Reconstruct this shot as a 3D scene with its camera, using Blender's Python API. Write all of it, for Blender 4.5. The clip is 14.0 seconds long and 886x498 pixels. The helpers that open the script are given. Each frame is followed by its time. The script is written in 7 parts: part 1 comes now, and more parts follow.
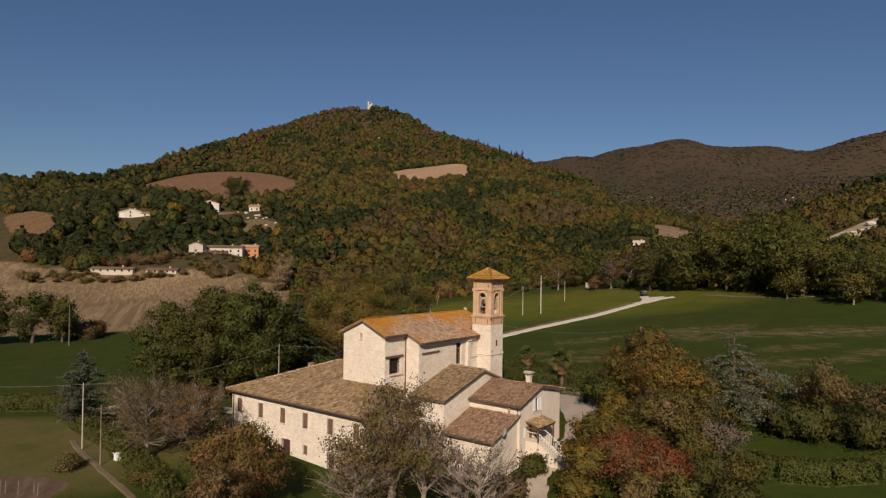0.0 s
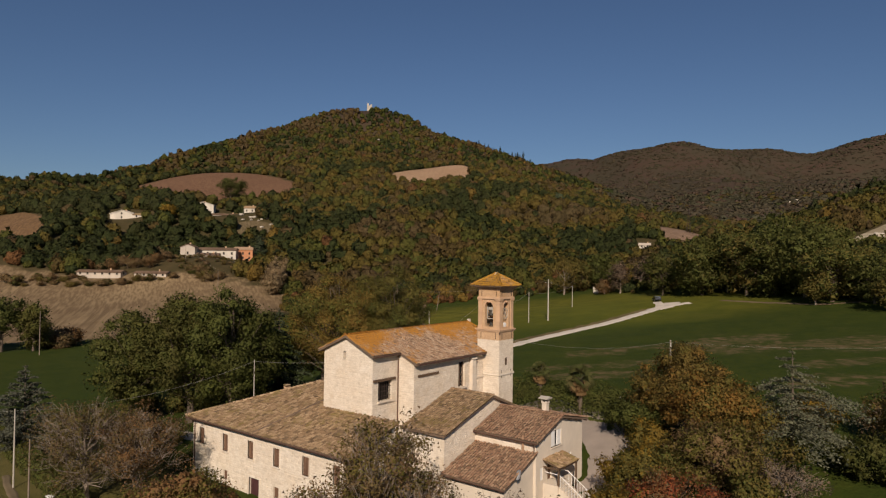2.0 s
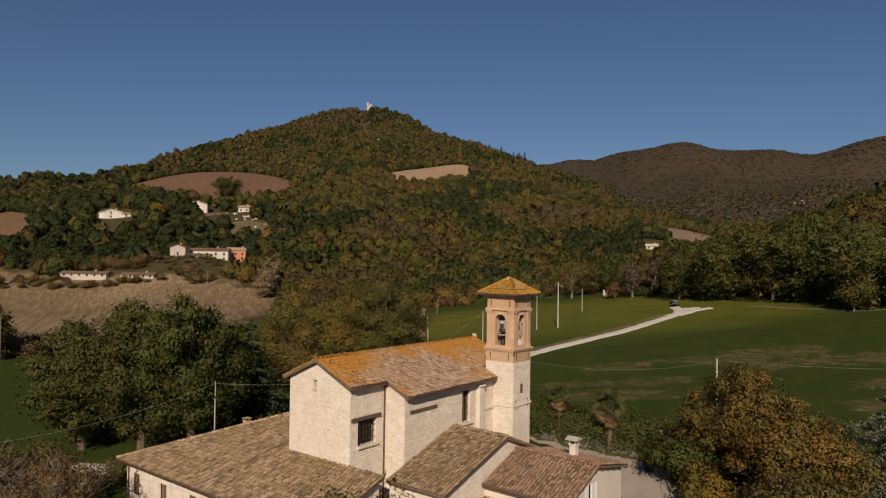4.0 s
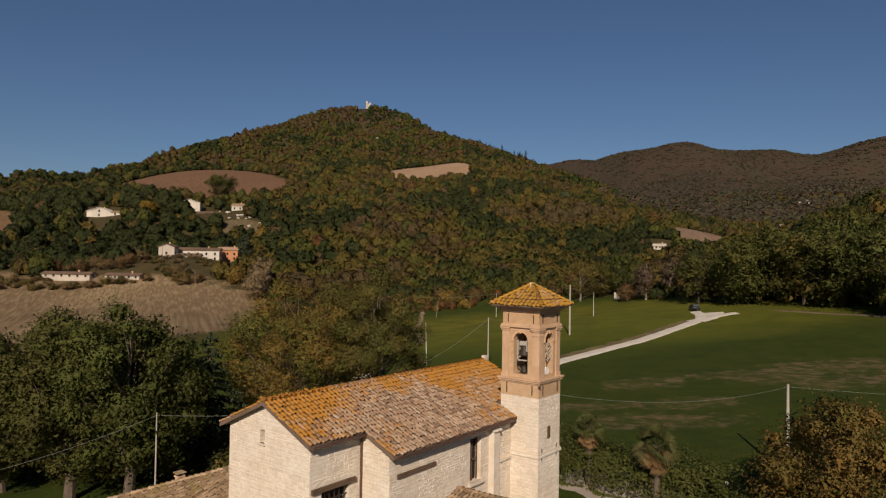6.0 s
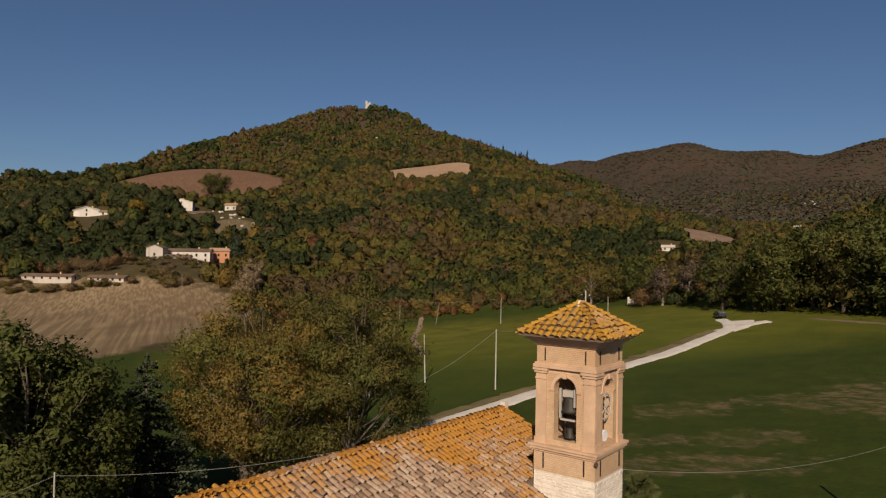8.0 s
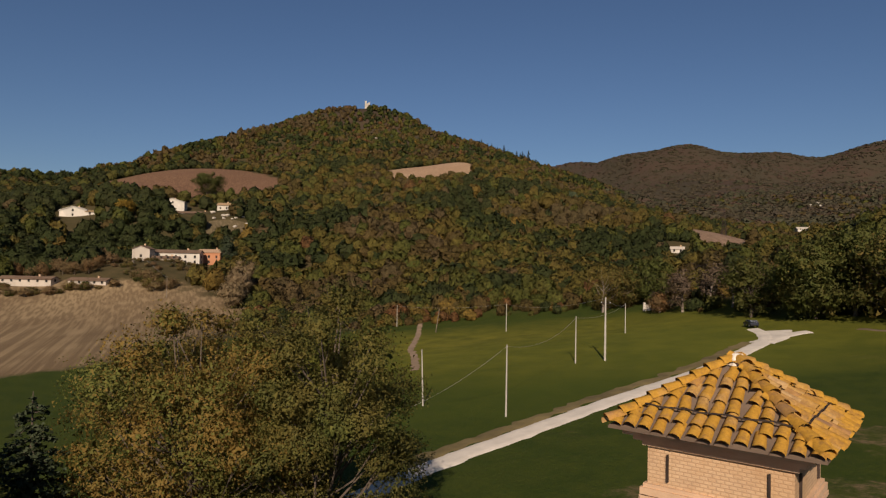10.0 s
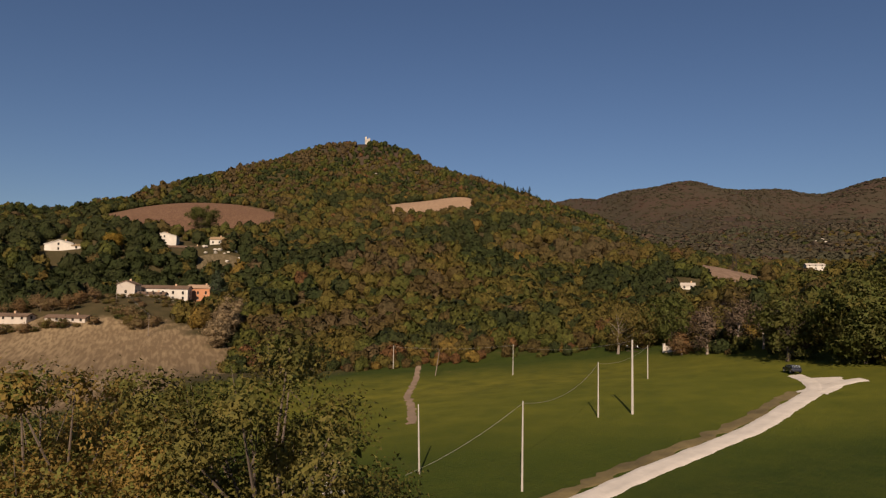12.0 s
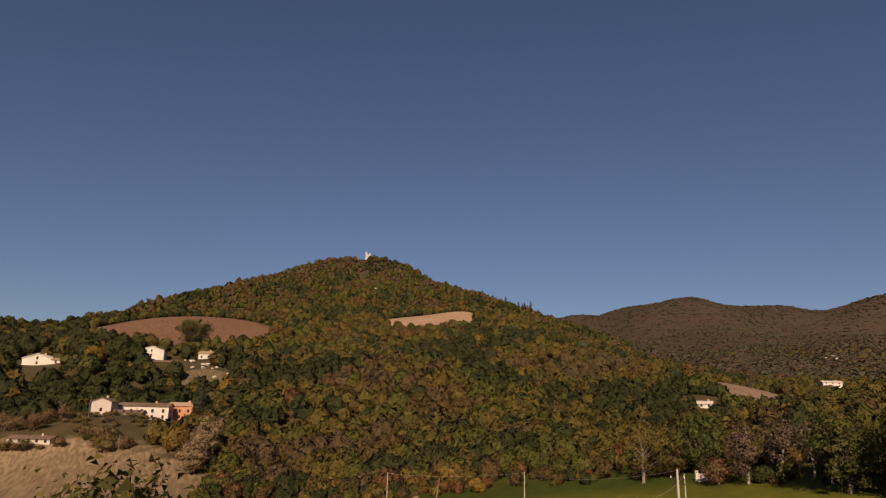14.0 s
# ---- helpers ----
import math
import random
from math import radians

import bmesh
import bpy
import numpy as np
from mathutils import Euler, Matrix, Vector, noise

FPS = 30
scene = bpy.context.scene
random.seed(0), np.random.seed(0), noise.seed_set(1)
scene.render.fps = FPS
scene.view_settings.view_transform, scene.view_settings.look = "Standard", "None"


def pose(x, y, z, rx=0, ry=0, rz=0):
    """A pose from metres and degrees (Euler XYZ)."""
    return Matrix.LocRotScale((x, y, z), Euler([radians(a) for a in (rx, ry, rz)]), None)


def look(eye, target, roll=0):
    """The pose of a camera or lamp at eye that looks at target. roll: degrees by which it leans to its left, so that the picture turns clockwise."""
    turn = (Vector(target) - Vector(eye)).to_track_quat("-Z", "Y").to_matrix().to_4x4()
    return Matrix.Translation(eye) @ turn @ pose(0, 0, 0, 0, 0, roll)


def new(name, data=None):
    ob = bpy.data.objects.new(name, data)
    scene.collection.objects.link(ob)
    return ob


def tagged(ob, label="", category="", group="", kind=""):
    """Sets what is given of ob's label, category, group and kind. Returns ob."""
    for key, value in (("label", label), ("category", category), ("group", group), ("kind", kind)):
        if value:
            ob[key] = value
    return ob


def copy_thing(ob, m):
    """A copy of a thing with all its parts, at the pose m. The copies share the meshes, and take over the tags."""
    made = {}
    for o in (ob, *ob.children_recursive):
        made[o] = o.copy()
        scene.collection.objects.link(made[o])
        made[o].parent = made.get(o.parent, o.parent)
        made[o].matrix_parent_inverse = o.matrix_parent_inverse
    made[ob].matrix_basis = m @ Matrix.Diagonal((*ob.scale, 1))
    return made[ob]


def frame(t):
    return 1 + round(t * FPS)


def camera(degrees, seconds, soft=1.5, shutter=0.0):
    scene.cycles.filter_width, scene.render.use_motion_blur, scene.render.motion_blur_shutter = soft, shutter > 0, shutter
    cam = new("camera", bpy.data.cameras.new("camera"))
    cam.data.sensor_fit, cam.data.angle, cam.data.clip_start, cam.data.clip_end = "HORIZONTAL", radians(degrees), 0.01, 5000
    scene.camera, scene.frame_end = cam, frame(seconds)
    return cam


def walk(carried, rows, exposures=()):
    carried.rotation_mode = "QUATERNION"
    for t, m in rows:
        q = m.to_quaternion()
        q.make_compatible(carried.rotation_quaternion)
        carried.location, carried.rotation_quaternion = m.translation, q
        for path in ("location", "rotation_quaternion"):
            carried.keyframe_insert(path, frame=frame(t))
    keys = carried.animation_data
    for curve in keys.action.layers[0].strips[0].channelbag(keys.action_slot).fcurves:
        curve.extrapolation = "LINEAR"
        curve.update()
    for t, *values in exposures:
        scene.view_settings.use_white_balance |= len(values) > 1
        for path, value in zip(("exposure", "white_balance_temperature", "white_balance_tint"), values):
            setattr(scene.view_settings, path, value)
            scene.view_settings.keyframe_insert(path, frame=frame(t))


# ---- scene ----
cam = camera(66.6, 14.0, 1.25)
METRES, EYE, TILT, LEAN, TURN = 104.0, 23.0, 0.0, 0.0, 37.8
ROWS = [
    (0.0, 0.0, 0.0, 0.0, -0.01, 0.66, -0.75),
    (0.5, 0.0002, 0.0267, -0.0002, -0.01, 0.72, -0.76),
    (1.0, 0.0003, 0.059, -0.0004, -0.0, 0.8, -0.77),
    (1.5, 0.0001, 0.0895, -0.0004, -0.0, 0.85, -0.79),
    (2.0, 0.0002, 0.1251, 0.0, 0.0, 0.9, -0.79),
    (2.5, 0.0002, 0.1577, 0.0002, 0.0, 0.93, -0.8),
    (3.0, 0.0004, 0.1946, 0.0003, 0.01, 0.96, -0.82),
    (5.5, 0.0002, 0.3747, 0.0002, 0.02, 1.01, -0.88),
    (6.0, -0.0001, 0.4112, 0.0002, 0.01, 1.02, -0.9),
    (6.5, -0.0005, 0.4476, 0.0005, 0.01, 1.05, -0.92),
    (7.0, -0.0009, 0.4845, 0.001, 0.02, 1.06, -0.92),
    (7.5, -0.0012, 0.5212, 0.0015, 0.02, 1.09, -0.94),
    (8.0, -0.0013, 0.558, 0.0024, 0.02, 1.13, -0.96),
    (10.5, -0.0029, 0.7432, 0.0044, 0.02, 1.3, -1.02),
    (11.0, -0.0031, 0.7793, 0.0046, 0.03, 1.43, -1.03),
    (11.5, -0.0035, 0.816, 0.0046, 0.03, 2.41, -1.05),
    (12.0, -0.0038, 0.853, 0.0048, 0.02, 4.38, -1.1),
    (12.5, -0.0041, 0.8898, 0.0051, 0.03, 7.04, -1.12),
    (13.0, -0.0042, 0.9262, 0.0056, 0.03, 9.72, -1.15),
    (13.5, -0.0054, 0.9606, 0.0043, 0.02, 12.11, -1.17),
    (14.0, -0.0057, 0.9999, 0.0037, 0.01, 14.26, -1.18),
]
walk(cam, [(t, pose(0, 0, EYE, TILT, LEAN, TURN) @ pose(METRES * x, METRES * y, METRES * z, 90 + pitch, roll, yaw)) for t, x, y, z, yaw, pitch, roll in ROWS],
     exposures=[(0.0, 0.0, 6500, 15), (3.0, -0.1, 6500, 15), (6.5, -0.12, 6500, 14), (8.0, 0.0, 6500, 14), (10.5, 0.08, 6600, 16), (11.0, 0.15, 6800, 18), (12.0, 0.19, 6900, 18), (14.0, 0.19, 7600, 24)])

# ---- daylight: low autumn sun behind the camera ----
SUN_ELEVATION, SUN_AZIMUTH = 30.0, 148.2   # azimuth clockwise from +y
world = bpy.data.worlds.new("sky")
scene.world = world
world.use_nodes = True
wn, wl = world.node_tree.nodes, world.node_tree.links
sky = wn.new("ShaderNodeTexSky")
sky.sky_type = "NISHITA"
sky.sun_disc = False
sky.sun_elevation = radians(SUN_ELEVATION)
sky.sun_rotation = radians(SUN_AZIMUTH)
sky.altitude = 400.0
sky.air_density, sky.dust_density, sky.ozone_density = 1.0, 0.25, 5.4
wl.new(sky.outputs[0], wn["Background"].inputs[0])
wn["Background"].inputs[1].default_value = 0.050
sun_data = bpy.data.lights.new("sun", "SUN")
sun_data.energy, sun_data.angle, sun_data.color = 5.0, radians(0.6), (1.0, 0.87, 0.70)
sun = new("sun", sun_data)
_a, _e = radians(SUN_AZIMUTH), radians(SUN_ELEVATION)
sun.matrix_world = look((math.sin(_a) * math.cos(_e) * 300, math.cos(_a) * math.cos(_e) * 300, math.sin(_e) * 300), (0, 0, 0))


# ---- materials ----
class Nodes:
    """A small helper to write node trees."""
    def __init__(self, name):
        self.m = bpy.data.materials.new(name)
        self.m.use_nodes = True
        self.t = self.m.node_tree
        self.b = self.t.nodes["Principled BSDF"]
        self.out = self.t.nodes["Material Output"]
        self.pos = self.add("ShaderNodeNewGeometry")

    def add(self, kind, **values):
        n = self.t.nodes.new(kind)
        for k, v in values.items():
            if k == "operation":
                n.operation = v
            elif k == "blend_type":
                n.blend_type = v
            elif k == "data_type":
                n.data_type = v
        return n

    def put(self, value, socket):
        if isinstance(value, (int, float)):
            socket.default_value = value
        elif isinstance(value, tuple):
            socket.default_value = (*value, 1.0)[:len(socket.default_value)]
        else:
            self.t.links.new(value, socket)

    def noise(self, scale, detail=4.0, rough=0.6, vector=None, stretch=None):
        n = self.add("ShaderNodeTexNoise")
        v = vector or self.pos.outputs["Position"]
        if stretch:
            m = self.add("ShaderNodeMapping")
            self.put(v, m.inputs[0])
            m.inputs["Scale"].default_value = stretch
            v = m.outputs[0]
        self.put(v, n.inputs["Vector"])
        n.inputs["Scale"].default_value = scale
        n.inputs["Detail"].default_value = detail
        n.inputs["Roughness"].default_value = rough
        return n.outputs["Fac"]

    def turned(self, turn, squeeze):
        """Places turned about z and drawn out along one direction."""
        m = self.add("ShaderNodeMapping")
        m.vector_type = "TEXTURE"
        self.put(self.pos.outputs["Position"], m.inputs[0])
        m.inputs["Rotation"].default_value = (0, 0, radians(turn))
        m.inputs["Scale"].default_value = (1.0 / squeeze, 1.0, 1.0)
        return m.outputs[0]

    def math(self, op, a, b=0.0, c=0.0):
        n = self.add("ShaderNodeMath", operation=op)
        for v, s in zip((a, b, c), n.inputs):
            self.put(v, s)
        return n.outputs[0]

    def ramp(self, value, lo, hi, to_lo=0.0, to_hi=1.0):
        n = self.add("ShaderNodeMapRange")
        for v, s in zip((value, lo, hi, to_lo, to_hi), n.inputs):
            self.put(v, s)
        return n.outputs[0]

    def mix(self, fac, a, b, blend="MIX"):
        n = self.add("ShaderNodeMix", data_type="RGBA", blend_type=blend)
        self.put(fac, n.inputs[0])
        self.put(a, n.inputs[6])
        self.put(b, n.inputs[7])
        return n.outputs[2]

    def bump(self, height, strength, distance):
        n = self.add("ShaderNodeBump")
        n.inputs["Strength"].default_value = strength
        n.inputs["Distance"].default_value = distance
        self.put(height, n.inputs["Height"])
        self.put(n.outputs[0], self.b.inputs["Normal"])

    def each(self):
        """A random number for each piece: an object of its own, or an island of a joined mesh."""
        o = self.add("ShaderNodeObjectInfo")
        return self.math("FRACT", self.math("ADD", o.outputs["Random"], self.pos.outputs["Random Per Island"]))

    def finish(self, colour, rough=0.85, metal=0.0, spec=0.3):
        self.put(colour, self.b.inputs["Base Color"])
        self.put(rough, self.b.inputs["Roughness"])
        self.put(metal, self.b.inputs["Metallic"])
        self.b.inputs["Specular IOR Level"].default_value = spec
        return self.m


def plain(name, colour, rough=0.8, metal=0.0, vary=0.3, grain=6.0, bump=0.15, spec=0.3):
    """A surface with coarse stains, fine grain and relief."""
    n = Nodes(name)
    big, fine = n.noise(grain * 0.12, 5.0, 0.65), n.noise(grain, 6.0, 0.7)
    dark = tuple(c * (1 - vary) for c in colour)
    light = tuple(min(1.0, c * (1 + vary * 0.7)) for c in colour)
    col = n.mix(n.ramp(big, 0.3, 0.7), dark, light)
    col = n.mix(n.ramp(fine, 0.35, 0.75, 0.0, 0.45), col, tuple(c * (1 - vary * 0.8) for c in colour))
    n.bump(fine, bump, 0.02)
    return n.finish(col, n.ramp(big, 0.3, 0.7, rough - 0.06, min(1.0, rough + 0.06)), metal, spec)


def stone_material(name, pale, warm, grime):
    n = Nodes(name)
    e = n.each()
    big, mid, fine = n.noise(0.28, 5.0, 0.6), n.noise(1.6, 5.0, 0.65), n.noise(14.0, 6.0, 0.7)
    col = n.mix(n.ramp(big, 0.35, 0.68), pale, warm)
    col = n.mix(n.ramp(e, 0.0, 1.0, 0.0, 0.55), col, tuple(c * 0.72 for c in warm))
    col = n.mix(n.ramp(mid, 0.50, 0.72, 0.0, 0.65), col, grime)
    col = n.mix(n.ramp(n.noise(0.6, 5.0, 0.7), 0.52, 0.68, 0.0, 0.4), col, tuple(c * f for c, f in zip(warm, (0.86, 0.78, 0.66))))
    streak = n.noise(0.7, 4.0, 0.6, stretch=(1.0, 1.0, 0.15))
    col = n.mix(n.ramp(streak, 0.58, 0.8, 0.0, 0.4), col, grime)
    col = n.mix(n.ramp(fine, 0.4, 0.75, 0.0, 0.35), col, tuple(c * 0.75 for c in pale))
    n.bump(n.math("ADD", fine, mid), 0.5, 0.03)
    return n.finish(col, 0.92, 0.0, 0.15)


def coursed_material(name, pale, warm, joint, course=0.22):
    """Rubble masonry seen from afar: thin beds of uneven stones with sunk joints."""
    n = Nodes(name)
    sep = n.add("ShaderNodeSeparateXYZ")
    n.put(n.pos.outputs["Position"], sep.inputs[0])
    along = n.math("ADD", sep.outputs[0], sep.outputs[1])
    com = n.add("ShaderNodeCombineXYZ")
    n.put(along, com.inputs[0])
    n.put(sep.outputs[2], com.inputs[1])
    wob = n.noise(0.9, 3.0, 0.5)
    n.put(n.math("MULTIPLY", wob, 0.5), com.inputs[2])
    br = n.add("ShaderNodeTexBrick")
    n.put(com.outputs[0], br.inputs["Vector"])
    br.inputs["Scale"].default_value = 1.0
    br.inputs["Brick Width"].default_value = course * 2.1
    br.inputs["Row Height"].default_value = course
    br.inputs["Mortar Size"].default_value = 0.018
    br.inputs["Mortar Smooth"].default_value = 0.6
    br.inputs["Color1"].default_value = (*pale, 1)
    br.inputs["Color2"].default_value = (*warm, 1)
    br.inputs["Mortar"].default_value = (*joint, 1)
    big, mid, fine = n.noise(0.22, 5.0, 0.6), n.noise(1.3, 5.0, 0.7), n.noise(11.0, 6.0, 0.7)
    col = n.mix(0.5, br.outputs["Color"], n.mix(n.ramp(big, 0.35, 0.65), pale, warm))
    col = n.mix(n.ramp(mid, 0.48, 0.70, 0.0, 0.6), col, joint)
    stain = n.noise(0.55, 5.0, 0.7)
    col = n.mix(n.ramp(stain, 0.52, 0.68, 0.0, 0.45), col, tuple(c * f for c, f in zip(warm, (0.86, 0.78, 0.66))))
    streak = n.noise(0.8, 4.0, 0.6, stretch=(1.0, 1.0, 0.12))
    col = n.mix(n.ramp(streak, 0.56, 0.8, 0.0, 0.5), col, joint)
    n.bump(n.math("SUBTRACT", n.math("ADD", mid, n.math("MULTIPLY", fine, 0.5)), n.math("MULTIPLY", br.outputs["Fac"], 0.25)), 0.6, 0.03)
    return n.finish(col, 0.93, 0.0, 0.15)


def tile_material(name, clay, pale, dark, lichen, amount, shaped=False):
    n = Nodes(name)
    e = n.each()
    big, mid, fine = n.noise(0.35, 4.0, 0.6), n.noise(1.8, 5.0, 0.7), n.noise(16.0, 5.0, 0.7)
    col = n.mix(n.ramp(e, 0.0, 1.0), clay, pale)
    col = n.mix(n.ramp(n.math("FRACT", n.math("MULTIPLY", e, 7.3)), 0.72, 0.96, 0.0, 0.7), col, dark)
    col = n.mix(n.ramp(fine, 0.45, 0.75, 0.0, 0.45), col, dark)
    grow = n.math("ADD", big, n.math("MULTIPLY", mid, 0.7))
    if shaped:
        # lichen is thick at the ridge, the choir end and beside the tower
        sep = n.add("ShaderNodeSeparateXYZ")
        n.put(n.pos.outputs["Position"], sep.inputs[0])
        ends = n.ramp(n.math("ABSOLUTE", n.math("SUBTRACT", sep.outputs[1], 64.6)), 1.5, 7.5, 0.0, 0.34)
        ridge = n.ramp(sep.outputs[2], 14.3, 15.6, 0.0, 0.3)
        grow = n.math("ADD", grow, n.math("ADD", ends, ridge))
    grow = n.math("ADD", grow, n.math("MULTIPLY", n.math("SUBTRACT", n.math("FRACT", n.math("MULTIPLY", e, 3.7)), 0.5), 0.20))
    col = n.mix(n.ramp(grow, 1.18 - amount, 1.42 - amount, 0.0, 0.9), col, n.mix(n.ramp(fine, 0.3, 0.7), lichen, tuple(c * 0.62 for c in lichen)))
    col = n.mix(n.ramp(n.noise(4.5, 5.0, 0.75), 0.50, 0.66, 0.0, 0.6), col, tuple(c * 0.55 for c in clay))
    n.bump(n.math("ADD", fine, mid), 0.4, 0.02)
    return n.finish(col, 0.92, 0.0, 0.15)


def leaf_material(name, a, b, c, through_light=0.48, drift=0.55, vary=0.25, mass=0.0):
    """Foliage: a mix of three leaf colours by clump, with light shining through."""
    n = Nodes(name)
    e = n.pos.outputs["Random Per Island"]
    o = n.add("ShaderNodeObjectInfo")
    big = n.noise(drift, 3.0, 0.6)
    col = n.mix(n.ramp(e, 0.0, 1.0, 0.5 - vary, 0.5 + vary), a, b)
    col = n.mix(n.ramp(n.math("ADD", big, n.math("MULTIPLY", n.math("SUBTRACT", o.outputs["Random"], 0.5), 0.25)), 0.42, 0.66), col, c)
    if mass:      # far crowns: shade of the gaps and paler sprays painted into the leaf colour
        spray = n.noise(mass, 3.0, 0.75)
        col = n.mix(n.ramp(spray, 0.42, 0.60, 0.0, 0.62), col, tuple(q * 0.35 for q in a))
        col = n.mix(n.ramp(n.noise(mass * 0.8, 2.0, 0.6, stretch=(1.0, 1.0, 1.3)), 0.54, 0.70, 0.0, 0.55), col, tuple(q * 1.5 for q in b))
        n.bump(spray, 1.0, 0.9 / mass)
    n.finish(col, 0.7, 0.0, 0.15)
    tr = n.add("ShaderNodeBsdfTranslucent")
    n.put(col, tr.inputs[0])
    ms = n.add("ShaderNodeMixShader")
    ms.inputs[0].default_value = through_light
    n.put(n.b.outputs[0], ms.inputs[1])
    n.put(tr.outputs[0], ms.inputs[2])
    n.put(ms.outputs[0], n.out.inputs[0])
    return n.m


STONE = coursed_material("limestone_rubble", (0.75, 0.67, 0.56), (0.66, 0.56, 0.44), (0.46, 0.37, 0.27))
ASHLAR = stone_material("limestone_blocks", (0.77, 0.69, 0.58), (0.68, 0.575, 0.45), (0.45, 0.36, 0.26))
BRICK = coursed_material("old_pink_brick", (0.60, 0.415, 0.25), (0.50, 0.325, 0.185), (0.36, 0.225, 0.13), 0.075)
BRICK_TRIM = plain("weathered_brick_moulding", (0.55, 0.36, 0.22), 0.9, 0, 0.22, 8, 0.3)
PLASTER = plain("beige_lime_plaster", (0.64, 0.55, 0.44), 0.92, 0, 0.14, 3, 0.2)
TILE_LICHEN = tile_material("lichened_roof_tile", (0.33, 0.20, 0.12), (0.47, 0.345, 0.235), (0.14, 0.085, 0.055), (0.50, 0.215, 0.020), 0.14, True)
TILE_TOWER = tile_material("ochre_lichen_tile", (0.34, 0.18, 0.07), (0.44, 0.285, 0.13), (0.15, 0.08, 0.05), (0.50, 0.255, 0.026), 0.54)
TILE = tile_material("old_roof_tile", (0.26, 0.165, 0.09), (0.46, 0.325, 0.195), (0.08, 0.056, 0.035), (0.27, 0.20, 0.07), 0.32)
TILE_RED = tile_material("red_roof_tile", (0.28, 0.155, 0.095), (0.43, 0.285, 0.18), (0.10, 0.065, 0.042), (0.26, 0.17, 0.06), 0.18)
MORTAR = plain("roof_bedding", (0.16, 0.11, 0.075), 0.95, 0, 0.35, 5, 0.3)
SHUTTER = plain("brown_shutter_wood", (0.16, 0.09, 0.055), 0.75, 0, 0.3, 12, 0.2)
# hamlet roof brown, darkened to carry the shade of the trees over it
SHADED_ROOF = plain("tree_shaded_roof", (0.15, 0.095, 0.06), 0.95, 0, 0.35, 2.0, 0.3)
DOOR = plain("dark_plum_door_wood", (0.075, 0.03, 0.03), 0.65, 0, 0.3, 10, 0.2)
TIMBER = plain("grey_brown_timber", (0.12, 0.075, 0.045), 0.85, 0, 0.35, 10, 0.3)
WHITE_PAINT = plain("white_paint", (0.78, 0.76, 0.72), 0.6, 0, 0.08, 8, 0.05)
# near-black sheet colour that stands in for the unlit rooms behind windows
DARK = plain("dark_room", (0.02, 0.017, 0.015), 0.95, 0, 0.3, 3, 0.0)
IRON = plain("rusty_iron", (0.07, 0.05, 0.04), 0.6, 0.6, 0.4, 14, 0.2)
BRONZE = plain("bell_bronze", (0.05, 0.043, 0.034), 0.6, 0.35, 0.3, 10, 0.1)
CONCRETE = plain("pole_concrete", (0.40, 0.36, 0.30), 0.9, 0, 0.2, 6, 0.2)
POLE_WOOD = plain("grey_pole_wood", (0.22, 0.17, 0.13), 0.9, 0, 0.3, 10, 0.2)
WIRE = plain("wire", (0.32, 0.30, 0.26), 0.5, 0.3, 0.1, 5, 0.0)
GUTTER = plain("copper_gutter", (0.15, 0.085, 0.06), 0.5, 0.5, 0.3, 8, 0.1)
BARK = plain("grey_brown_bark", (0.12, 0.09, 0.065), 0.95, 0, 0.4, 9, 0.5)
PALE_BARK = plain("pale_bark", (0.24, 0.19, 0.145), 0.95, 0, 0.35, 9, 0.5)
ROAD = plain("white_gravel", (0.60, 0.53, 0.44), 0.95, 0, 0.18, 3.0, 0.4)
VERGE = plain("dry_verge", (0.165, 0.122, 0.048), 0.95, 0, 0.5, 2.0, 0.5)
CAR_PAINT = plain("dark_car_paint", (0.02, 0.022, 0.03), 0.25, 0.0, 0.1, 3, 0.0, 0.6)
RUBBER = plain("tyre_rubber", (0.02, 0.02, 0.02), 0.9)
HOUSE_WHITE = plain("white_render", (0.58, 0.52, 0.43), 0.9, 0, 0.25, 1.0, 0.1)
HOUSE_GREY = plain("grey_render", (0.48, 0.41, 0.33), 0.9, 0, 0.2, 1.0, 0.1)
HOUSE_RED = plain("orange_render", (0.45, 0.20, 0.10), 0.9, 0, 0.15, 1.0, 0.1)
ROCK = plain("pale_rock", (0.50, 0.44, 0.36), 0.95, 0, 0.3, 0.8, 0.5)
glass_n = Nodes("window_glass")
glass_n.b.inputs["Transmission Weight"].default_value = 0.9
GLASS = glass_n.finish((0.8, 0.85, 0.85), 0.05, 0.0, 0.5)

GREEN_DARK = leaf_material("dark_green_leaves", (0.070, 0.084, 0.022), (0.145, 0.150, 0.038), (0.115, 0.105, 0.030))
GREEN = leaf_material("green_leaves", (0.086, 0.103, 0.024), (0.152, 0.160, 0.040), (0.127, 0.114, 0.031))
OLIVE = leaf_material("olive_autumn_leaves", (0.140, 0.130, 0.034), (0.228, 0.188, 0.047), (0.195, 0.138, 0.038))
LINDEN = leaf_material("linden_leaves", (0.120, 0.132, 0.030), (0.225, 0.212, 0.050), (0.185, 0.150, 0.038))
LINDEN_BROWN = leaf_material("browning_linden_leaves", (0.235, 0.152, 0.040), (0.330, 0.212, 0.052), (0.200, 0.158, 0.042))
YELLOW = leaf_material("yellow_autumn_leaves", (0.240, 0.162, 0.027), (0.345, 0.212, 0.034), (0.200, 0.138, 0.034))
ORANGE = leaf_material("orange_brown_leaves", (0.265, 0.145, 0.037), (0.365, 0.200, 0.046), (0.215, 0.150, 0.043))
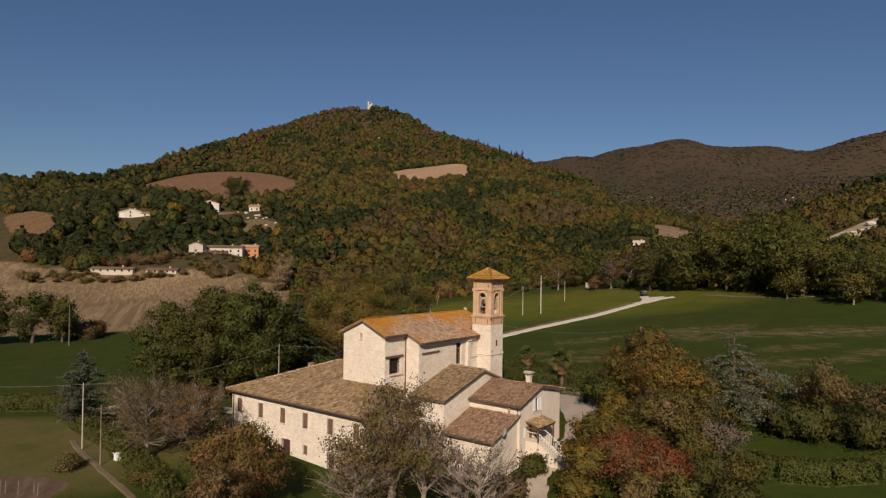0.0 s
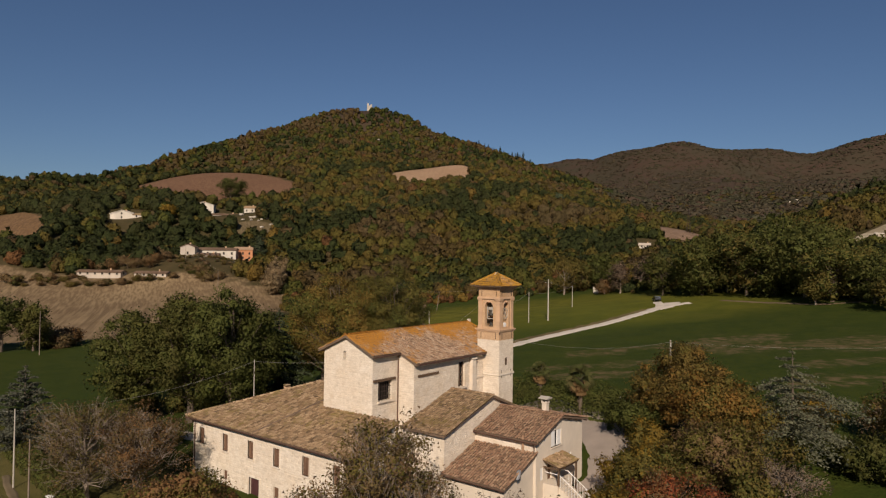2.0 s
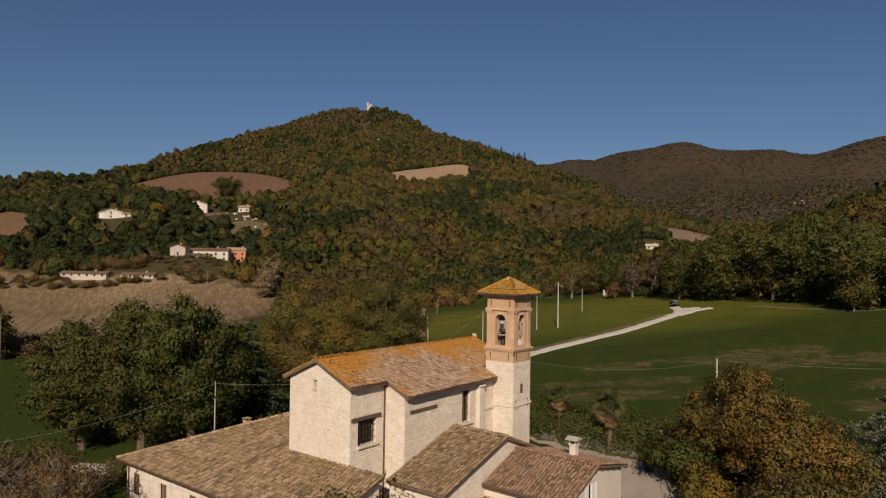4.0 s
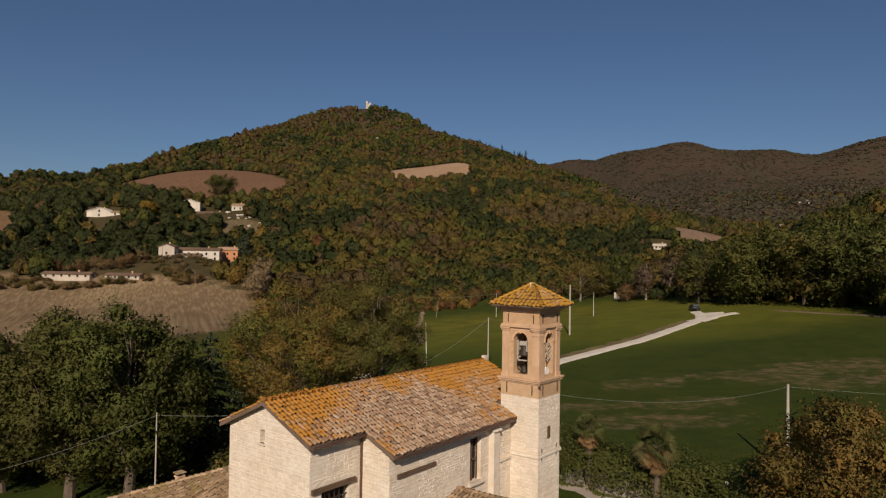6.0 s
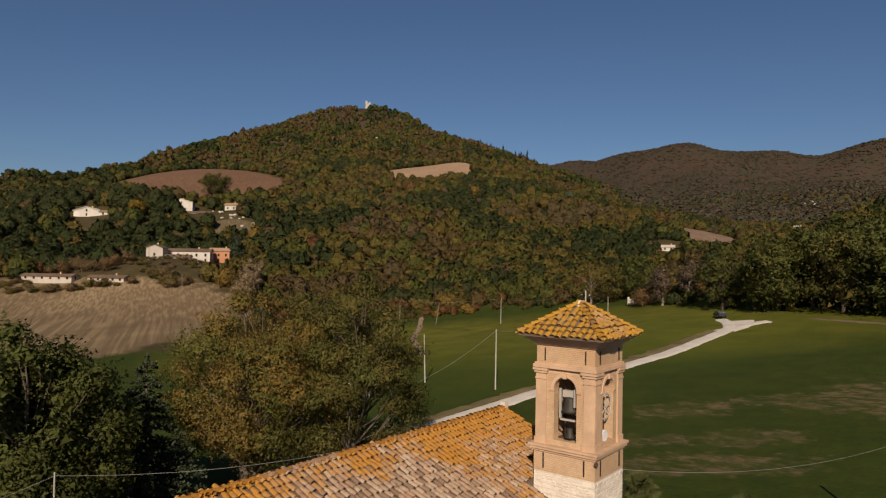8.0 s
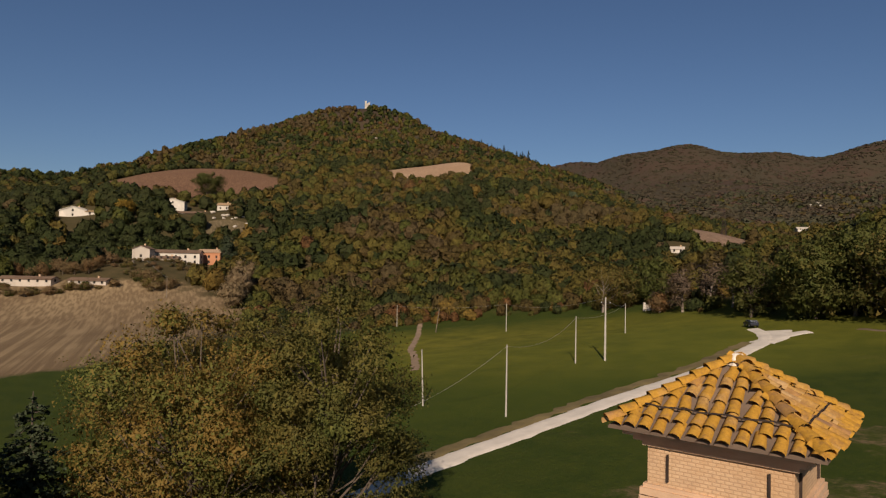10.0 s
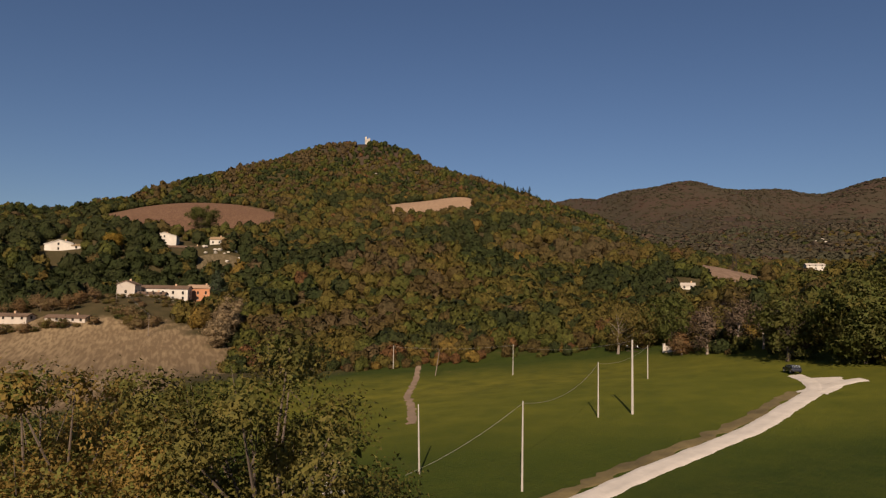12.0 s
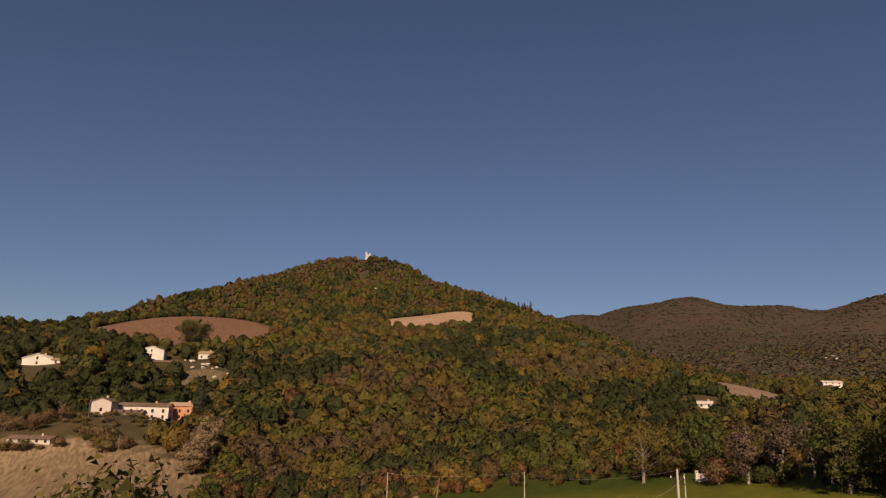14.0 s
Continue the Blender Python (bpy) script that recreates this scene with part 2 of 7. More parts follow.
RUST = leaf_material("rust_brown_leaves", (0.246, 0.132, 0.058), (0.342, 0.182, 0.070), (0.198, 0.130, 0.058))
RED = leaf_material("red_autumn_leaves", (0.340, 0.080, 0.038), (0.450, 0.120, 0.048), (0.300, 0.125, 0.050))
BROWN = leaf_material("dry_brown_leaves", (0.206, 0.131, 0.065), (0.306, 0.194, 0.094), (0.244, 0.181, 0.080))
UMBER = leaf_material("umber_leaves", (0.130, 0.086, 0.040), (0.205, 0.130, 0.058), (0.145, 0.112, 0.046))
TWIG = leaf_material("bare_twigs", (0.126, 0.090, 0.056), (0.174, 0.120, 0.078), (0.114, 0.079, 0.052), 0.1)
STRAW = leaf_material("dry_straw_twigs", (0.250, 0.176, 0.095), (0.330, 0.235, 0.130), (0.260, 0.190, 0.100), 0.3)
GREY_NEEDLES = leaf_material("grey_green_needles", (0.105, 0.112, 0.080), (0.175, 0.180, 0.130), (0.135, 0.135, 0.094))
BLUE = leaf_material("blue_grey_needles", (0.160, 0.164, 0.100), (0.255, 0.256, 0.162), (0.195, 0.192, 0.114))
FIR = leaf_material("dark_fir_needles", (0.036, 0.050, 0.026), (0.070, 0.084, 0.042), (0.052, 0.062, 0.030), 0.15)
PALM = leaf_material("palm_fronds", (0.080, 0.096, 0.030), (0.155, 0.158, 0.052), (0.130, 0.112, 0.042))
PALM_DRY = leaf_material("dry_palm_fronds", (0.240, 0.144, 0.060), (0.312, 0.192, 0.084), (0.192, 0.120, 0.054))
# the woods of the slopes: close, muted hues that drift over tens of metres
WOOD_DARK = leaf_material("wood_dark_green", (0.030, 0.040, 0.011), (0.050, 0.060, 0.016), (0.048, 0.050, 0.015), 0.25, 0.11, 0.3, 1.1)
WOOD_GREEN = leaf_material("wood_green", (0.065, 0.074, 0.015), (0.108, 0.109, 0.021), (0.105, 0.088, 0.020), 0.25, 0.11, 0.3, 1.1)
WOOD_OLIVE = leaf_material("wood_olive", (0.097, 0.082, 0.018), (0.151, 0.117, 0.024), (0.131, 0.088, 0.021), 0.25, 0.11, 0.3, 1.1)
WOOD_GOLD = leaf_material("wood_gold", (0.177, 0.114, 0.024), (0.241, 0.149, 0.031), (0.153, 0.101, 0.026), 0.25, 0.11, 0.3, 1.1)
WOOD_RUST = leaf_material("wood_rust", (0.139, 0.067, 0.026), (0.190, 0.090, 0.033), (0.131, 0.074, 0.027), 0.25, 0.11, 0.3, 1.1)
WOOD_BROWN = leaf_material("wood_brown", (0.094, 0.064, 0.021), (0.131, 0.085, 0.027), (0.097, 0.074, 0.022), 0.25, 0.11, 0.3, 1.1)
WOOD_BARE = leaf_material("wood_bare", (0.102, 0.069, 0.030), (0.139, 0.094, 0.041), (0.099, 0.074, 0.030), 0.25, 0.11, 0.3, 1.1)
RANGE_BROWN = leaf_material("range_brown", (0.066, 0.040, 0.027), (0.078, 0.048, 0.033), (0.058, 0.044, 0.027), 0.0, 0.006, 0.2)
RANGE_GREEN = leaf_material("range_green", (0.044, 0.043, 0.022), (0.052, 0.050, 0.026), (0.056, 0.044, 0.026), 0.0, 0.006, 0.2)


# ---- the land: a valley floor and the forms that rise from it (x, y, spread, height) ----
SITE = [(-60, 50, 20, 0.1), (-48, 48, 30, -1.0), (-38, 62, 20, -2.0), (-37, 73, 30, 1.7), (-85, 38, 30, 0.2), (-74, 60, 30, 0.8), (-91, 130, 40, 0.0), (-95, 164, 40, -0.2), (-79, 208, 60, 4.2), (-60, 100, 40, -2.1), (-30, 110, 50, 3.7), (-10, 150, 70, -5.6), (-45, 180, 60, -2.6), (-110, 130, 50, 1.7), (-125, 180, 50, 5.2), (-143, 215, 80, -21.8), (-150, 120, 70, -3.6), (-188, 81, 80, 3.8), (-60, 20, 40, 1.5), (-20, 40, 40, 1.1), (0, 80, 50, -2.5), (0, 0, 70, -2.5), (-120, 20, 70, -1.3), (60, 60, 90, -0.6)]
SITE_MORE = [(-30, -60, 110, -2.8), (60, 140, 90, -0.9), (-110, 75, 60, 1.1)]
WEST = [(-290, 199, 80, -0.7), (-235, 120, 90, -5.3), (-340, 150, 80, 2.4), (-331, 190, 50, -3.5), (-351, 223, 40, 20.3), (-435, 221, 70, 18.4), (-422, 249, 60, 22.5), (-351, 253, 50, -31.7), (-481, 312, 110, 11.5), (-336, 259, 60, 26.0), (-210, 190, 80, 12.9), (-528, 198, 140, 18.0), (-702, 240, 210, 20.1), (-599, 408, 160, 42.6), (-639, 364, 180, 24.2), (-401, 233, 50, -29.6)]
HILL = [(-323, 339, 90, 19.9), (-278, 316, 80, -10.4), (-253, 373, 80, 8.6), (-246, 441, 90, -16.6), (-318, 487, 160, 26.5), (-478, 590, 230, 82.9), (-400, 336, 100, -7.8), (-1004, 1026, 80, 95.7), (-1034, 965, 90, 83.1), (-1020, 995, 70, -8.2), (-954, 1065, 90, 58.0), (-746, 659, 170, 103.3), (-845, 1049, 100, 11.3), (-712, 1027, 110, 52.7), (-590, 995, 170, 79.3), (-355, 800, 200, -73.2), (-241, 622, 180, -8.4), (-1077, 794, 150, 90.1), (-996, 604, 120, 38.2), (-897, 416, 60, -23.5), (-874, 333, 90, -6.8), (-891, 270, 150, 100.5), (-231, 238, 70, -24.1), (-199, 264, 80, 28.5)]
HILL_MORE = [(-478, 451, 160, -31.3), (-642, 715, 140, 0.4), (-423, 809, 190, 90.0), (-186, 324, 100, -18.1), (-1072, 886, 120, 120.0), (-1057, 696, 150, 90.5), (-966, 540, 120, 64.4), (-911, 468, 80, 46.7), (-903, 437, 60, 18.2), (-884, 376, 60, 31.8), (-904, 1066, 100, 130.5), (-778, 1026, 110, 33.6), (-652, 1010, 110, 3.6), (-943, 948, 110, 13.0), (-872, 877, 100, 3.9), (-769, 781, 150, 13.5), (-942, 873, 110, 35.8), (-836, 930, 130, 103.7), (-899, 756, 140, 60.6), (-916, 654, 130, 3.2), (-653, 833, 140, 48.6), (-552, 811, 150, -25.4)]
EAST = [(-40, 252, 80, -29.9), (-26, 277, 110, 45.6), (-32, 405, 80, -25.1), (-61, 458, 80, 101.8), (-86, 464, 90, -92.8), (-2, 415, 100, 40.7), (-178, 448, 80, 8.7), (-171, 525, 100, 3.2), (-149, 492, 70, 20.5), (-242, 1253, 450, 27.7)]
RANGE = [(-845, 2502, 340, 378.5), (-965, 2536, 320, -116.8), (-1249, 2695, 440, 232.4), (-1458, 2786, 540, -98.1), (-1925, 3309, 900, 511.4), (-760, 2631, 290, -123.0), (-662, 2897, 330, 225.4), (-501, 3022, 270, 31.9), (-379, 2990, 250, -28.9), (-236, 2974, 330, 139.0), (-556, 1465, 450, 34.6), (-437, 1557, 410, -99.7), (-159, 1772, 590, 179.0), (60, 2951, 580, 387.7), (-768, 1806, 590, 152.5), (-1689, 2483, 700, 106.5), (-217, 843, 250, 30.5)]
SKYLINE = [(-859, 301, 95, -2.5), (-875, 369, 95, -4.9), (-910, 427, 95, 19.5), (-923, 496, 95, -18.5), (-978, 567, 95, 20.1), (-997, 626, 95, -9.2), (-1016, 685, 95, 4.5), (-1046, 780, 95, 5.0), (-1036, 858, 95, -18.9), (-1009, 947, 95, 27.6), (-982, 1001, 95, -16.2), (-928, 1038, 95, -6.7), (-787, 995, 95, 4.6), (-728, 994, 95, -2.6), (-666, 1005, 95, -3.3), (-1410, 2668, 230, 30.2), (-753, 2432, 230, 23.9), (-739, 2790, 230, 32.8), (-566, 2851, 230, 15.4), (-436, 2896, 230, -67.8), (-307, 2887, 230, 26.5)]
HAMLET = [(-451, 232, 32, -12.1), (-471, 304, 32, 2.4), (-439, 303, 32, -17.9), (-422, 311, 32, 18.0), (-338, 229, 32, 4.1), (-356, 231, 32, -7.0), (-354, 258, 32, 10.5), (-328, 186, 32, 1.1), (-275, 214, 32, 5.9), (-416, 247, 32, 8.4), (-339, 260, 32, -10.1), (-174, 439, 60, 4.8), (-167, 505, 60, 3.6), (-164, 768, 60, 6.6)]
CRESTS = [(-650, 330, 80, -5.5), (-640, 400, 80, 9.1), (-520, 620, 60, -6.9), (-480, 650, 60, 13.5)]     # brows of the two hill fields
FORMS = np.array(SITE + SITE_MORE + WEST + HILL + HILL_MORE + EAST + RANGE + SKYLINE + HAMLET + CRESTS, float)


def land(x, y):
    x, y = np.asarray(x, float), np.asarray(y, float)
    z = 6 + 9 * np.tanh((-0.43 + 0.0633 * x + 0.0837 * y - 6) / 9)
    for cx, cy, r, h in FORMS:
        z = z + h * np.exp(-((x - cx) ** 2 + (y - cy) ** 2) / r ** 2)
    # spurs and gullies on the far range
    far = np.clip((y + 0.35 * x - 1000) / 500, 0, 1)
    return z + far * (11 * np.sin(x / 105 + 1.6 * np.sin(y / 260)) + 5 * np.sin(x / 41 + y / 120 + 1.3 * np.sin(y / 95)))


def ground_z(x, y):
    far = min(max((y + 0.35 * x - 1000) / 500, 0), 1)
    z = 6 + 9 * math.tanh((-0.43 + 0.0633 * x + 0.0837 * y - 6) / 9) + float((FORMS[:, 3] * np.exp(-((x - FORMS[:, 0]) ** 2 + (y - FORMS[:, 1]) ** 2) / FORMS[:, 2] ** 2)).sum())
    return z + far * (11 * math.sin(x / 105 + 1.6 * math.sin(y / 260)) + 5 * math.sin(x / 41 + y / 120 + 1.3 * math.sin(y / 95)))


# open fields among the woods: centre x, y, turn, half length, half width, colours
FIELDS = [
    (-372, 104, 25, 76, 54, (0.285, 0.204, 0.112), (0.180, 0.122, 0.066)),
    (-292, 125, 37, 85, 76, (0.285, 0.204, 0.112), (0.180, 0.122, 0.066)),
    (-565, 376, 100, 74, 60, (0.20, 0.115, 0.065), (0.155, 0.085, 0.05)),
    (-471, 583, 127, 70, 42, (0.40, 0.27, 0.165), (0.33, 0.21, 0.125)),
    (-692, 666, 34, 46, 13, (0.24, 0.18, 0.10), (0.17, 0.13, 0.07)),
    (-506, 190, 164, 76, 13, (0.21, 0.125, 0.06), (0.15, 0.09, 0.045)),
    (-201, 588, 110, 145, 20, (0.27, 0.18, 0.12), (0.20, 0.13, 0.085)),
    (-390, 293, 60, 12, 9, (0.16, 0.12, 0.07), (0.12, 0.09, 0.045)),
    (-82, 25.5, 25, 11, 4.0, (0.17, 0.115, 0.075), (0.12, 0.08, 0.055)),
    (-36, 262, 55, 26, 8, (0.42, 0.36, 0.26), (0.30, 0.24, 0.15)),
]
MEADOWS = [   # grass that stays clear of trees
    (-95, 168, -20, 90, 60), (-40, 130, 20, 90, 55), (-175, 72, 25, 75, 35), (-60, 40, 0, 70, 40), (-30, 60, 0, 60, 45), (-120, 110, 20, 70, 50),
]


def inside(x, y, cx, cy, turn, a, b, grow=0.0):
    c, s = math.cos(radians(turn)), math.sin(radians(turn))
    u, v = (x - cx) * c + (y - cy) * s, -(x - cx) * s + (y - cy) * c
    return (np.abs(u) / (a + grow)) ** 3 + (np.abs(v) / (b + grow)) ** 3 < 1


def ground_material():
    n = Nodes("valley_ground")
    big, mid, fine = n.noise(0.018, 5.0, 0.6), n.noise(0.16, 5.0, 0.65), n.noise(2.2, 6.0, 0.75)
    grass = n.mix(n.ramp(big, 0.35, 0.65), (0.020, 0.039, 0.004), (0.037, 0.050, 0.006))
    grass = n.mix(n.ramp(mid, 0.4, 0.7, 0.0, 0.5), grass, (0.031, 0.041, 0.007))
    dry = n.noise(0.075, 4.0, 0.55, stretch=(0.7, 1.3, 1.0))
    fibre = n.noise(0.9, 4.0, 0.7, stretch=(0.7, 1.3, 1.0))
    grass = n.mix(n.math("MULTIPLY", n.ramp(dry, 0.62, 0.72), n.ramp(fibre, 0.46, 0.62, 0.0, 0.5)), grass, (0.15, 0.105, 0.05))
    grass = n.mix(n.ramp(n.noise(0.55, 6.0, 0.8), 0.40, 0.62, 0.0, 0.8), grass, (0.047, 0.058, 0.007))
    grass = n.mix(n.ramp(n.noise(1.1, 5.0, 0.8), 0.52, 0.68, 0.0, 0.7), grass, (0.018, 0.031, 0.004))
    grass = n.mix(n.ramp(n.noise(0.22, 5.0, 0.7), 0.46, 0.60, 0.0, 0.6), grass, (0.018, 0.035, 0.004))
    grass = n.mix(n.ramp(fine, 0.35, 0.8, 0.0, 0.5), grass, (0.054, 0.061, 0.011))
    wood = n.mix(n.ramp(mid, 0.35, 0.65), (0.045, 0.036, 0.016), (0.085, 0.06, 0.028))
    wood = n.mix(n.ramp(fine, 0.4, 0.7, 0.0, 0.6), wood, (0.05, 0.048, 0.016))

    rough_edge = n.noise(0.45, 4.0, 0.7)

    def patch(cx, cy, turn, a, b, soft=0.10, ragged=0.0):
        m = n.add("ShaderNodeMapping")
        m.vector_type = "TEXTURE"
        n.put(n.pos.outputs["Position"], m.inputs[0])
        m.inputs["Location"].default_value = (cx, cy, 0)
        m.inputs["Rotation"].default_value = (0, 0, radians(turn))
        m.inputs["Scale"].default_value = (a, b, 1000)
        s = n.add("ShaderNodeSeparateXYZ")
        n.put(m.outputs[0], s.inputs[0])
        d = n.math("ADD", n.math("POWER", n.math("ABSOLUTE", s.outputs[0]), 3.0), n.math("POWER", n.math("ABSOLUTE", s.outputs[1]), 3.0))
        d = n.math("ADD", d, n.ramp(n.noise(0.06, 3.0, 0.6), 0.2, 0.8, -0.35, 0.35))
        if ragged:
            d = n.math("ADD", d, n.ramp(rough_edge, 0.3, 0.7, -ragged, ragged))
        return n.ramp(d, 1.0 - soft, 1.0 + soft, 1.0, 0.0), s
    col = wood
    f, s = patch(-200, 2350, 0, 2200, 1480, 0.02)
    slope = n.mix(n.ramp(n.noise(0.006, 5.0, 0.65), 0.42, 0.6), (0.062, 0.040, 0.027), (0.048, 0.042, 0.025))
    slope = n.mix(n.ramp(n.noise(0.09, 4.0, 0.7), 0.4, 0.65, 0.0, 0.5), slope, (0.056, 0.040, 0.027))
    col = n.mix(f, col, slope)
    for cx, cy, turn, a, b in MEADOWS:
        f, s = patch(cx, cy, turn, a * 1.25, b * 1.25, 0.25)
        col = n.mix(f, col, grass)
    f, s = patch(-122, 186, 28, 75, 40, 0.9)
    col = n.mix(n.math("MULTIPLY", f, n.ramp(mid, 0.3, 0.7, 0.25, 0.85)), col, (0.180, 0.158, 0.018))
    f, s = patch(-108, 162, 55, 60, 34, 0.8)
    col = n.mix(n.math("MULTIPLY", f, n.ramp(big, 0.3, 0.7, 0.2, 0.6)), col, (0.072, 0.088, 0.009))
    f, s = patch(-92, 35, 20, 24, 13, 0.4)
    col = n.mix(n.math("MULTIPLY", f, n.ramp(mid, 0.3, 0.7, 0.4, 0.95)), col, (0.130, 0.104, 0.036))
    for cx, cy, turn, a, b in ((-62.5, 128.5, 30, 5, 3), (-53.5, 120, 30, 5, 2.6), (-64, 115, 30, 5, 2), (-57, 110, 30, 6, 3), (-50, 112.5, 30, 5, 2.5), (-52, 138, 35, 8, 2.4), (-46.5, 137, 35, 6, 3), (-41, 145, 35, 8, 3.5), (-38.5, 136, 35, 6, 3.5),
                                (-27, 144, 35, 12, 4), (-17, 144, 35, 10, 4), (-23, 127, 35, 7, 2.4), (-21, 117, 35, 7, 3.2), (-15.5, 119.5, 35, 4, 2), (-11, 127, 35, 4, 2.5), (-43, 148, 35, 8, 2)):
        f, s = patch(cx, cy, turn, a, b, 0.8, 2.0)
        worn = n.math("MULTIPLY", n.ramp(n.noise(0.5, 4.0, 0.7, stretch=(0.6, 1.4, 1.0)), 0.38, 0.56), n.ramp(fibre, 0.38, 0.60, 0.12, 0.9))
        col = n.mix(n.math("MULTIPLY", f, worn), col, (0.150, 0.104, 0.054))
    for cx, cy, turn, a, b, light, dark in FIELDS:
        f, s = patch(cx, cy, turn, a, b)
        rows = n.noise(0.05, 3.0, 0.6, stretch=(1.0, 0.25, 1.0))
        furrow = n.noise(0.34, 2.0, 0.5, vector=n.turned(152, 0.045))
        streak = n.noise(0.85, 1.0, 0.5, vector=n.turned(149, 0.010))
        soil = n.mix(n.ramp(rows, 0.35, 0.65), light, dark)
        soil = n.mix(n.ramp(furrow, 0.42, 0.62, 0.0, 0.45), soil, tuple(c * 0.85 for c in dark))
        soil = n.mix(n.ramp(streak, 0.50, 0.56, 0.0, 0.7), soil, tuple(c * 0.8 for c in dark))
        soil = n.mix(n.ramp(streak, 0.44, 0.36, 0.0, 0.45), soil, tuple(c * 1.15 for c in light))
        soil = n.mix(n.ramp(fine, 0.35, 0.7, 0.0, 0.4), soil, tuple(c * 0.7 for c in dark))
        col = n.mix(f, col, soil)
    n.bump(n.math("ADD", n.math("MULTIPLY", fine, 0.5), mid), 0.8, 0.3)
    return n.finish(col, 0.97, 0.0, 0.1)


def mesh_object(name, verts, faces, material=None, parent=None, smooth=False):
    me = bpy.data.meshes.new(name)
    me.from_pydata([tuple(v) for v in verts], [], [tuple(f) for f in faces])
    me.update()
    if material:
        me.materials.append(material)
    if smooth:
        me.shade_smooth()
    ob = new(name, me)
    if parent:
        ob.parent = parent
    return ob


def quads_mesh(name, corners, material_ids=None, materials=(), normals=None):
    """Many loose leaf faces in one mesh; corners has the shape (n, 3 or 4, 3); normals, one a face, round the whole crown's shading."""
    n, k = corners.shape[:2]
    me = bpy.data.meshes.new(name)
    me.vertices.add(n * k)
    me.vertices.foreach_set("co", np.ascontiguousarray(corners, dtype=np.float32).ravel())
    me.loops.add(n * k)
    me.loops.foreach_set("vertex_index", np.arange(n * k, dtype=np.int32))
    me.polygons.add(n)
    me.polygons.foreach_set("loop_start", np.arange(n, dtype=np.int32) * k)
    if material_ids is not None:
        me.polygons.foreach_set("material_index", np.ascontiguousarray(material_ids, dtype=np.int32))
    for m in materials:
        me.materials.append(m)
    me.update(calc_edges=True)
    if normals is not None:
        normals = np.asarray(normals)
        away = np.einsum("ij,ij->i", np.cross(corners[:, 1] - corners[:, 0], corners[:, 2] - corners[:, 0]), normals) < 0
        corners = np.where(away[:, None, None], corners[:, ::-1], corners)      # every face turned the way it is shaded
        me.vertices.foreach_set("co", np.ascontiguousarray(corners, dtype=np.float32).ravel())
        me.update()
        me.polygons.foreach_set("use_smooth", np.ones(n, dtype=bool))
        me.attributes.new("custom_normal", "FLOAT_VECTOR", "POINT").data.foreach_set("vector", np.repeat(np.asarray(normals, dtype=np.float32), k, axis=0).ravel())
    return me


# one sheet of ground out to the horizon, fine in the valley and coarse far off
def build_ground():
    cx, cy = -50.0, 70.0
    rings = np.concatenate([np.linspace(0, 120, 50)[1:], 120 * 1.0255 ** np.arange(1, 147)])
    turns = np.sort(np.concatenate([np.linspace(-10, 95, 340), np.linspace(96, 349, 90)]))   # degrees left of +y
    a = np.radians(turns)
    x = cx - np.sin(a)[None] * rings[:, None]
    y = cy + np.cos(a)[None] * rings[:, None]
    z = land(x, y)
    n, m = len(rings), len(a)
    verts = [(cx, cy, ground_z(cx, cy))] + np.stack([x, y, z], -1).reshape(-1, 3).tolist()
    faces = [(0, 1 + j, 1 + (j + 1) % m) for j in range(m)]
    for i in range(n - 1):
        for j in range(m):
            k = (j + 1) % m
            faces.append((1 + i * m + j, 1 + (i + 1) * m + j, 1 + (i + 1) * m + k, 1 + i * m + k))
    g = mesh_object("ground", verts, faces, ground_material(), smooth=True)
    tagged(g, "green valley fields, ploughed slopes and leaf-strewn woodland floor", "ground", kind="structure")


build_ground()


def ribbon(name, pts, width, lift, material, wobble=0.0, step=1.5, shift=0.0, label="", category=""):
    """A strip laid on the land along a line of points."""
    p = np.array(pts, float)
    d = np.concatenate([[0], np.cumsum(np.hypot(*np.diff(p, axis=0).T))])
    s = np.arange(0, d[-1], step)
    # Catmull-Rom through the points
    t = np.interp(s, d, np.arange(len(p)))
    q = np.empty((len(s), 2))
    for k, u in enumerate(t):
        i = min(int(u), len(p) - 2)
        f = u - i
        p0, p1, p2, p3 = p[max(i - 1, 0)], p[i], p[i + 1], p[min(i + 2, len(p) - 1)]
        q[k] = 0.5 * (2 * p1 + (p2 - p0) * f + (2 * p0 - 5 * p1 + 4 * p2 - p3) * f * f + (3 * p1 - p0 - 3 * p2 + p3) * f ** 3)
    tan = np.gradient(q, axis=0)
    nor = np.stack([-tan[:, 1], tan[:, 0]], 1) / np.linalg.norm(tan, axis=1)[:, None]
    cols = 7
    verts, faces = [], []
    for k in range(len(q)):
        wl = width * (0.5 + wobble * noise.noise(Vector((s[k] * 0.35, 1.0, lift))) + wobble * 0.6 * noise.noise(Vector((s[k] * 1.7, 3.0, lift))))
        wr = width * (0.5 + wobble * noise.noise(Vector((s[k] * 0.35, 9.0, lift))) + wobble * 0.6 * noise.noise(Vector((s[k] * 1.7, 5.0, lift))))
        for c in range(cols):
            o = -wr + (wl + wr) * c / (cols - 1) + shift
            x, y = q[k] + nor[k] * o
            crown = lift - (0.0 if 0 < c < cols - 1 else lift + 0.06)
            verts.append((x, y, ground_z(x, y) + crown))
    for k in range(len(q) - 1):
        for c in range(cols - 1):
            a = k * cols + c
            faces.append((a, a + 1, a + cols + 1, a + cols))
    ob = mesh_object(name, verts, faces, material, smooth=True)
    return tagged(ob, label, category, kind="structure")


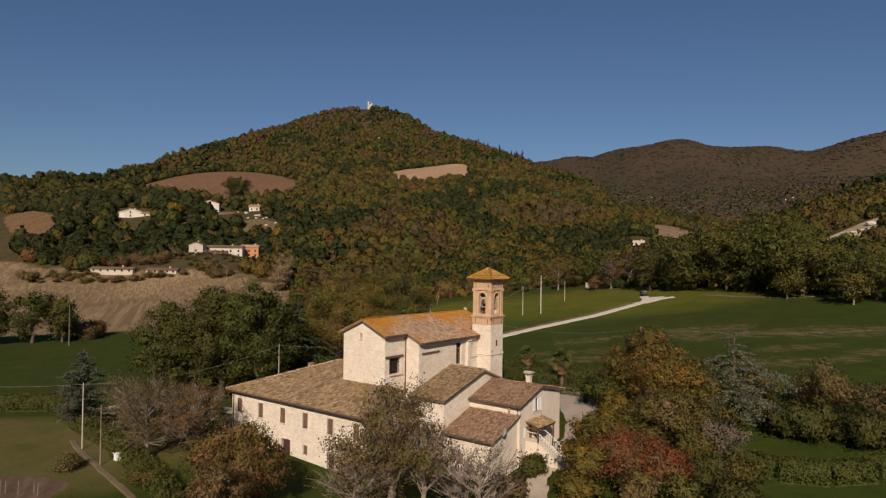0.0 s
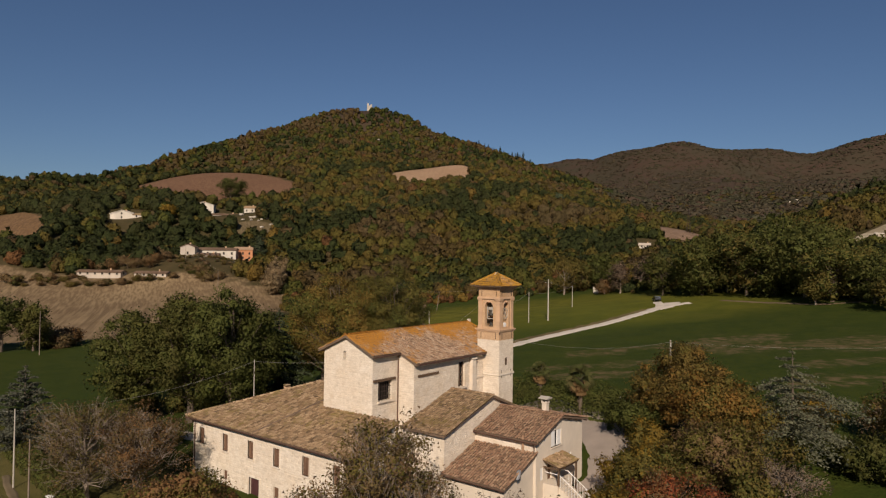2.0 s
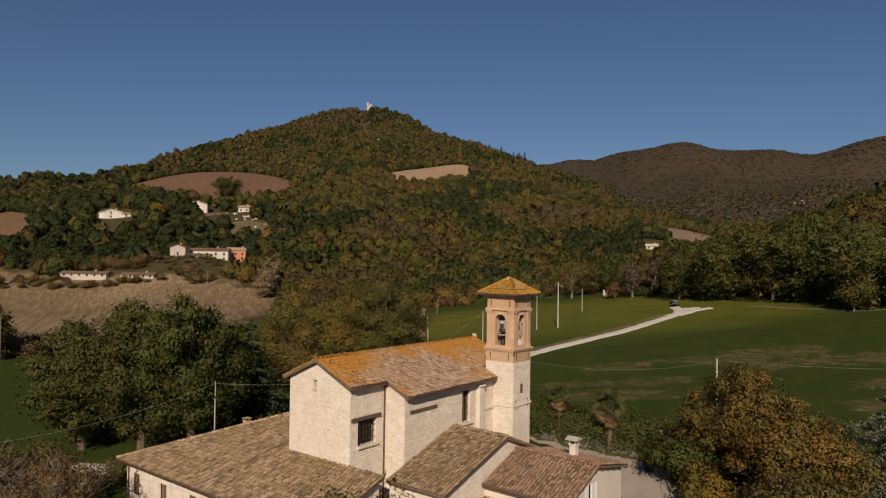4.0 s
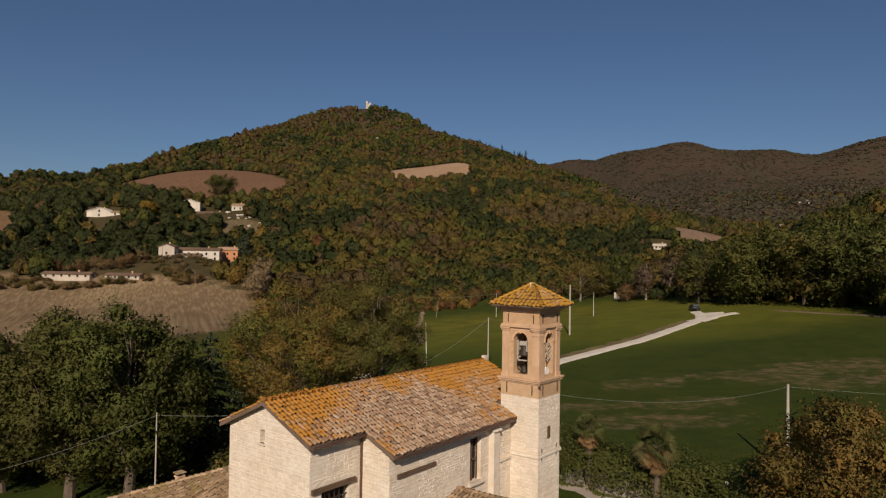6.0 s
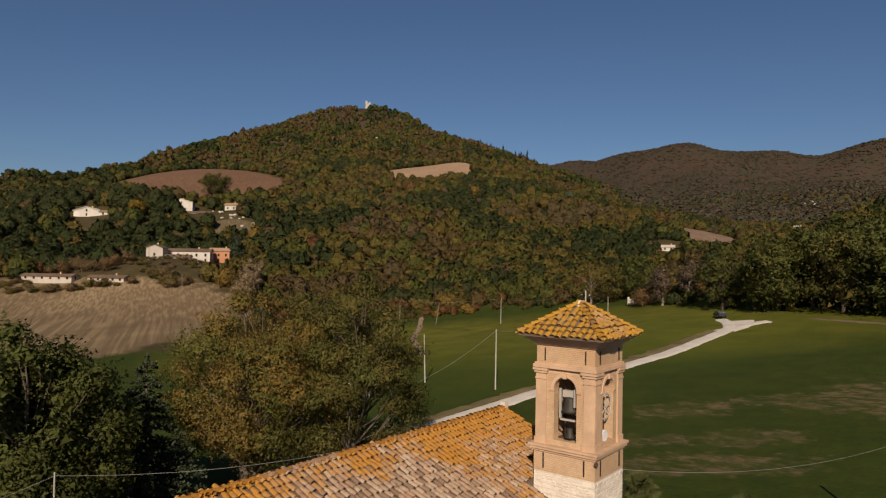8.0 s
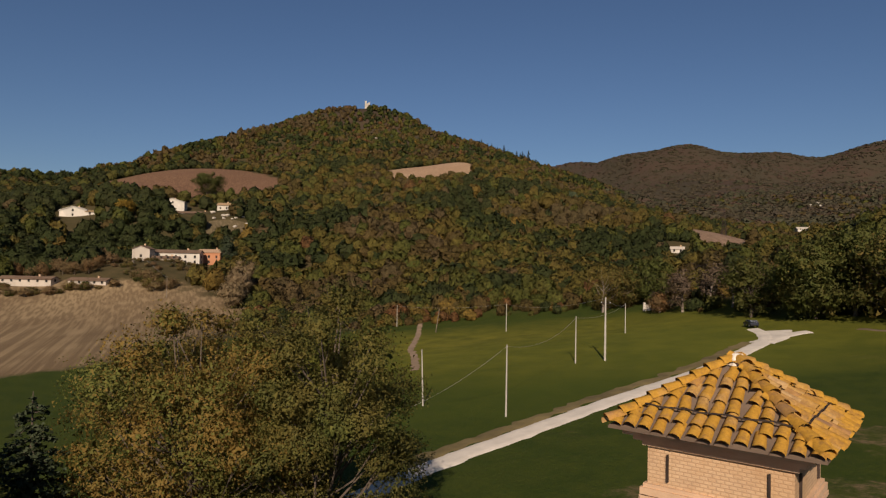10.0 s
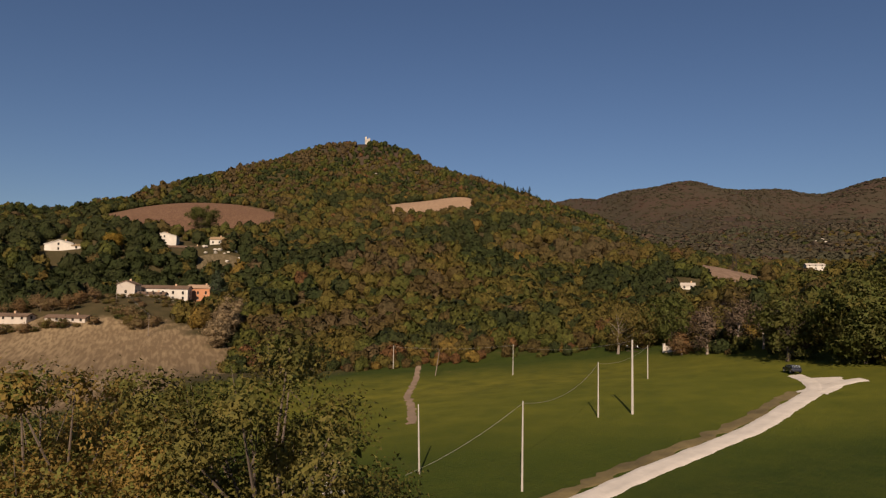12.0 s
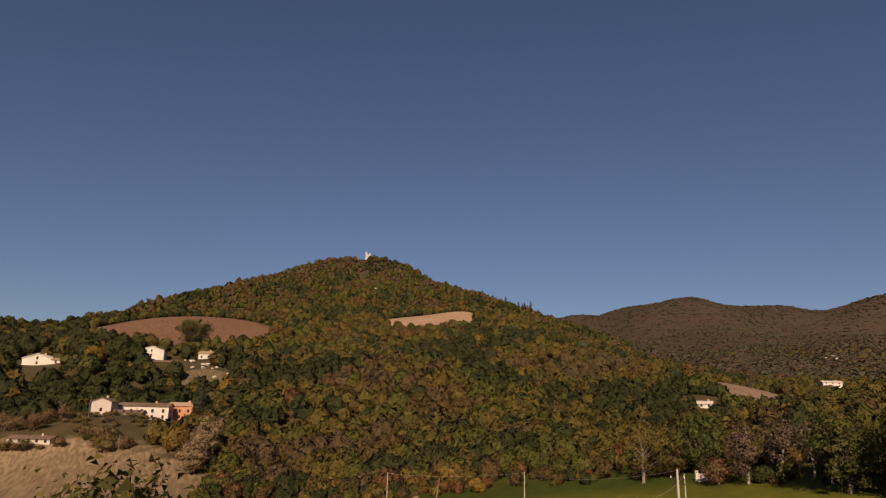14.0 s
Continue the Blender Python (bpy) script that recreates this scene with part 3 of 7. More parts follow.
ROAD_LINE = [(-84, 84), (-88, 96), (-88.4, 106), (-87.4, 114), (-85.6, 122.5), (-83.2, 134), (-80, 148), (-76.6, 163), (-75.2, 178), (-74, 189), (-72.6, 195), (-70.5, 199), (-68.2, 201)]
ribbon("verge", ROAD_LINE[2:-3], 2.6, 0.05, VERGE, 0.5, 1.0, 2.7, "dry brown grass verge along the gravel road", "verge")
ribbon("road", ROAD_LINE, 3.5, 0.12, ROAD, 0.09, 1.0, 0.0, "winding white gravel farm road through green fields", "road")
ribbon("road", [(-74, 190), (-75, 195), (-77, 200.5), (-79.6, 205)], 2.8, 0.14, ROAD, 0.08, 1.0, 0.0, "white gravel spur where the dark car is parked", "road")
ribbon("road", [(-74.2, 188), (-73.4, 194), (-73.4, 198.5), (-74.2, 202.5)], 5.4, 0.1, ROAD, 0.12, 0.8, 0.0, "wide gravel mouth of the farm road under the oaks", "road")
ribbon("path", [(-61, 203), (-55, 200), (-50, 197), (-42, 193.5), (-35, 190.5), (-26, 191), (-15, 190)], 1.5, 0.06, plain("bare_earth", (0.15, 0.105, 0.065), 0.95, 0, 0.4, 2, 0.4), 0.4, 1.0, 0.0,
       "bare earth track under the edge of the oaks", "track")
ribbon("pavement", [(-34.0, 70), (-36.0, 77), (-41, 84), (-47, 88), (-56, 92)], 7.5, 0.1, plain("yard_gravel", (0.34, 0.28, 0.23), 0.95, 0, 0.15, 3, 0.3), 0.08, 1.0, 0.0,
       "grey-brown gravel yard beside the farmhouse", "yard")
ribbon("path", [(-26, 46), (-31, 55), (-35.2, 62), (-35.4, 69), (-36, 74)], 2.4, 0.14, plain("drive_gravel", (0.46, 0.38, 0.29), 0.95, 0, 0.25, 3, 0.3), 0.2, 0.8, 0.0,
       "pale gravel drive up to the outside stair", "path")
ribbon("path", [(-105, 52), (-92, 57), (-80, 60), (-73, 66), (-72, 75)], 3.2, 0.1, plain("garden_gravel", (0.46, 0.39, 0.30), 0.95, 0, 0.25, 3, 0.3), 0.2, 1.0, 0.0,
       "pale gravel garden path west of the abbey", "path")
ribbon("path", [(-125, 153), (-138, 168), (-150, 181), (-164, 200), (-182, 223)], 1.8, 0.06, plain("track_earth", (0.27, 0.185, 0.115), 0.95, 0, 0.35, 2, 0.4), 0.35, 1.0, 0.0, "worn earth track across the meadow", "track")
ribbon("path", [(-90, 39.4), (-84, 37.8), (-72, 35.4), (-63, 33.6), (-50, 29)], 0.9, 0.08, plain("garden_earth", (0.15, 0.11, 0.06), 0.95, 0, 0.3, 3, 0.3), 0.25, 1.0, 0.0,
       "bare earth path along the vegetable garden", "path")


# ---- far woods: many crowns of leaf clumps, joined by zone ----
rng = np.random.default_rng(7)


def unit_rows(v):
    return v / np.maximum(np.linalg.norm(v, axis=1), 1e-6)[:, None]


def icosphere(level):
    bm = bmesh.new()
    bmesh.ops.create_icosphere(bm, subdivisions=level, radius=1.0)
    v = np.array([p.co[:] for p in bm.verts])
    f = np.array([[p.index for p in q.verts] for q in bm.faces])
    bm.free()
    return unit_rows(v), f


def crown_template(level, tufts, lobes, spread, flat, lift=0.25):
    """A crown one unit in radius, standing on its base: the outline of several lobes clothed in overlapping leaf
    clumps, with loose sprays standing out of it."""
    c = rng.normal(size=(lobes, 3))
    c /= np.linalg.norm(c, axis=1)[:, None]
    c *= rng.uniform(0.30, 0.62, (lobes, 1))
    c[:, 2] = np.abs(c[:, 2]) * 0.9 - 0.12
    c = np.concatenate([[[0, 0, 0]], c])
    rad = np.concatenate([[0.52], rng.uniform(0.30, 0.50, lobes)])
    d, f = icosphere(level)
    b = d @ c.T
    disc = b ** 2 - (c ** 2).sum(1)[None] + rad[None] ** 2
    reach = np.where(disc > 0, b + np.sqrt(np.maximum(disc, 0)), 0).max(1) * rng.uniform(0.93, 1.07, len(d))
    v = d * reach[:, None]
    q = v[f]
    mid = q.mean(1)
    q, mid = q[mid[:, 2] > -0.5], mid[mid[:, 2] > -0.5]
    nrm = unit_rows(np.cross(q[:, 1] - q[:, 0], q[:, 2] - q[:, 0]))
    nrm = np.where((nrm * mid).sum(1)[:, None] < 0, -nrm, nrm)
    slip = rng.normal(size=q.shape) * 0.045
    q = mid[:, None] + (q - mid[:, None]) * rng.uniform(1.05, 1.3, (len(q), 1, 1)) + slip
    soft = nrm * 0.75 + unit_rows(mid) * 0.3 + rng.normal(size=nrm.shape) * 0.22
    if tufts:      # loose sprays
        k = rng.integers(0, len(mid), tufts)
        p = mid[k] + nrm[k] * rng.uniform(-0.02, 0.14, (tufts, 1)) + rng.normal(size=(tufts, 3)) * 0.06
        u = unit_rows(np.cross(nrm[k], rng.normal(size=(tufts, 3))))
        w = unit_rows(np.cross(nrm[k] + rng.normal(size=(tufts, 3)) * 0.5, u))
        sz = spread * rng.uniform(0.6, 1.3, (tufts, 1))
        q = np.concatenate([q, np.stack([p - u * sz - w * sz * 0.6, p + u * sz * 1.1 - w * sz * 0.7, p + u * sz * 0.1 + w * sz * 1.3], 1)])
        soft = np.concatenate([soft, nrm[k] * 0.6 + rng.normal(size=(tufts, 3)) * 0.3])
    q[:, :, 2] = q[:, :, 2] * flat + 0.5 * flat
    return q, unit_rows(soft + np.array([0, 0, lift]))


WOOD_MATERIALS = [WOOD_DARK, WOOD_GREEN, WOOD_OLIVE, WOOD_GOLD, WOOD_RUST, WOOD_BROWN, WOOD_BARE, FIR, RANGE_BROWN, RANGE_GREEN]


def woods(name, count, near, far, az_lo, az_hi, radius, level, tufts, spread, weights, label, tall=1.05, keep=None, meadows=True, edge=None, lift=0.15, lobes=7, sunk=0.0):
    """Trees scattered over a ring sector seen from the valley."""
    templates = [crown_template(level, tufts, lobes, spread, tall, lift) for _ in range(8)]
    r = np.sqrt(rng.uniform(near ** 2, far ** 2, count))
    a = np.radians(rng.uniform(az_lo, az_hi, count))
    x, y = -15 - np.sin(a) * r, 20 + np.cos(a) * r
    ok = np.ones(count, bool)
    for f in FIELDS:
        ok &= ~inside(x, y, *f[:5], grow=2.0)
    for f in MEADOWS if meadows else ():
        ok &= ~inside(x, y, *f[:5], grow=0.0)
    for hx, hy, hr in CLEAR:
        ok &= np.hypot(x - hx, y - hy) > hr
    for hx, hy, reach, half in GARDENS:      # open ground on the valley side of the houses
        ux, uy = (-45 - hx), (50 - hy)
        ln = math.hypot(ux, uy)
        along, across = ((x - hx) * ux + (y - hy) * uy) / ln, np.abs((x - hx) * -uy + (y - hy) * ux) / ln
        ok &= ~((along > -9) & (along < reach) & (across < half))
    if keep is not None:
        ok &= keep(x, y)
    x, y = x[ok], y[ok]
    z = land(x, y)
    # far slopes turned away from the valley carry only a thin scatter
    steps = np.linspace(0.25, 0.97, 26)
    vx, vy, vz = -35.0, 45.0, 24.0
    rise = np.stack([land(vx + (x - vx) * s, vy + (y - vy) * s) - (vz + (z + 9 - vz) * s) for s in steps]).max(0)
    ok = (rise < 3.0) | (rng.random(len(x)) < 0.08)
    x, y, z = x[ok], y[ok], z[ok]
    n = len(x)
    patchy = np.array([noise.noise(Vector((px / 75, py / 75, 0.0))) + 0.6 * noise.noise(Vector((px / 26, py / 26, 4.0))) for px, py in zip(x, y)])
    patchy = patchy + rng.normal(size=n) * 0.13
    w = np.array(weights, float)
    base_ids = rng.choice(len(w), n, p=w / w.sum())
    # drifts of one kind
    drift = rng.random(n)
    if w[8] > 0:
        base_ids = np.where(patchy > 0.0, 9, base_ids)
    else:      # stands of one kind: dark oaks, green, olive, then brown and bare scrub
        brown = 0.10 if w[5] > 3 else 0.24
        stand = np.select([patchy < -0.26, patchy < -0.04, patchy < brown, patchy < brown + 0.2], [0, 1, 2, 5], 6)
        base_ids = np.where(drift < 0.82, stand, base_ids)
        base_ids = np.where((inside(x, y, -402, 205, 50, 100, 42) | inside(x, y, -450, 262, 45, 150, 70)) & (drift < 0.8), 0, base_ids)
        base_ids = np.where((x < -520) & (y < 470) & (drift < 0.62), np.where(drift < 0.42, 0, 1), base_ids)     # dark oaks along the western ridge
    grown = np.ones(n)
    if edge is not None:      # low brown scrub and brambles along the margin
        margin = edge(x, y)
        grown = np.clip(0.42 + margin / 60, 0.42, 1.0)
        scrub = rng.choice([5, 4, 3, 1, 2, 5, 0], n)
        base_ids = np.where((margin < 26) & (drift < 0.85), scrub, base_ids)
    quads, ids, soft = [], [], []
    kind = rng.integers(0, len(templates), n)
    for k, (t, tn) in enumerate(templates):
        s = kind == k
        m = int(s.sum())
        if not m:
            continue
        turn = rng.uniform(0, 6.28, m)
        size = radius * (0.55 + 0.95 * rng.random(m) ** 1.4) * grown[s]
        c, sn = np.cos(turn)[:, None, None], np.sin(turn)[:, None, None]
        q = t[None]
        qx = (q[..., 0] * c - q[..., 1] * sn) * size[:, None, None]
        qy = (q[..., 0] * sn + q[..., 1] * c) * size[:, None, None]
        qz = q[..., 2] * size[:, None, None] * rng.uniform(0.85, 1.3, m)[:, None, None]
        out = np.stack([qx + x[s][:, None, None], qy + y[s][:, None, None], qz + (z[s] - 0.3 - sunk)[:, None, None]], -1)
        quads.append(out.reshape(-1, 3, 3))
        ids.append(np.repeat(base_ids[s], len(t)))
        c2, s2 = np.cos(turn)[:, None], np.sin(turn)[:, None]
        soft.append(np.stack([tn[None, :, 0] * c2 - tn[None, :, 1] * s2, tn[None, :, 0] * s2 + tn[None, :, 1] * c2, np.broadcast_to(tn[None, :, 2], (m, len(tn)))], -1).reshape(-1, 3))
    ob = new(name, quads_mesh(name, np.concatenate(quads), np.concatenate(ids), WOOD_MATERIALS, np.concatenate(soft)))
    return tagged(ob, label, "woods", kind="stuff")


CLEAR = [(-435, 221, 13), (-481, 312, 14), (-470, 318, 12), (-351, 253, 10), (-352, 225, 12), (-340, 232, 10), (-348, 240, 10), (-113, 243, 10), (-178, 448, 8), (-166, 772, 12), (-164, 758, 12), (-162, 745, 10), (-1004, 1026, 14),
         (-338, 196, 9), (-325, 185, 9), (-350, 205, 9), (-78, 206, 8), (-428, 215, 6), (-472, 306, 10), (-464, 301, 9), (-455, 295, 8), (-447, 290, 8), (-439, 285, 7), (-455, 308, 11), (-430, 279, 7), (-446, 330, 9), (-345, 214, 12), (-334, 222, 13), (-343, 243, 12), (-338, 246, 10), (-356, 236, 12), (-328, 214, 10), (-326, 240, 10), (-318, 228, 10), (-174, 440, 9), (-171, 430, 8), (-109, 234, 8), (-451, 230, 12), (-443, 226, 10), (-436, 222, 9), (-444, 240, 9), (-470, 300, 10), (-440, 300, 12), (-432, 296, 10), (-422, 306, 8), (-416, 300, 8), (-350, 250, 11), (-345, 227, 10), (-352, 178, 12), (-342, 184, 12), (-33, 250, 8), (-28, 258, 8), (-38, 254, 7), (-24, 266, 7), (-1000, 1029, 22), (-990, 1015, 18), (-978, 1000, 16)]
GARDENS = [(-455, 237, 17, 10), (-444, 243, 14, 6), (-474, 309, 36, 9), (-443, 307, 44, 13), (-424, 315, 36, 6), (-362, 228, 50, 7), (-352, 240, 60, 12), (-355, 261, 44, 8), (-331, 189, 20, 12), (-353, 174, 20, 14), (-175, 442, 14, 5), (-166, 772, 40, 9)]
MIX = [6.0, 6.5, 6.0, 0.7, 0.5, 2.0, 1.6, 0.2, 0, 0]


def wood_edge(x):
    """The line where the meadow ends and the woods begin."""
    return np.interp(x, [-330, -285, -230, -190, -152, -131, -98, -69, -49, -27, -13, 40], [222, 200, 188, 210, 230, 242, 232, 226, 212, 196, 188, 160])


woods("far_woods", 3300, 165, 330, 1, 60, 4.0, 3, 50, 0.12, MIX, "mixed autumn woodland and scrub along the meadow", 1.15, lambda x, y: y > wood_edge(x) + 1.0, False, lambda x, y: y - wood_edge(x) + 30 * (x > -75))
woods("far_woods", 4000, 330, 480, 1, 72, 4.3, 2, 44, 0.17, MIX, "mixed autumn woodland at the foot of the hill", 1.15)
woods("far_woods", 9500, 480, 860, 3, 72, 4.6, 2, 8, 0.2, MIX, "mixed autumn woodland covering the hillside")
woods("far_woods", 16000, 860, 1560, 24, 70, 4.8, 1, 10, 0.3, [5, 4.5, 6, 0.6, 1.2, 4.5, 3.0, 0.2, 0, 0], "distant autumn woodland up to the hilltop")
woods("far_woods", 8000, 860, 1500, -8, 25, 5.4, 1, 8, 0.3, [0.5, 0.5, 0.8, 0, 0, 1.5, 1, 0, 6.0, 5.0], "brown and green woodland in the upper valley", 0.9, lift=0.4)
woods("far_woods", 17000, 1500, 3400, -8, 25, 8.5, 1, 0, 0.4, [0, 0, 0, 0, 0, 0, 0, 0, 8.0, 4.0], "brown leafless woodland on the far mountain range", 0.3, lift=0.5, sunk=1.3)
woods("far_woods", 2000, 1800, 3900, 25, 32, 8.0, 1, 4, 0.4, [0, 0, 0, 0, 0, 0, 0, 0, 11.0, 2.0], "hazy brown woodland on the last ridge", 0.3, lift=0.5, sunk=1.3)


# ---- shapes ----
class Shape:
    """Gathers solids into one mesh."""
    def __init__(self):
        self.v, self.f = [], []

    def add(self, verts, faces):
        k = len(self.v)
        self.v += [tuple(v) for v in verts]
        self.f += [tuple(i + k for i in f) for f in faces]
        return self

    def box(self, x0, x1, y0, y1, z0, z1):
        return self.add([(x0, y0, z0), (x1, y0, z0), (x1, y1, z0), (x0, y1, z0), (x0, y0, z1), (x1, y0, z1), (x1, y1, z1), (x0, y1, z1)],
                        [(3, 2, 1, 0), (4, 5, 6, 7), (0, 1, 5, 4), (1, 2, 6, 5), (2, 3, 7, 6), (3, 0, 4, 7)])

    def prism(self, poly, axis, lo, hi):
        """A polygon of (along, z) drawn out along axis 'x' or 'y'."""
        def at(p, w):
            return (w, p[0], p[1]) if axis == "x" else (p[0], w, p[1])
        n = len(poly)
        verts = [at(p, lo) for p in poly] + [at(p, hi) for p in poly]
        faces = [tuple(range(n))[::-1], tuple(range(n, 2 * n))] + [(i, (i + 1) % n, n + (i + 1) % n, n + i) for i in range(n)]
        return self.add(verts, faces)

    def hexa(self, bottom, top):
        return self.add(list(bottom) + list(top), [(3, 2, 1, 0), (4, 5, 6, 7), (0, 1, 5, 4), (1, 2, 6, 5), (2, 3, 7, 6), (3, 0, 4, 7)])

    def tube(self, pts, radii, sides=6):
        rings = []
        pts = [Vector(p) for p in pts]
        for i, p in enumerate(pts):
            d = (pts[min(i + 1, len(pts) - 1)] - pts[max(i - 1, 0)]).normalized()
            u = d.orthogonal().normalized()
            w = d.cross(u)
            rings.append([p + (u * math.cos(6.2832 * k / sides) + w * math.sin(6.2832 * k / sides)) * radii[i] for k in range(sides)])
        verts = [v for r in rings for v in r]
        faces = []
        for i in range(len(rings) - 1):
            for k in range(sides):
                a, b = i * sides + k, i * sides + (k + 1) % sides
                faces.append((a, b, b + sides, a + sides))
        faces += [tuple(range(sides))[::-1], tuple(range((len(rings) - 1) * sides, len(rings) * sides))]
        return self.add(verts, faces)

    def lathe(self, centre, profile, sides=16):
        """Profile of (radius, height) turned about the z axis."""
        cx, cy, cz = centre
        verts = [(cx + r * math.cos(6.2832 * k / sides), cy + r * math.sin(6.2832 * k / sides), cz + h) for r, h in profile for k in range(sides)]
        faces = []
        for i in range(len(profile) - 1):
            for k in range(sides):
                a, b = i * sides + k, i * sides + (k + 1) % sides
                faces.append((a, b, b + sides, a + sides))
        return self.add(verts, faces)

    def panel(self, axis, u0, u1, z0, z1, n0, n1, openings=()):
        """A wall along axis with rectangular openings (u0, u1, z0, z1) through it."""
        us = sorted({u0, u1, *[o[0] for o in openings], *[o[1] for o in openings]})
        for a, b in zip(us, us[1:]):
            mid = (a + b) / 2
            cuts = sorted((o[2], o[3]) for o in openings if o[0] <= mid <= o[1])
            z = z0
            for lo, hi in cuts + [(z1, z1)]:
                if lo > z + 1e-6:
                    if axis == "x":
                        self.box(a, b, n0, n1, z, lo)
                    else:
                        self.box(n0, n1, a, b, z, lo)
                z = max(z, hi)
        return self

    def object(self, name, material, parent=None, label="", smooth=False):
        ob = mesh_object(name, self.v, self.f, material, parent, smooth)
        if name == "wall":
            bm = bmesh.new()
            bm.from_mesh(ob.data)
            bmesh.ops.remove_doubles(bm, verts=bm.verts, dist=0.001)
            bm.to_mesh(ob.data)
            bm.free()
        return tagged(ob, label)


def thing(name, label, category, at=(0, 0, 0), group=""):
    e = new(name)
    e.location = at
    return tagged(e, label, category, group)


def part(name, shape, material, parent, label="", smooth=False):
    """One mesh under a thing or a part, whose shape is given in world coordinates."""
    ob = shape.object(name, material, parent, label, smooth)
    if parent.parent is None:
        ob.matrix_parent_inverse = Matrix.Translation(-parent.location)
    return ob


# ---- roof tiles ----
def tile_template(r, length, sides=6):
    """One barrel tile, lying along +y, its wide end at the eave."""
    v, f = [], []
    for y, rr, lift in ((0.0, r, 0.055), (length, r * 0.82, 0.0)):
        for k in range(sides + 1):
            a = math.pi * k / sides
            v.append((rr * math.cos(a), y, lift + rr * 0.9 * math.sin(a)))
    for k in range(sides):
        f.append((k, k + 1, sides + 2 + k, sides + 1 + k))
    return np.array(v), f


def slope_frame(origin, u, up):
    u, up = Vector(u).normalized(), Vector(up).normalized()
    n = u.cross(up).normalized()
    return Vector(origin), u, up, n


def tile_slope(parent, material, origin, u, up, width, height, keep=None, pitch=0.27, course=0.36, r=0.115, as_parts=None, seed=1):
    """Rows of barrel tiles on a slope; those for which as_parts(place) holds are objects of their own."""
    rnd = random.Random(seed)
    o, u, up, n = slope_frame(origin, u, up)
    tv, tf = tile_template(r, course * 1.22)
    shared = None
    verts, faces = [], []
    cols, rows = int(width / pitch), int(math.ceil(height / course))
    made = 0
    for i in range(cols):
        for j in range(rows):
            a, b = (i + 0.5) * width / cols, j * course - 0.06
            if keep and not keep(a, b + course * 0.5):
                continue
            c = o + u * (a + rnd.uniform(-0.03, 0.03)) + up * (b + rnd.uniform(-0.06, 0.06)) + n * rnd.uniform(-0.028, 0.028)
            yaw = rnd.gauss(0, 0.1)
            uu = u * math.cos(yaw) + up * math.sin(yaw)
            vv = up * math.cos(yaw) - u * math.sin(yaw)
            if as_parts and made < 300 and as_parts(c):
                if shared is None:
                    shared = bpy.data.meshes.new("tile")
                    shared.from_pydata([tuple(p) for p in tv], [], tf)
                    shared.materials.append(material)
                    shared.shade_smooth()
                t = new("tile", shared)
                t.parent = parent
                m = Matrix((uu, vv, n)).transposed().to_4x4()
                m.translation = c
                t.matrix_basis = m
                made += 1
            else:
                k = len(verts)
                R = np.array([uu, vv, n])
                verts += (tv @ R + np.array(c)).tolist()
                faces += [tuple(q + k for q in f) for f in tf]
    if verts:
        ob = mesh_object("tiles", verts, faces, material, parent, True)
        tagged(ob, kind="stuff")


def cap_row(parent, material, p0, p1, r=0.15, length=0.42, seed=3):
    """A row of ridge or hip tiles from p0 up to p1."""
    rnd = random.Random(seed)
    p0, p1 = Vector(p0), Vector(p1)
    d = (p1 - p0)
    n = max(1, int(d.length / (length * 0.85)))
    y = d.normalized()
    x = y.cross(Vector((0, 0, 1))).normalized()
    z = x.cross(y)
    tv, tf = tile_template(r, length)
    verts, faces = [], []
    for i in range(n):
        c = p0 + d * (i / n) + z * rnd.uniform(-0.01, 0.015) + x * rnd.uniform(-0.015, 0.015)
        k = len(verts)
        verts += (tv @ np.array([x, y, z]) + np.array(c)).tolist()
        faces += [tuple(q + k for q in f) for f in tf]
    ob = mesh_object("ridge_tiles", verts, faces, material, parent, True)


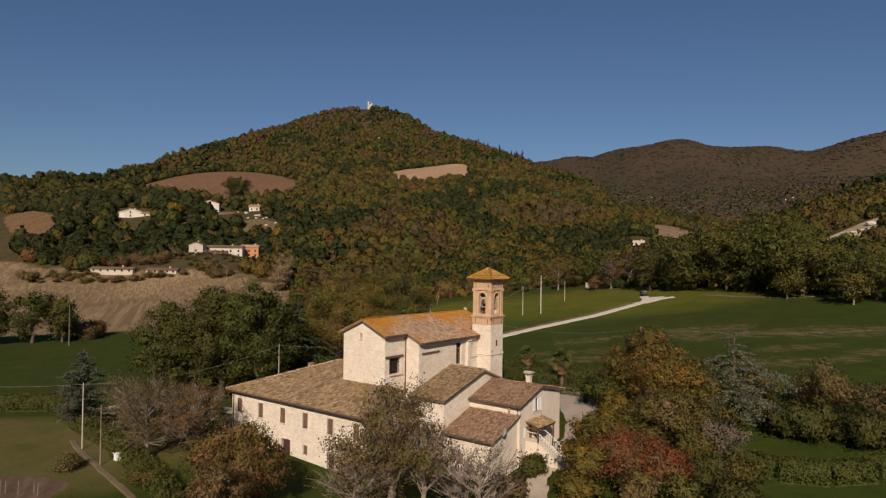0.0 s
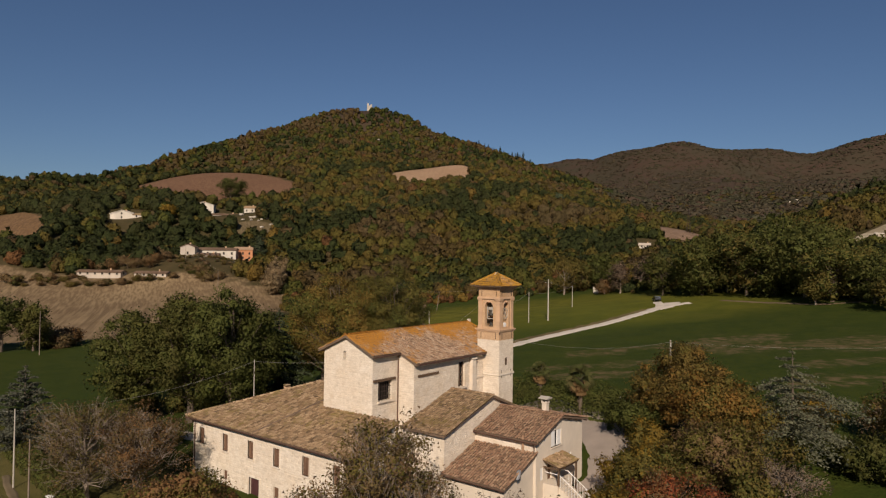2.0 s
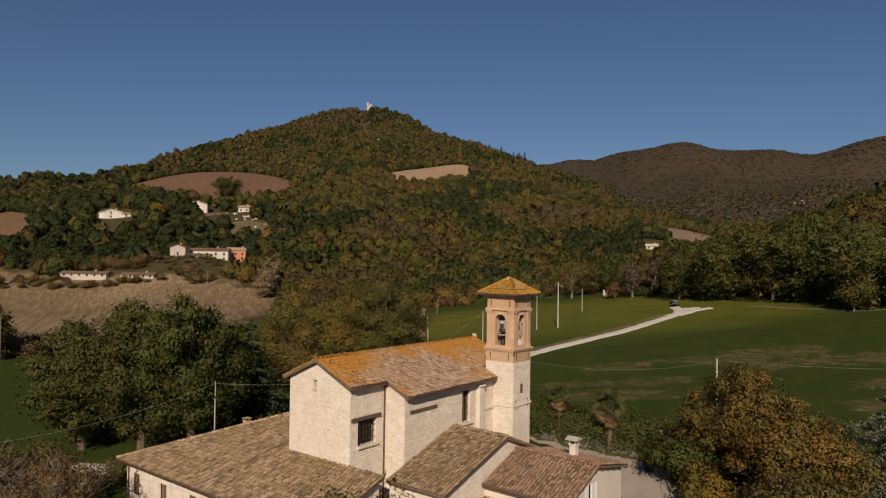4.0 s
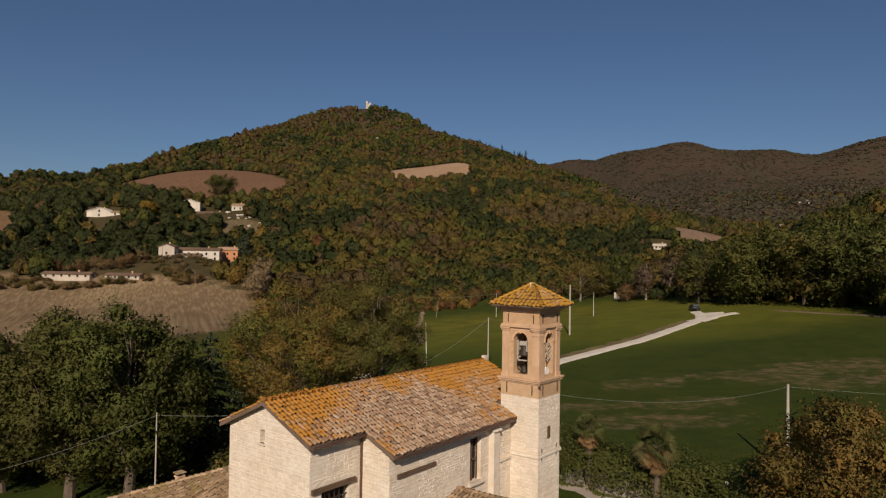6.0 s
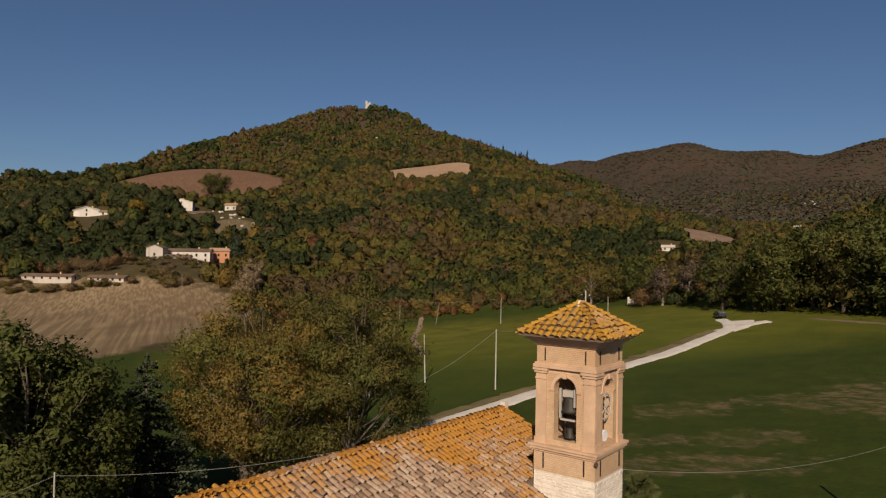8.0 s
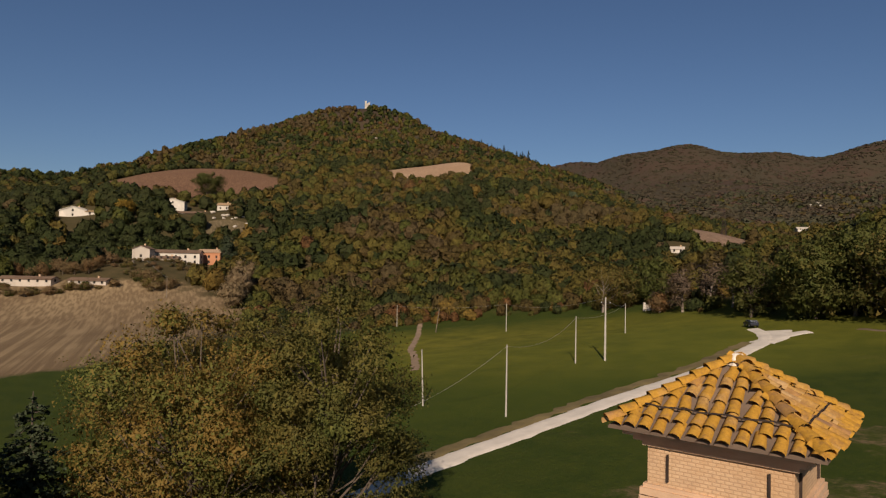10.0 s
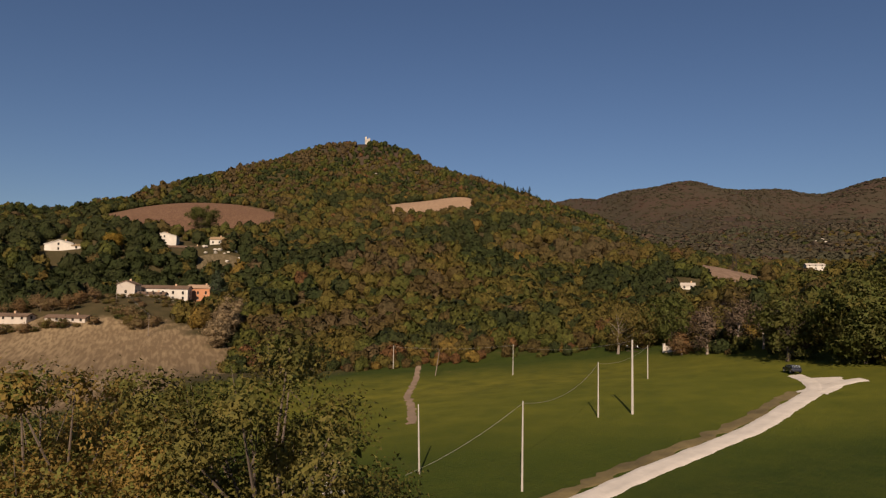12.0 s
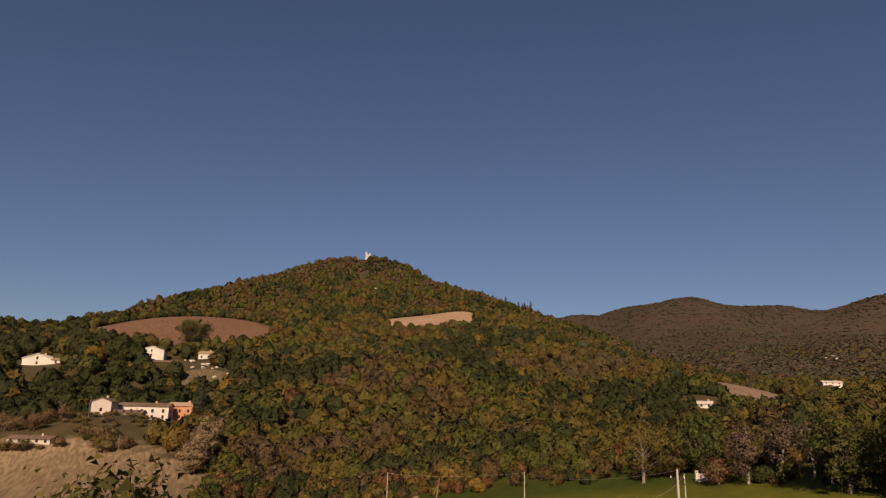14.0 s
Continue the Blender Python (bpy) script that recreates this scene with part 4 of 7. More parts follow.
# ---- stone facing ----
def stone_face(parent, material, axis, face, out, u0, u1, z0, z1, openings=(), top=None, seed=1, singles=None, course=(0.09, 0.21), size=(0.14, 0.52)):
    """Coursed stones standing a little proud of a wall face; those for which singles(u, z) holds are objects of their own."""
    rnd = random.Random(seed)
    verts, faces, shared, made = [], [], [], 0
    z = z0
    while z < z1 - 0.05:
        h = min(rnd.uniform(*course), z1 - z)
        u = u0
        while u < u1 - 0.05:
            w = min(rnd.uniform(*size), u1 - u)
            if u1 - (u + w) < 0.18:
                w = u1 - u
            mu, mz = u + w / 2, z + h / 2
            blocked = any(o[0] - w / 2 < mu < o[1] + w / 2 and o[2] - h / 2 < mz < o[3] + h / 2 for o in openings) or (top and z + h > min(top(u), top(u + w)))
            if not blocked and noise.noise(Vector((mu * 0.45, mz * 0.6, seed))) < 0.22 + rnd.uniform(-0.12, 0.12):
                p = rnd.uniform(0.004, 0.03)
                g, c = rnd.uniform(0.006, 0.016), rnd.uniform(0.012, 0.03)
                a, b, lo, hi = u + g, u + w - g, z + g, z + h - g
                j = [rnd.uniform(-0.012, 0.012) for _ in range(8)]
                ring = [(a + j[0], lo + j[1]), (b + j[2], lo + j[3]), (b + j[4], hi + j[5]), (a + j[6], hi + j[7])]
                ins = [(a + c, lo + c), (b - c, lo + c), (b - c, hi - c), (a + c, hi - c)]
                pts = [(q, face - out * 0.02) for q in ring] + [(q, face + out * p) for q in ins]
                vv = [(q[0], n, q[1]) if axis == "x" else (n, q[0], q[1]) for q, n in pts]
                flip = (axis == "x") == (out > 0)
                ff = [(4, 5, 6, 7), (0, 1, 5, 4), (1, 2, 6, 5), (2, 3, 7, 6), (3, 0, 4, 7)]
                ff = [f[::-1] if flip else f for f in ff]
                if singles and made < 300 and singles(mu, mz):
                    mesh_object("stone", vv, ff, material, parent)
                    made += 1
                else:
                    k = len(verts)
                    verts += vv
                    faces += [tuple(i + k for i in f) for f in ff]
            u += w
        z += h
    if verts:
        tagged(mesh_object("stone_facing", verts, faces, material, parent), kind="stuff")


# ---- the church ----
church = thing("church", "pale limestone abbey church with lichen-covered tile roof", "church", (-55, 66, 0))
RX, RZ, RS = -55.0, 15.6, 0.45     # ridge line and roof slope
roof_z = lambda x: RZ - RS * abs(x - RX)
w_gable = part("wall", Shape().panel("x", -58.3, -51.7, -1, 13.3, 56.2, 56.8).panel("x", -58.3, -51.7, 13.3, 14.0, 56.2, 56.8, [(-55.65, -55.25, 13.3, 14.0)])
     .prism([(-58.3, 14.0), (-51.7, 14.0), (-51.7, 14.05), (RX, RZ - 0.08), (-58.3, 14.05)], "y", 56.2, 56.8), STONE, church, "choir gable wall of pale coursed limestone")
w_choir = part("wall", Shape().panel("y", 56.8, 59.8, -1, 13.98, -52.3, -51.7, [(57.0, 58.9, 9.5, 11.35)]), STONE, church)
w_return = part("wall", Shape().panel("x", -52.3, -49.7, -1, 13.0, 59.8, 60.4).prism([(-52.3, 13.0), (-49.7, 13.0), (-49.7, 13.15), (-52.3, 14.3)], "y", 59.8, 60.4), STONE, church)
w_nave = part("wall", Shape().panel("y", 60.4, 76.0, -1, 13.05, -50.3, -49.7, [(67.0, 68.15, 9.7, 12.35)]), STONE, church)
part("wall", Shape().panel("y", 56.8, 59.8, -1, 13.98, -58.3, -57.7), STONE, church)
part("wall", Shape().panel("x", -60.3, -58.3, -1, 13.1, 59.8, 60.4), STONE, church)
part("wall", Shape().panel("y", 60.4, 76.0, -1, 13.05, -60.3, -59.7), STONE, church)
part("wall", Shape().panel("x", -59.7, -50.3, -1, 13.05, 75.4, 76.0).prism([(-60.3, 13.05), (-49.7, 13.05), (RX, RZ - 0.1)], "y", 75.4, 76.0), STONE, church, "west front wall of pale limestone")
stone_face(w_gable, ASHLAR, "x", 56.2, -1, -58.3, -51.7, 7.6, 15.5, [(-55.75, -55.15, 13.2, 14.1)], lambda x: roof_z(x) - 0.12, 201)
stone_face(w_choir, ASHLAR, "y", -51.7, 1, 56.2, 59.8, 7.2, 13.65, [(56.3, 59.3, 9.35, 11.65)], None, 202)
stone_face(w_return, ASHLAR, "x", 59.8, -1, -51.6, -49.7, 7.2, 13.4, (), lambda x: roof_z(x) - 0.15, 203)
stone_face(w_nave, ASHLAR, "y", -49.7, 1, 59.8, 71.5, 7.0, 12.7, [(66.85, 68.3, 9.55, 12.4), (69.0, 69.65, 0, 13), (60.4, 63.6, 11.55, 11.85)], None, 204)
# eaves course, buttress strip by the tower, timber scar in the wall
part("eaves_course", Shape().box(-49.7, -49.52, 60.0, 71.4, 12.72, 12.92).box(-51.7, -51.52, 56.2, 59.8, 13.68, 13.86), BRICK_TRIM, church)
part("buttress", Shape().box(-49.7, -49.3, 69.0, 69.65, -0.5, 12.5).hexa([(-49.75, 68.9, 12.5), (-49.15, 68.9, 12.5), (-49.15, 69.75, 12.5), (-49.75, 69.75, 12.5)],
     [(-49.75, 68.9, 12.8), (-49.5, 68.9, 12.75), (-49.5, 69.75, 12.75), (-49.75, 69.75, 12.8)]), ASHLAR, church)
part("string_course", Shape().box(-49.7, -49.6, 60.4, 63.6, 11.6, 11.82), TIMBER, church, "weathered timber set into the wall")
part("string_course", Shape().box(-49.7, -49.58, 69.7, 71.5, 10.3, 10.5), ASHLAR, church)
win = part("window", Shape().box(-52.25, -52.15, 56.9, 59.0, 9.4, 11.45), DARK, church, "barred window with timber lintel")
part("lintel", Shape().box(-51.72, -51.55, 56.3, 59.3, 11.38, 11.62), TIMBER, win)
part("window_sill", Shape().box(-51.75, -51.5, 56.9, 59.0, 9.36, 9.52), ASHLAR, win)
for k in range(5):
    part("bar", Shape().box(-51.85, -51.81, 57.3 + k * 0.33, 57.35 + k * 0.33, 9.5, 11.36), IRON, win)
for k in range(3):
    part("bar", Shape().box(-51.86, -51.83, 57.0, 58.9, 9.9 + k * 0.45, 9.94 + k * 0.45), IRON, win)
win = part("window", Shape().box(-50.25, -50.15, 66.9, 68.25, 9.6, 12.4), DARK, church, "tall narrow window opening")
part("window_frame", Shape().box(-50.05, -49.98, 67.0, 67.12, 9.7, 12.35).box(-50.05, -49.98, 68.03, 68.15, 9.7, 12.35).box(-50.05, -49.98, 67.52, 67.62, 9.7, 12.35)
     .box(-50.05, -49.98, 67.0, 68.15, 10.9, 11.0), TIMBER, win)
part("window_sill", Shape().box(-49.75, -49.5, 66.8, 68.3, 9.55, 9.7), ASHLAR, win)
win = part("window", Shape().box(-55.7, -55.2, 56.55, 56.62, 13.25, 14.05), TIMBER, church, "small shuttered gable window")
part("window_sill", Shape().box(-55.75, -55.15, 56.1, 56.3, 13.2, 13.3), ASHLAR, win)
# roof
roof = part("roof", Shape()
     .hexa([(RX, 55.8, RZ - 0.2), (-51.3, 55.8, roof_z(-51.3) - 0.2), (-51.3, 59.6, roof_z(-51.3) - 0.2), (RX, 59.6, RZ - 0.2)],
           [(RX, 55.8, RZ), (-51.3, 55.8, roof_z(-51.3)), (-51.3, 59.6, roof_z(-51.3)), (RX, 59.6, RZ)])
     .hexa([(RX, 59.6, RZ - 0.2), (-49.25, 59.6, roof_z(-49.25) - 0.2), (-49.25, 76.3, roof_z(-49.25) - 0.2), (RX, 76.3, RZ - 0.2)],
           [(RX, 59.6, RZ), (-49.25, 59.6, roof_z(-49.25)), (-49.25, 76.3, roof_z(-49.25)), (RX, 76.3, RZ)])
     .hexa([(-58.7, 55.8, roof_z(-58.7) - 0.2), (RX, 55.8, RZ - 0.2), (RX, 59.6, RZ - 0.2), (-58.7, 59.6, roof_z(-58.7) - 0.2)],
           [(-58.7, 55.8, roof_z(-58.7)), (RX, 55.8, RZ), (RX, 59.6, RZ), (-58.7, 59.6, roof_z(-58.7))])
     .hexa([(-60.75, 59.6, roof_z(-60.75) - 0.2), (RX, 59.6, RZ - 0.2), (RX, 76.3, RZ - 0.2), (-60.75, 76.3, roof_z(-60.75) - 0.2)],
           [(-60.75, 59.6, roof_z(-60.75)), (RX, 59.6, RZ), (RX, 76.3, RZ), (-60.75, 76.3, roof_z(-60.75))]), MORTAR, church, "lichen-covered barrel tile roof")
sl = math.hypot(1, RS)
in_tower = lambda x, y: -50.75 < x < -47.4 and 71.4 < y < 74.6
tile_slope(roof, TILE_LICHEN, (-49.25, 59.6, roof_z(-49.25)), (0, 1, 0), (-1, 0, RS), 16.7, 5.75 * sl,
           lambda a, b: not in_tower(-49.25 - b / sl, 59.6 + a), as_parts=lambda c: 61.8 < c.y < 66.2, seed=11)
tile_slope(roof, TILE_LICHEN, (-51.3, 55.8, roof_z(-51.3)), (0, 1, 0), (-1, 0, RS), 3.8, 3.7 * sl, seed=12)
tile_slope(roof, TILE_LICHEN, (-60.75, 76.3, roof_z(-60.75)), (0, -1, 0), (1, 0, RS), 16.7, 5.75 * sl, seed=13)
tile_slope(roof, TILE_LICHEN, (-58.7, 59.6, roof_z(-58.7)), (0, -1, 0), (1, 0, RS), 3.8, 3.7 * sl, seed=14)
cap_row(roof, TILE_LICHEN, (RX, 55.7, RZ + 0.03), (RX, 76.4, RZ + 0.03))
part("finial", Shape().box(-55.15, -54.85, 76.0, 76.3, 15.6, 15.95), ASHLAR, church, "small stone cross base on the gable")
part("gutter", Shape().tube([(-49.12, 59.8, 12.9), (-49.12, 71.2, 12.9)], [0.08, 0.08], 6).tube([(-51.18, 56.0, 13.82), (-51.18, 59.6, 13.82)], [0.08, 0.08], 6), GUTTER, church)
part("downpipe", Shape().tube([(-51.18, 59.55, 13.8), (-51.55, 59.62, 13.5), (-51.55, 59.62, 0.2)], [0.06, 0.06, 0.06], 6), GUTTER, church)

# ---- the bell tower ----
tower = thing("bell_tower", "square stone bell tower with pink brick belfry and ochre tile cap", "bell tower", (-49.1, 73.0, 0))
TX, TY, TH = -49.1, 73.0, 1.42
shaft = part("shaft", Shape().box(TX - TH, TX + TH, TY - TH, TY + TH, -0.5, 14.35), STONE, tower, "tower shaft of pale limestone blocks")
stone_face(shaft, ASHLAR, "x", TY - TH, -1, TX - TH, TX + TH, 6.5, 14.3, [(-60, -40, 10.5, 10.85)], None, 205, lambda u, z: z > 12.3, (0.08, 0.17), (0.14, 0.46))
stone_face(shaft, ASHLAR, "y", TX + TH, 1, TY - TH, TY + TH, 6.0, 14.3, [(TY - 0.3, TY + 0.2, 11.5, 12.5), (60, 80, 10.5, 10.85)], None, 206, None, (0.08, 0.17), (0.14, 0.46))
part("shaft_top", Shape().box(TX - TH - 0.01, TX + TH + 0.01, TY - TH - 0.01, TY + TH + 0.01, 14.35, 15.2), BRICK, tower, "pink brick band with iron ties")


def square_ring(shape, z0, z1, half):
    return shape.box(TX - half, TX + half, TY - half, TY + half, z0, z1)


part("string_course", square_ring(square_ring(Shape(), 10.55, 10.7, TH + 0.1), 10.7, 10.82, TH + 0.05), ASHLAR, tower)
part("cornice", square_ring(square_ring(square_ring(Shape(), 15.2, 15.3, TH + 0.06), 15.3, 15.42, TH + 0.14), 15.42, 15.52, TH + 0.2), BRICK_TRIM, tower, "moulded brick cornice below the belfry")
BH = 1.34
floor_z, arch_spring, arch_r = 15.52, 17.93, 0.53


def belfry_face(turn, walled=False):
    """One face of the belfry with an arched opening, drawn for the south side and turned; two arches are walled up."""
    s = Shape()
    t0, t1 = -BH, -BH + 0.42
    if walled:
        s.box(-arch_r, arch_r, t0 + 0.15, t1 - 0.05, 15.75, 18.5)
    s.box(-BH, -arch_r, t0, t1, floor_z, 18.6).box(arch_r, BH, t0, t1, floor_z, 18.6).box(-arch_r, arch_r, t0, t1, floor_z, 15.75)
    for k in range(10):
        a, b = math.pi * k / 10, math.pi * (k + 1) / 10
        xa, za, xb, zb = arch_r * math.cos(a), arch_spring + arch_r * math.sin(a), arch_r * math.cos(b), arch_spring + arch_r * math.sin(b)
        s.hexa([(xb, t0, zb), (xa, t0, za), (xa, t1, za), (xb, t1, zb)], [(xb, t0, 18.6), (xa, t0, 18.6), (xa, t1, 18.6), (xb, t1, 18.6)])
    m = pose(TX, TY, 0, 0, 0, turn)
    s.v = [tuple(m @ Vector(v)) for v in s.v]
    return s


def belfry_trim(turn):
    s = Shape()
    for sx in (-1, 1):
        x0, x1 = sorted((sx * (BH + 0.04), sx * (BH - 0.46)))
        s.box(x0, x1, -BH - 0.06, -BH, 15.52, 18.55)                                # pilaster
        s.box(x0 - 0.03, x1 + 0.03, -BH - 0.1, -BH, 15.52, 15.8)                     # its base
        s.box(x0 - 0.02, x1 + 0.02, -BH - 0.09, -BH, 18.28, 18.34)
        s.box(x0 - 0.05, x1 + 0.05, -BH - 0.12, -BH, 18.55, 18.66)                   # capital
        s.box(x0 - 0.1, x1 + 0.1, -BH - 0.17, -BH, 18.66, 18.76)
        a0, a1 = sorted((sx * arch_r, sx * (arch_r + 0.2)))
        s.box(a0, a1, -BH - 0.05, -BH, arch_spring - 0.1, arch_spring)               # impost
    for k in range(12):
        a, b = math.pi * k / 12, math.pi * (k + 1) / 12
        p = [((arch_r + d) * math.cos(t), arch_spring + (arch_r + d) * math.sin(t)) for t, d in ((a, 0), (b, 0), (b, 0.13), (a, 0.13))]
        s.prism(p, "y", -BH - 0.045, -BH)
    s.box(-0.09, 0.09, -BH - 0.1, -BH, 18.4, 18.62)                                  # keystone
    m = pose(TX, TY, 0, 0, 0, turn)
    s.v = [tuple(m @ Vector(v)) for v in s.v]
    return s


for turn in (0, 90, 180, 270):
    part("belfry_wall", belfry_face(turn, turn > 100), BRICK, tower, "pink brick belfry wall with round-arched opening")
    part("pilaster_order", belfry_trim(turn), BRICK_TRIM, tower)
part("entablature", square_ring(square_ring(square_ring(Shape(), 18.6, 18.78, BH - 0.01), 18.78, 18.92, BH + 0.15), 18.92, 19.0, BH + 0.1), BRICK_TRIM, tower)
part("frieze", square_ring(Shape(), 19.0, 19.78, BH + 0.03), BRICK, tower)
part("cornice", square_ring(square_ring(square_ring(Shape(), 19.78, 19.9, BH + 0.12), 19.9, 20.02, BH + 0.26), 20.02, 20.12, BH + 0.42), BRICK_TRIM, tower, "stepped eaves cornice of the belfry")
def tie(x0, x1, y0, y1, z0, z1):
    part("iron_tie", Shape().box(x0, x1, y0, y1, z0, z1), IRON, tower)


for sx in (-0.95, 0.95):
    tie(TX + sx - 0.025, TX + sx + 0.025, TY - TH - 0.06, TY - TH - 0.02, 14.5, 15.15)
    tie(TX + sx - 0.02, TX + sx + 0.02, TY - BH - 0.08, TY - BH - 0.03, 19.1, 19.65)
    tie(TX + TH + 0.02, TX + TH + 0.06, TY + sx - 0.025, TY + sx + 0.025, 14.5, 15.15)
    tie(TX + BH + 0.03, TX + BH + 0.08, TY + sx - 0.02, TY + sx + 0.02, 19.1, 19.65)
    tie(TX + TH, TX + TH + 0.04, TY + sx - 0.025, TY + sx + 0.025, 10.3, 11.1)
part("lamp", Shape().tube([(TX + TH + 0.02, TY - TH - 0.02, 15.1), (TX + TH + 0.12, TY - TH - 0.12, 15.12)], [0.04, 0.1], 8), IRON, tower)
part("window", Shape().box(TX + TH - 0.02, TX + TH + 0.012, TY - 0.25, TY + 0.15, 11.6, 12.4), TIMBER, tower, "small shuttered slit window")
part("belfry_floor", Shape().box(TX - 0.92, TX + 0.92, TY - 0.92, TY + 0.92, 15.5, 15.6), TIMBER, tower)
part("bell", Shape().lathe((TX + 0.05, TY - BH + 0.42, 16.95), [(0.02, 0.66), (0.2, 0.63), (0.25, 0.52), (0.28, 0.28), (0.35, 0.1), (0.42, 0.0), (0.38, 0.0)], 20), BRONZE, tower, "bronze bell", True)
part("headstock", Shape().box(TX - 0.28, TX + 0.36, TY - BH + 0.3, TY - BH + 0.52, 17.57, 17.85).box(TX - 0.34, TX - 0.27, TY - BH + 0.12, TY - BH + 0.24, 16.7, 17.95).box(TX + 0.33, TX + 0.4, TY - BH + 0.12, TY - BH + 0.24, 17.2, 17.95).box(TX - 0.3, TX + 0.38, TY - BH + 0.14, TY - BH + 0.22, 16.6, 16.68), CONCRETE, tower, "pale grey bell headstock frame")
part("bell_frame", Shape().box(TX - 0.92, TX + 0.92, TY - 0.6, TY - 0.5, 16.6, 16.7).box(TX - 0.4, TX - 0.33, TY - 0.6, TY - 0.5, 15.6, 17.9).box(TX + 0.36, TX + 0.42, TY - 0.6, TY - 0.5, 15.6, 17.9).box(TX + 0.5, TX + 0.58, TY - 0.9, TY + 0.9, 17.1, 17.2), IRON, tower)
part("bell", Shape().lathe((TX + 0.05, TY - BH + 0.38, 15.85), [(0.02, 0.42), (0.12, 0.4), (0.15, 0.2), (0.2, 0.07), (0.26, 0.0), (0.22, 0.0)], 16), BRONZE, tower, "small lower bell", True)
wheel = Shape()
for rad in (0.52, 0.56):
    wheel.tube([(TX + BH - 0.12, TY + rad * math.cos(6.2832 * k / 24), 17.2 + rad * math.sin(6.2832 * k / 24)) for k in range(25)], [0.025] * 25, 5)
for k in range(4):
    a = 3.1416 * k / 4
    wheel.tube([(TX + BH - 0.12, TY - 0.42 * math.cos(a), 17.2 - 0.42 * math.sin(a)), (TX + BH - 0.12, TY + 0.42 * math.cos(a), 17.2 + 0.42 * math.sin(a))], [0.02, 0.02], 4)
part("bell_wheel", wheel, CONCRETE, tower, "pale bell wheel with spokes")
part("motor", Shape().tube([(TX + BH - 0.3, TY - 0.05, 15.95), (TX + BH - 0.1, TY - 0.05, 15.95)], [0.26, 0.26], 16), WHITE_PAINT, tower, "round white bell motor cover")
CH, CZ, CA = 1.98, 20.2, 21.5
cap = part("roof", Shape().add([(TX - CH, TY - CH, CZ - 0.06), (TX + CH, TY - CH, CZ - 0.06), (TX + CH, TY + CH, CZ - 0.06), (TX - CH, TY + CH, CZ - 0.06),
           (TX - CH, TY - CH, CZ), (TX + CH, TY - CH, CZ), (TX + CH, TY + CH, CZ), (TX - CH, TY + CH, CZ), (TX, TY, CA)],
           [(3, 2, 1, 0), (0, 1, 5, 4), (1, 2, 6, 5), (2, 3, 7, 6), (3, 0, 4, 7), (4, 5, 8), (5, 6, 8), (6, 7, 8), (7, 4, 8)]), MORTAR, tower, "pyramid cap of ochre lichened barrel tiles")
cs = math.hypot(CH, CA - CZ)
for k, (du, dv) in enumerate((((1, 0), (0, 1)), ((0, 1), (-1, 0)), ((-1, 0), (0, -1)), ((0, -1), (1, 0)))):
    o = (TX - CH * du[0] - CH * dv[0], TY - CH * du[1] - CH * dv[1], CZ)
    tile_slope(cap, TILE_TOWER, o, (*du, 0), (dv[0], dv[1], (CA - CZ) / CH), 2 * CH, cs, lambda a, b: min(a, 2 * CH - a) / CH > b / cs - 0.02,
               pitch=0.285, course=0.36, r=0.125, as_parts=lambda c: True, seed=20 + k)
    corner = (TX + CH * (du[0] - dv[0]), TY + CH * (du[1] - dv[1]), CZ + 0.06)
    cap_row(cap, TILE_TOWER, corner, (TX, TY, CA + 0.06), 0.15, 0.4, 30 + k)
    cable = Shape()
    edge = 0.42
    a0 = Vector((TX - (CH - edge) * du[0] - (CH - edge) * dv[0], TY - (CH - edge) * du[1] - (CH - edge) * dv[1], CZ + edge * (CA - CZ) / CH + 0.17))
    a1 = a0 + Vector((du[0], du[1], 0)) * 2 * (CH - edge)
    cable.tube([a0 + (a1 - a0) * (i / 12) + Vector((0, 0, 0.02 * math.sin(i * 2.1))) for i in range(13)], [0.02] * 13, 4)
    part("lightning_cable", cable, IRON, cap)
part("apex_stone", Shape().lathe((TX, TY, CA - 0.08), [(0.24, 0), (0.22, 0.14), (0.12, 0.24), (0.02, 0.26)], 8), ASHLAR, cap)

# ---- the monastery wing ----
wing = thing("monastery_wing", "long two-storey limestone wing with brown shutters and tiled hip roof", "wing", (-62, 58, 0))
WX0, WX1, WY, EZ, WS = -72.4, -48.8, 50.8, 6.15, 0.35
UPPER = [-70.8, -66.7, -62.6, -58.7, -54.6, -50.6]
ops = [(x - 0.43, x + 0.43, 3.5, 5.2) for x in UPPER] + [(-62.75, -61.2, -0.6, 1.75), (-59.05, -58.3, 0.6, 1.6), (-55.05, -53.85, -0.9, 1.5), (-66.95, -66.3, 0.7, 1.6)]
w_wing = part("wall", Shape().panel("x", WX0, WX1, -2.5, 6.35, WY, WY + 0.6, ops), STONE, wing, "south wall of pale limestone rubble")
stone_face(w_wing, ASHLAR, "x", WY, -1, WX0, WX1, -1.2, 6.0, [(o[0] - 0.22, o[1] + 0.22, o[2] - 0.15, o[3] + 0.24) for o in ops], None, 207, None, (0.16, 0.3), (0.3, 0.75))
part("wall", Shape().panel("y", WY + 0.6, 70, -2.5, 6.35, WX0, WX0 + 0.6), STONE, wing)
part("wall", Shape().panel("x", WX0 + 0.6, -60.35, -1.5, 6.35, 69.4, 70), STONE, wing)
part("wall", Shape().panel("y", WY + 0.6, 56.2, -2.5, 6.2, WX1 - 0.6, WX1).prism([(50.8, 6.2), (56.2, 6.2), (56.2, 8.0), (50.9, 6.25)], "x", WX1 - 0.6, WX1), STONE, wing)
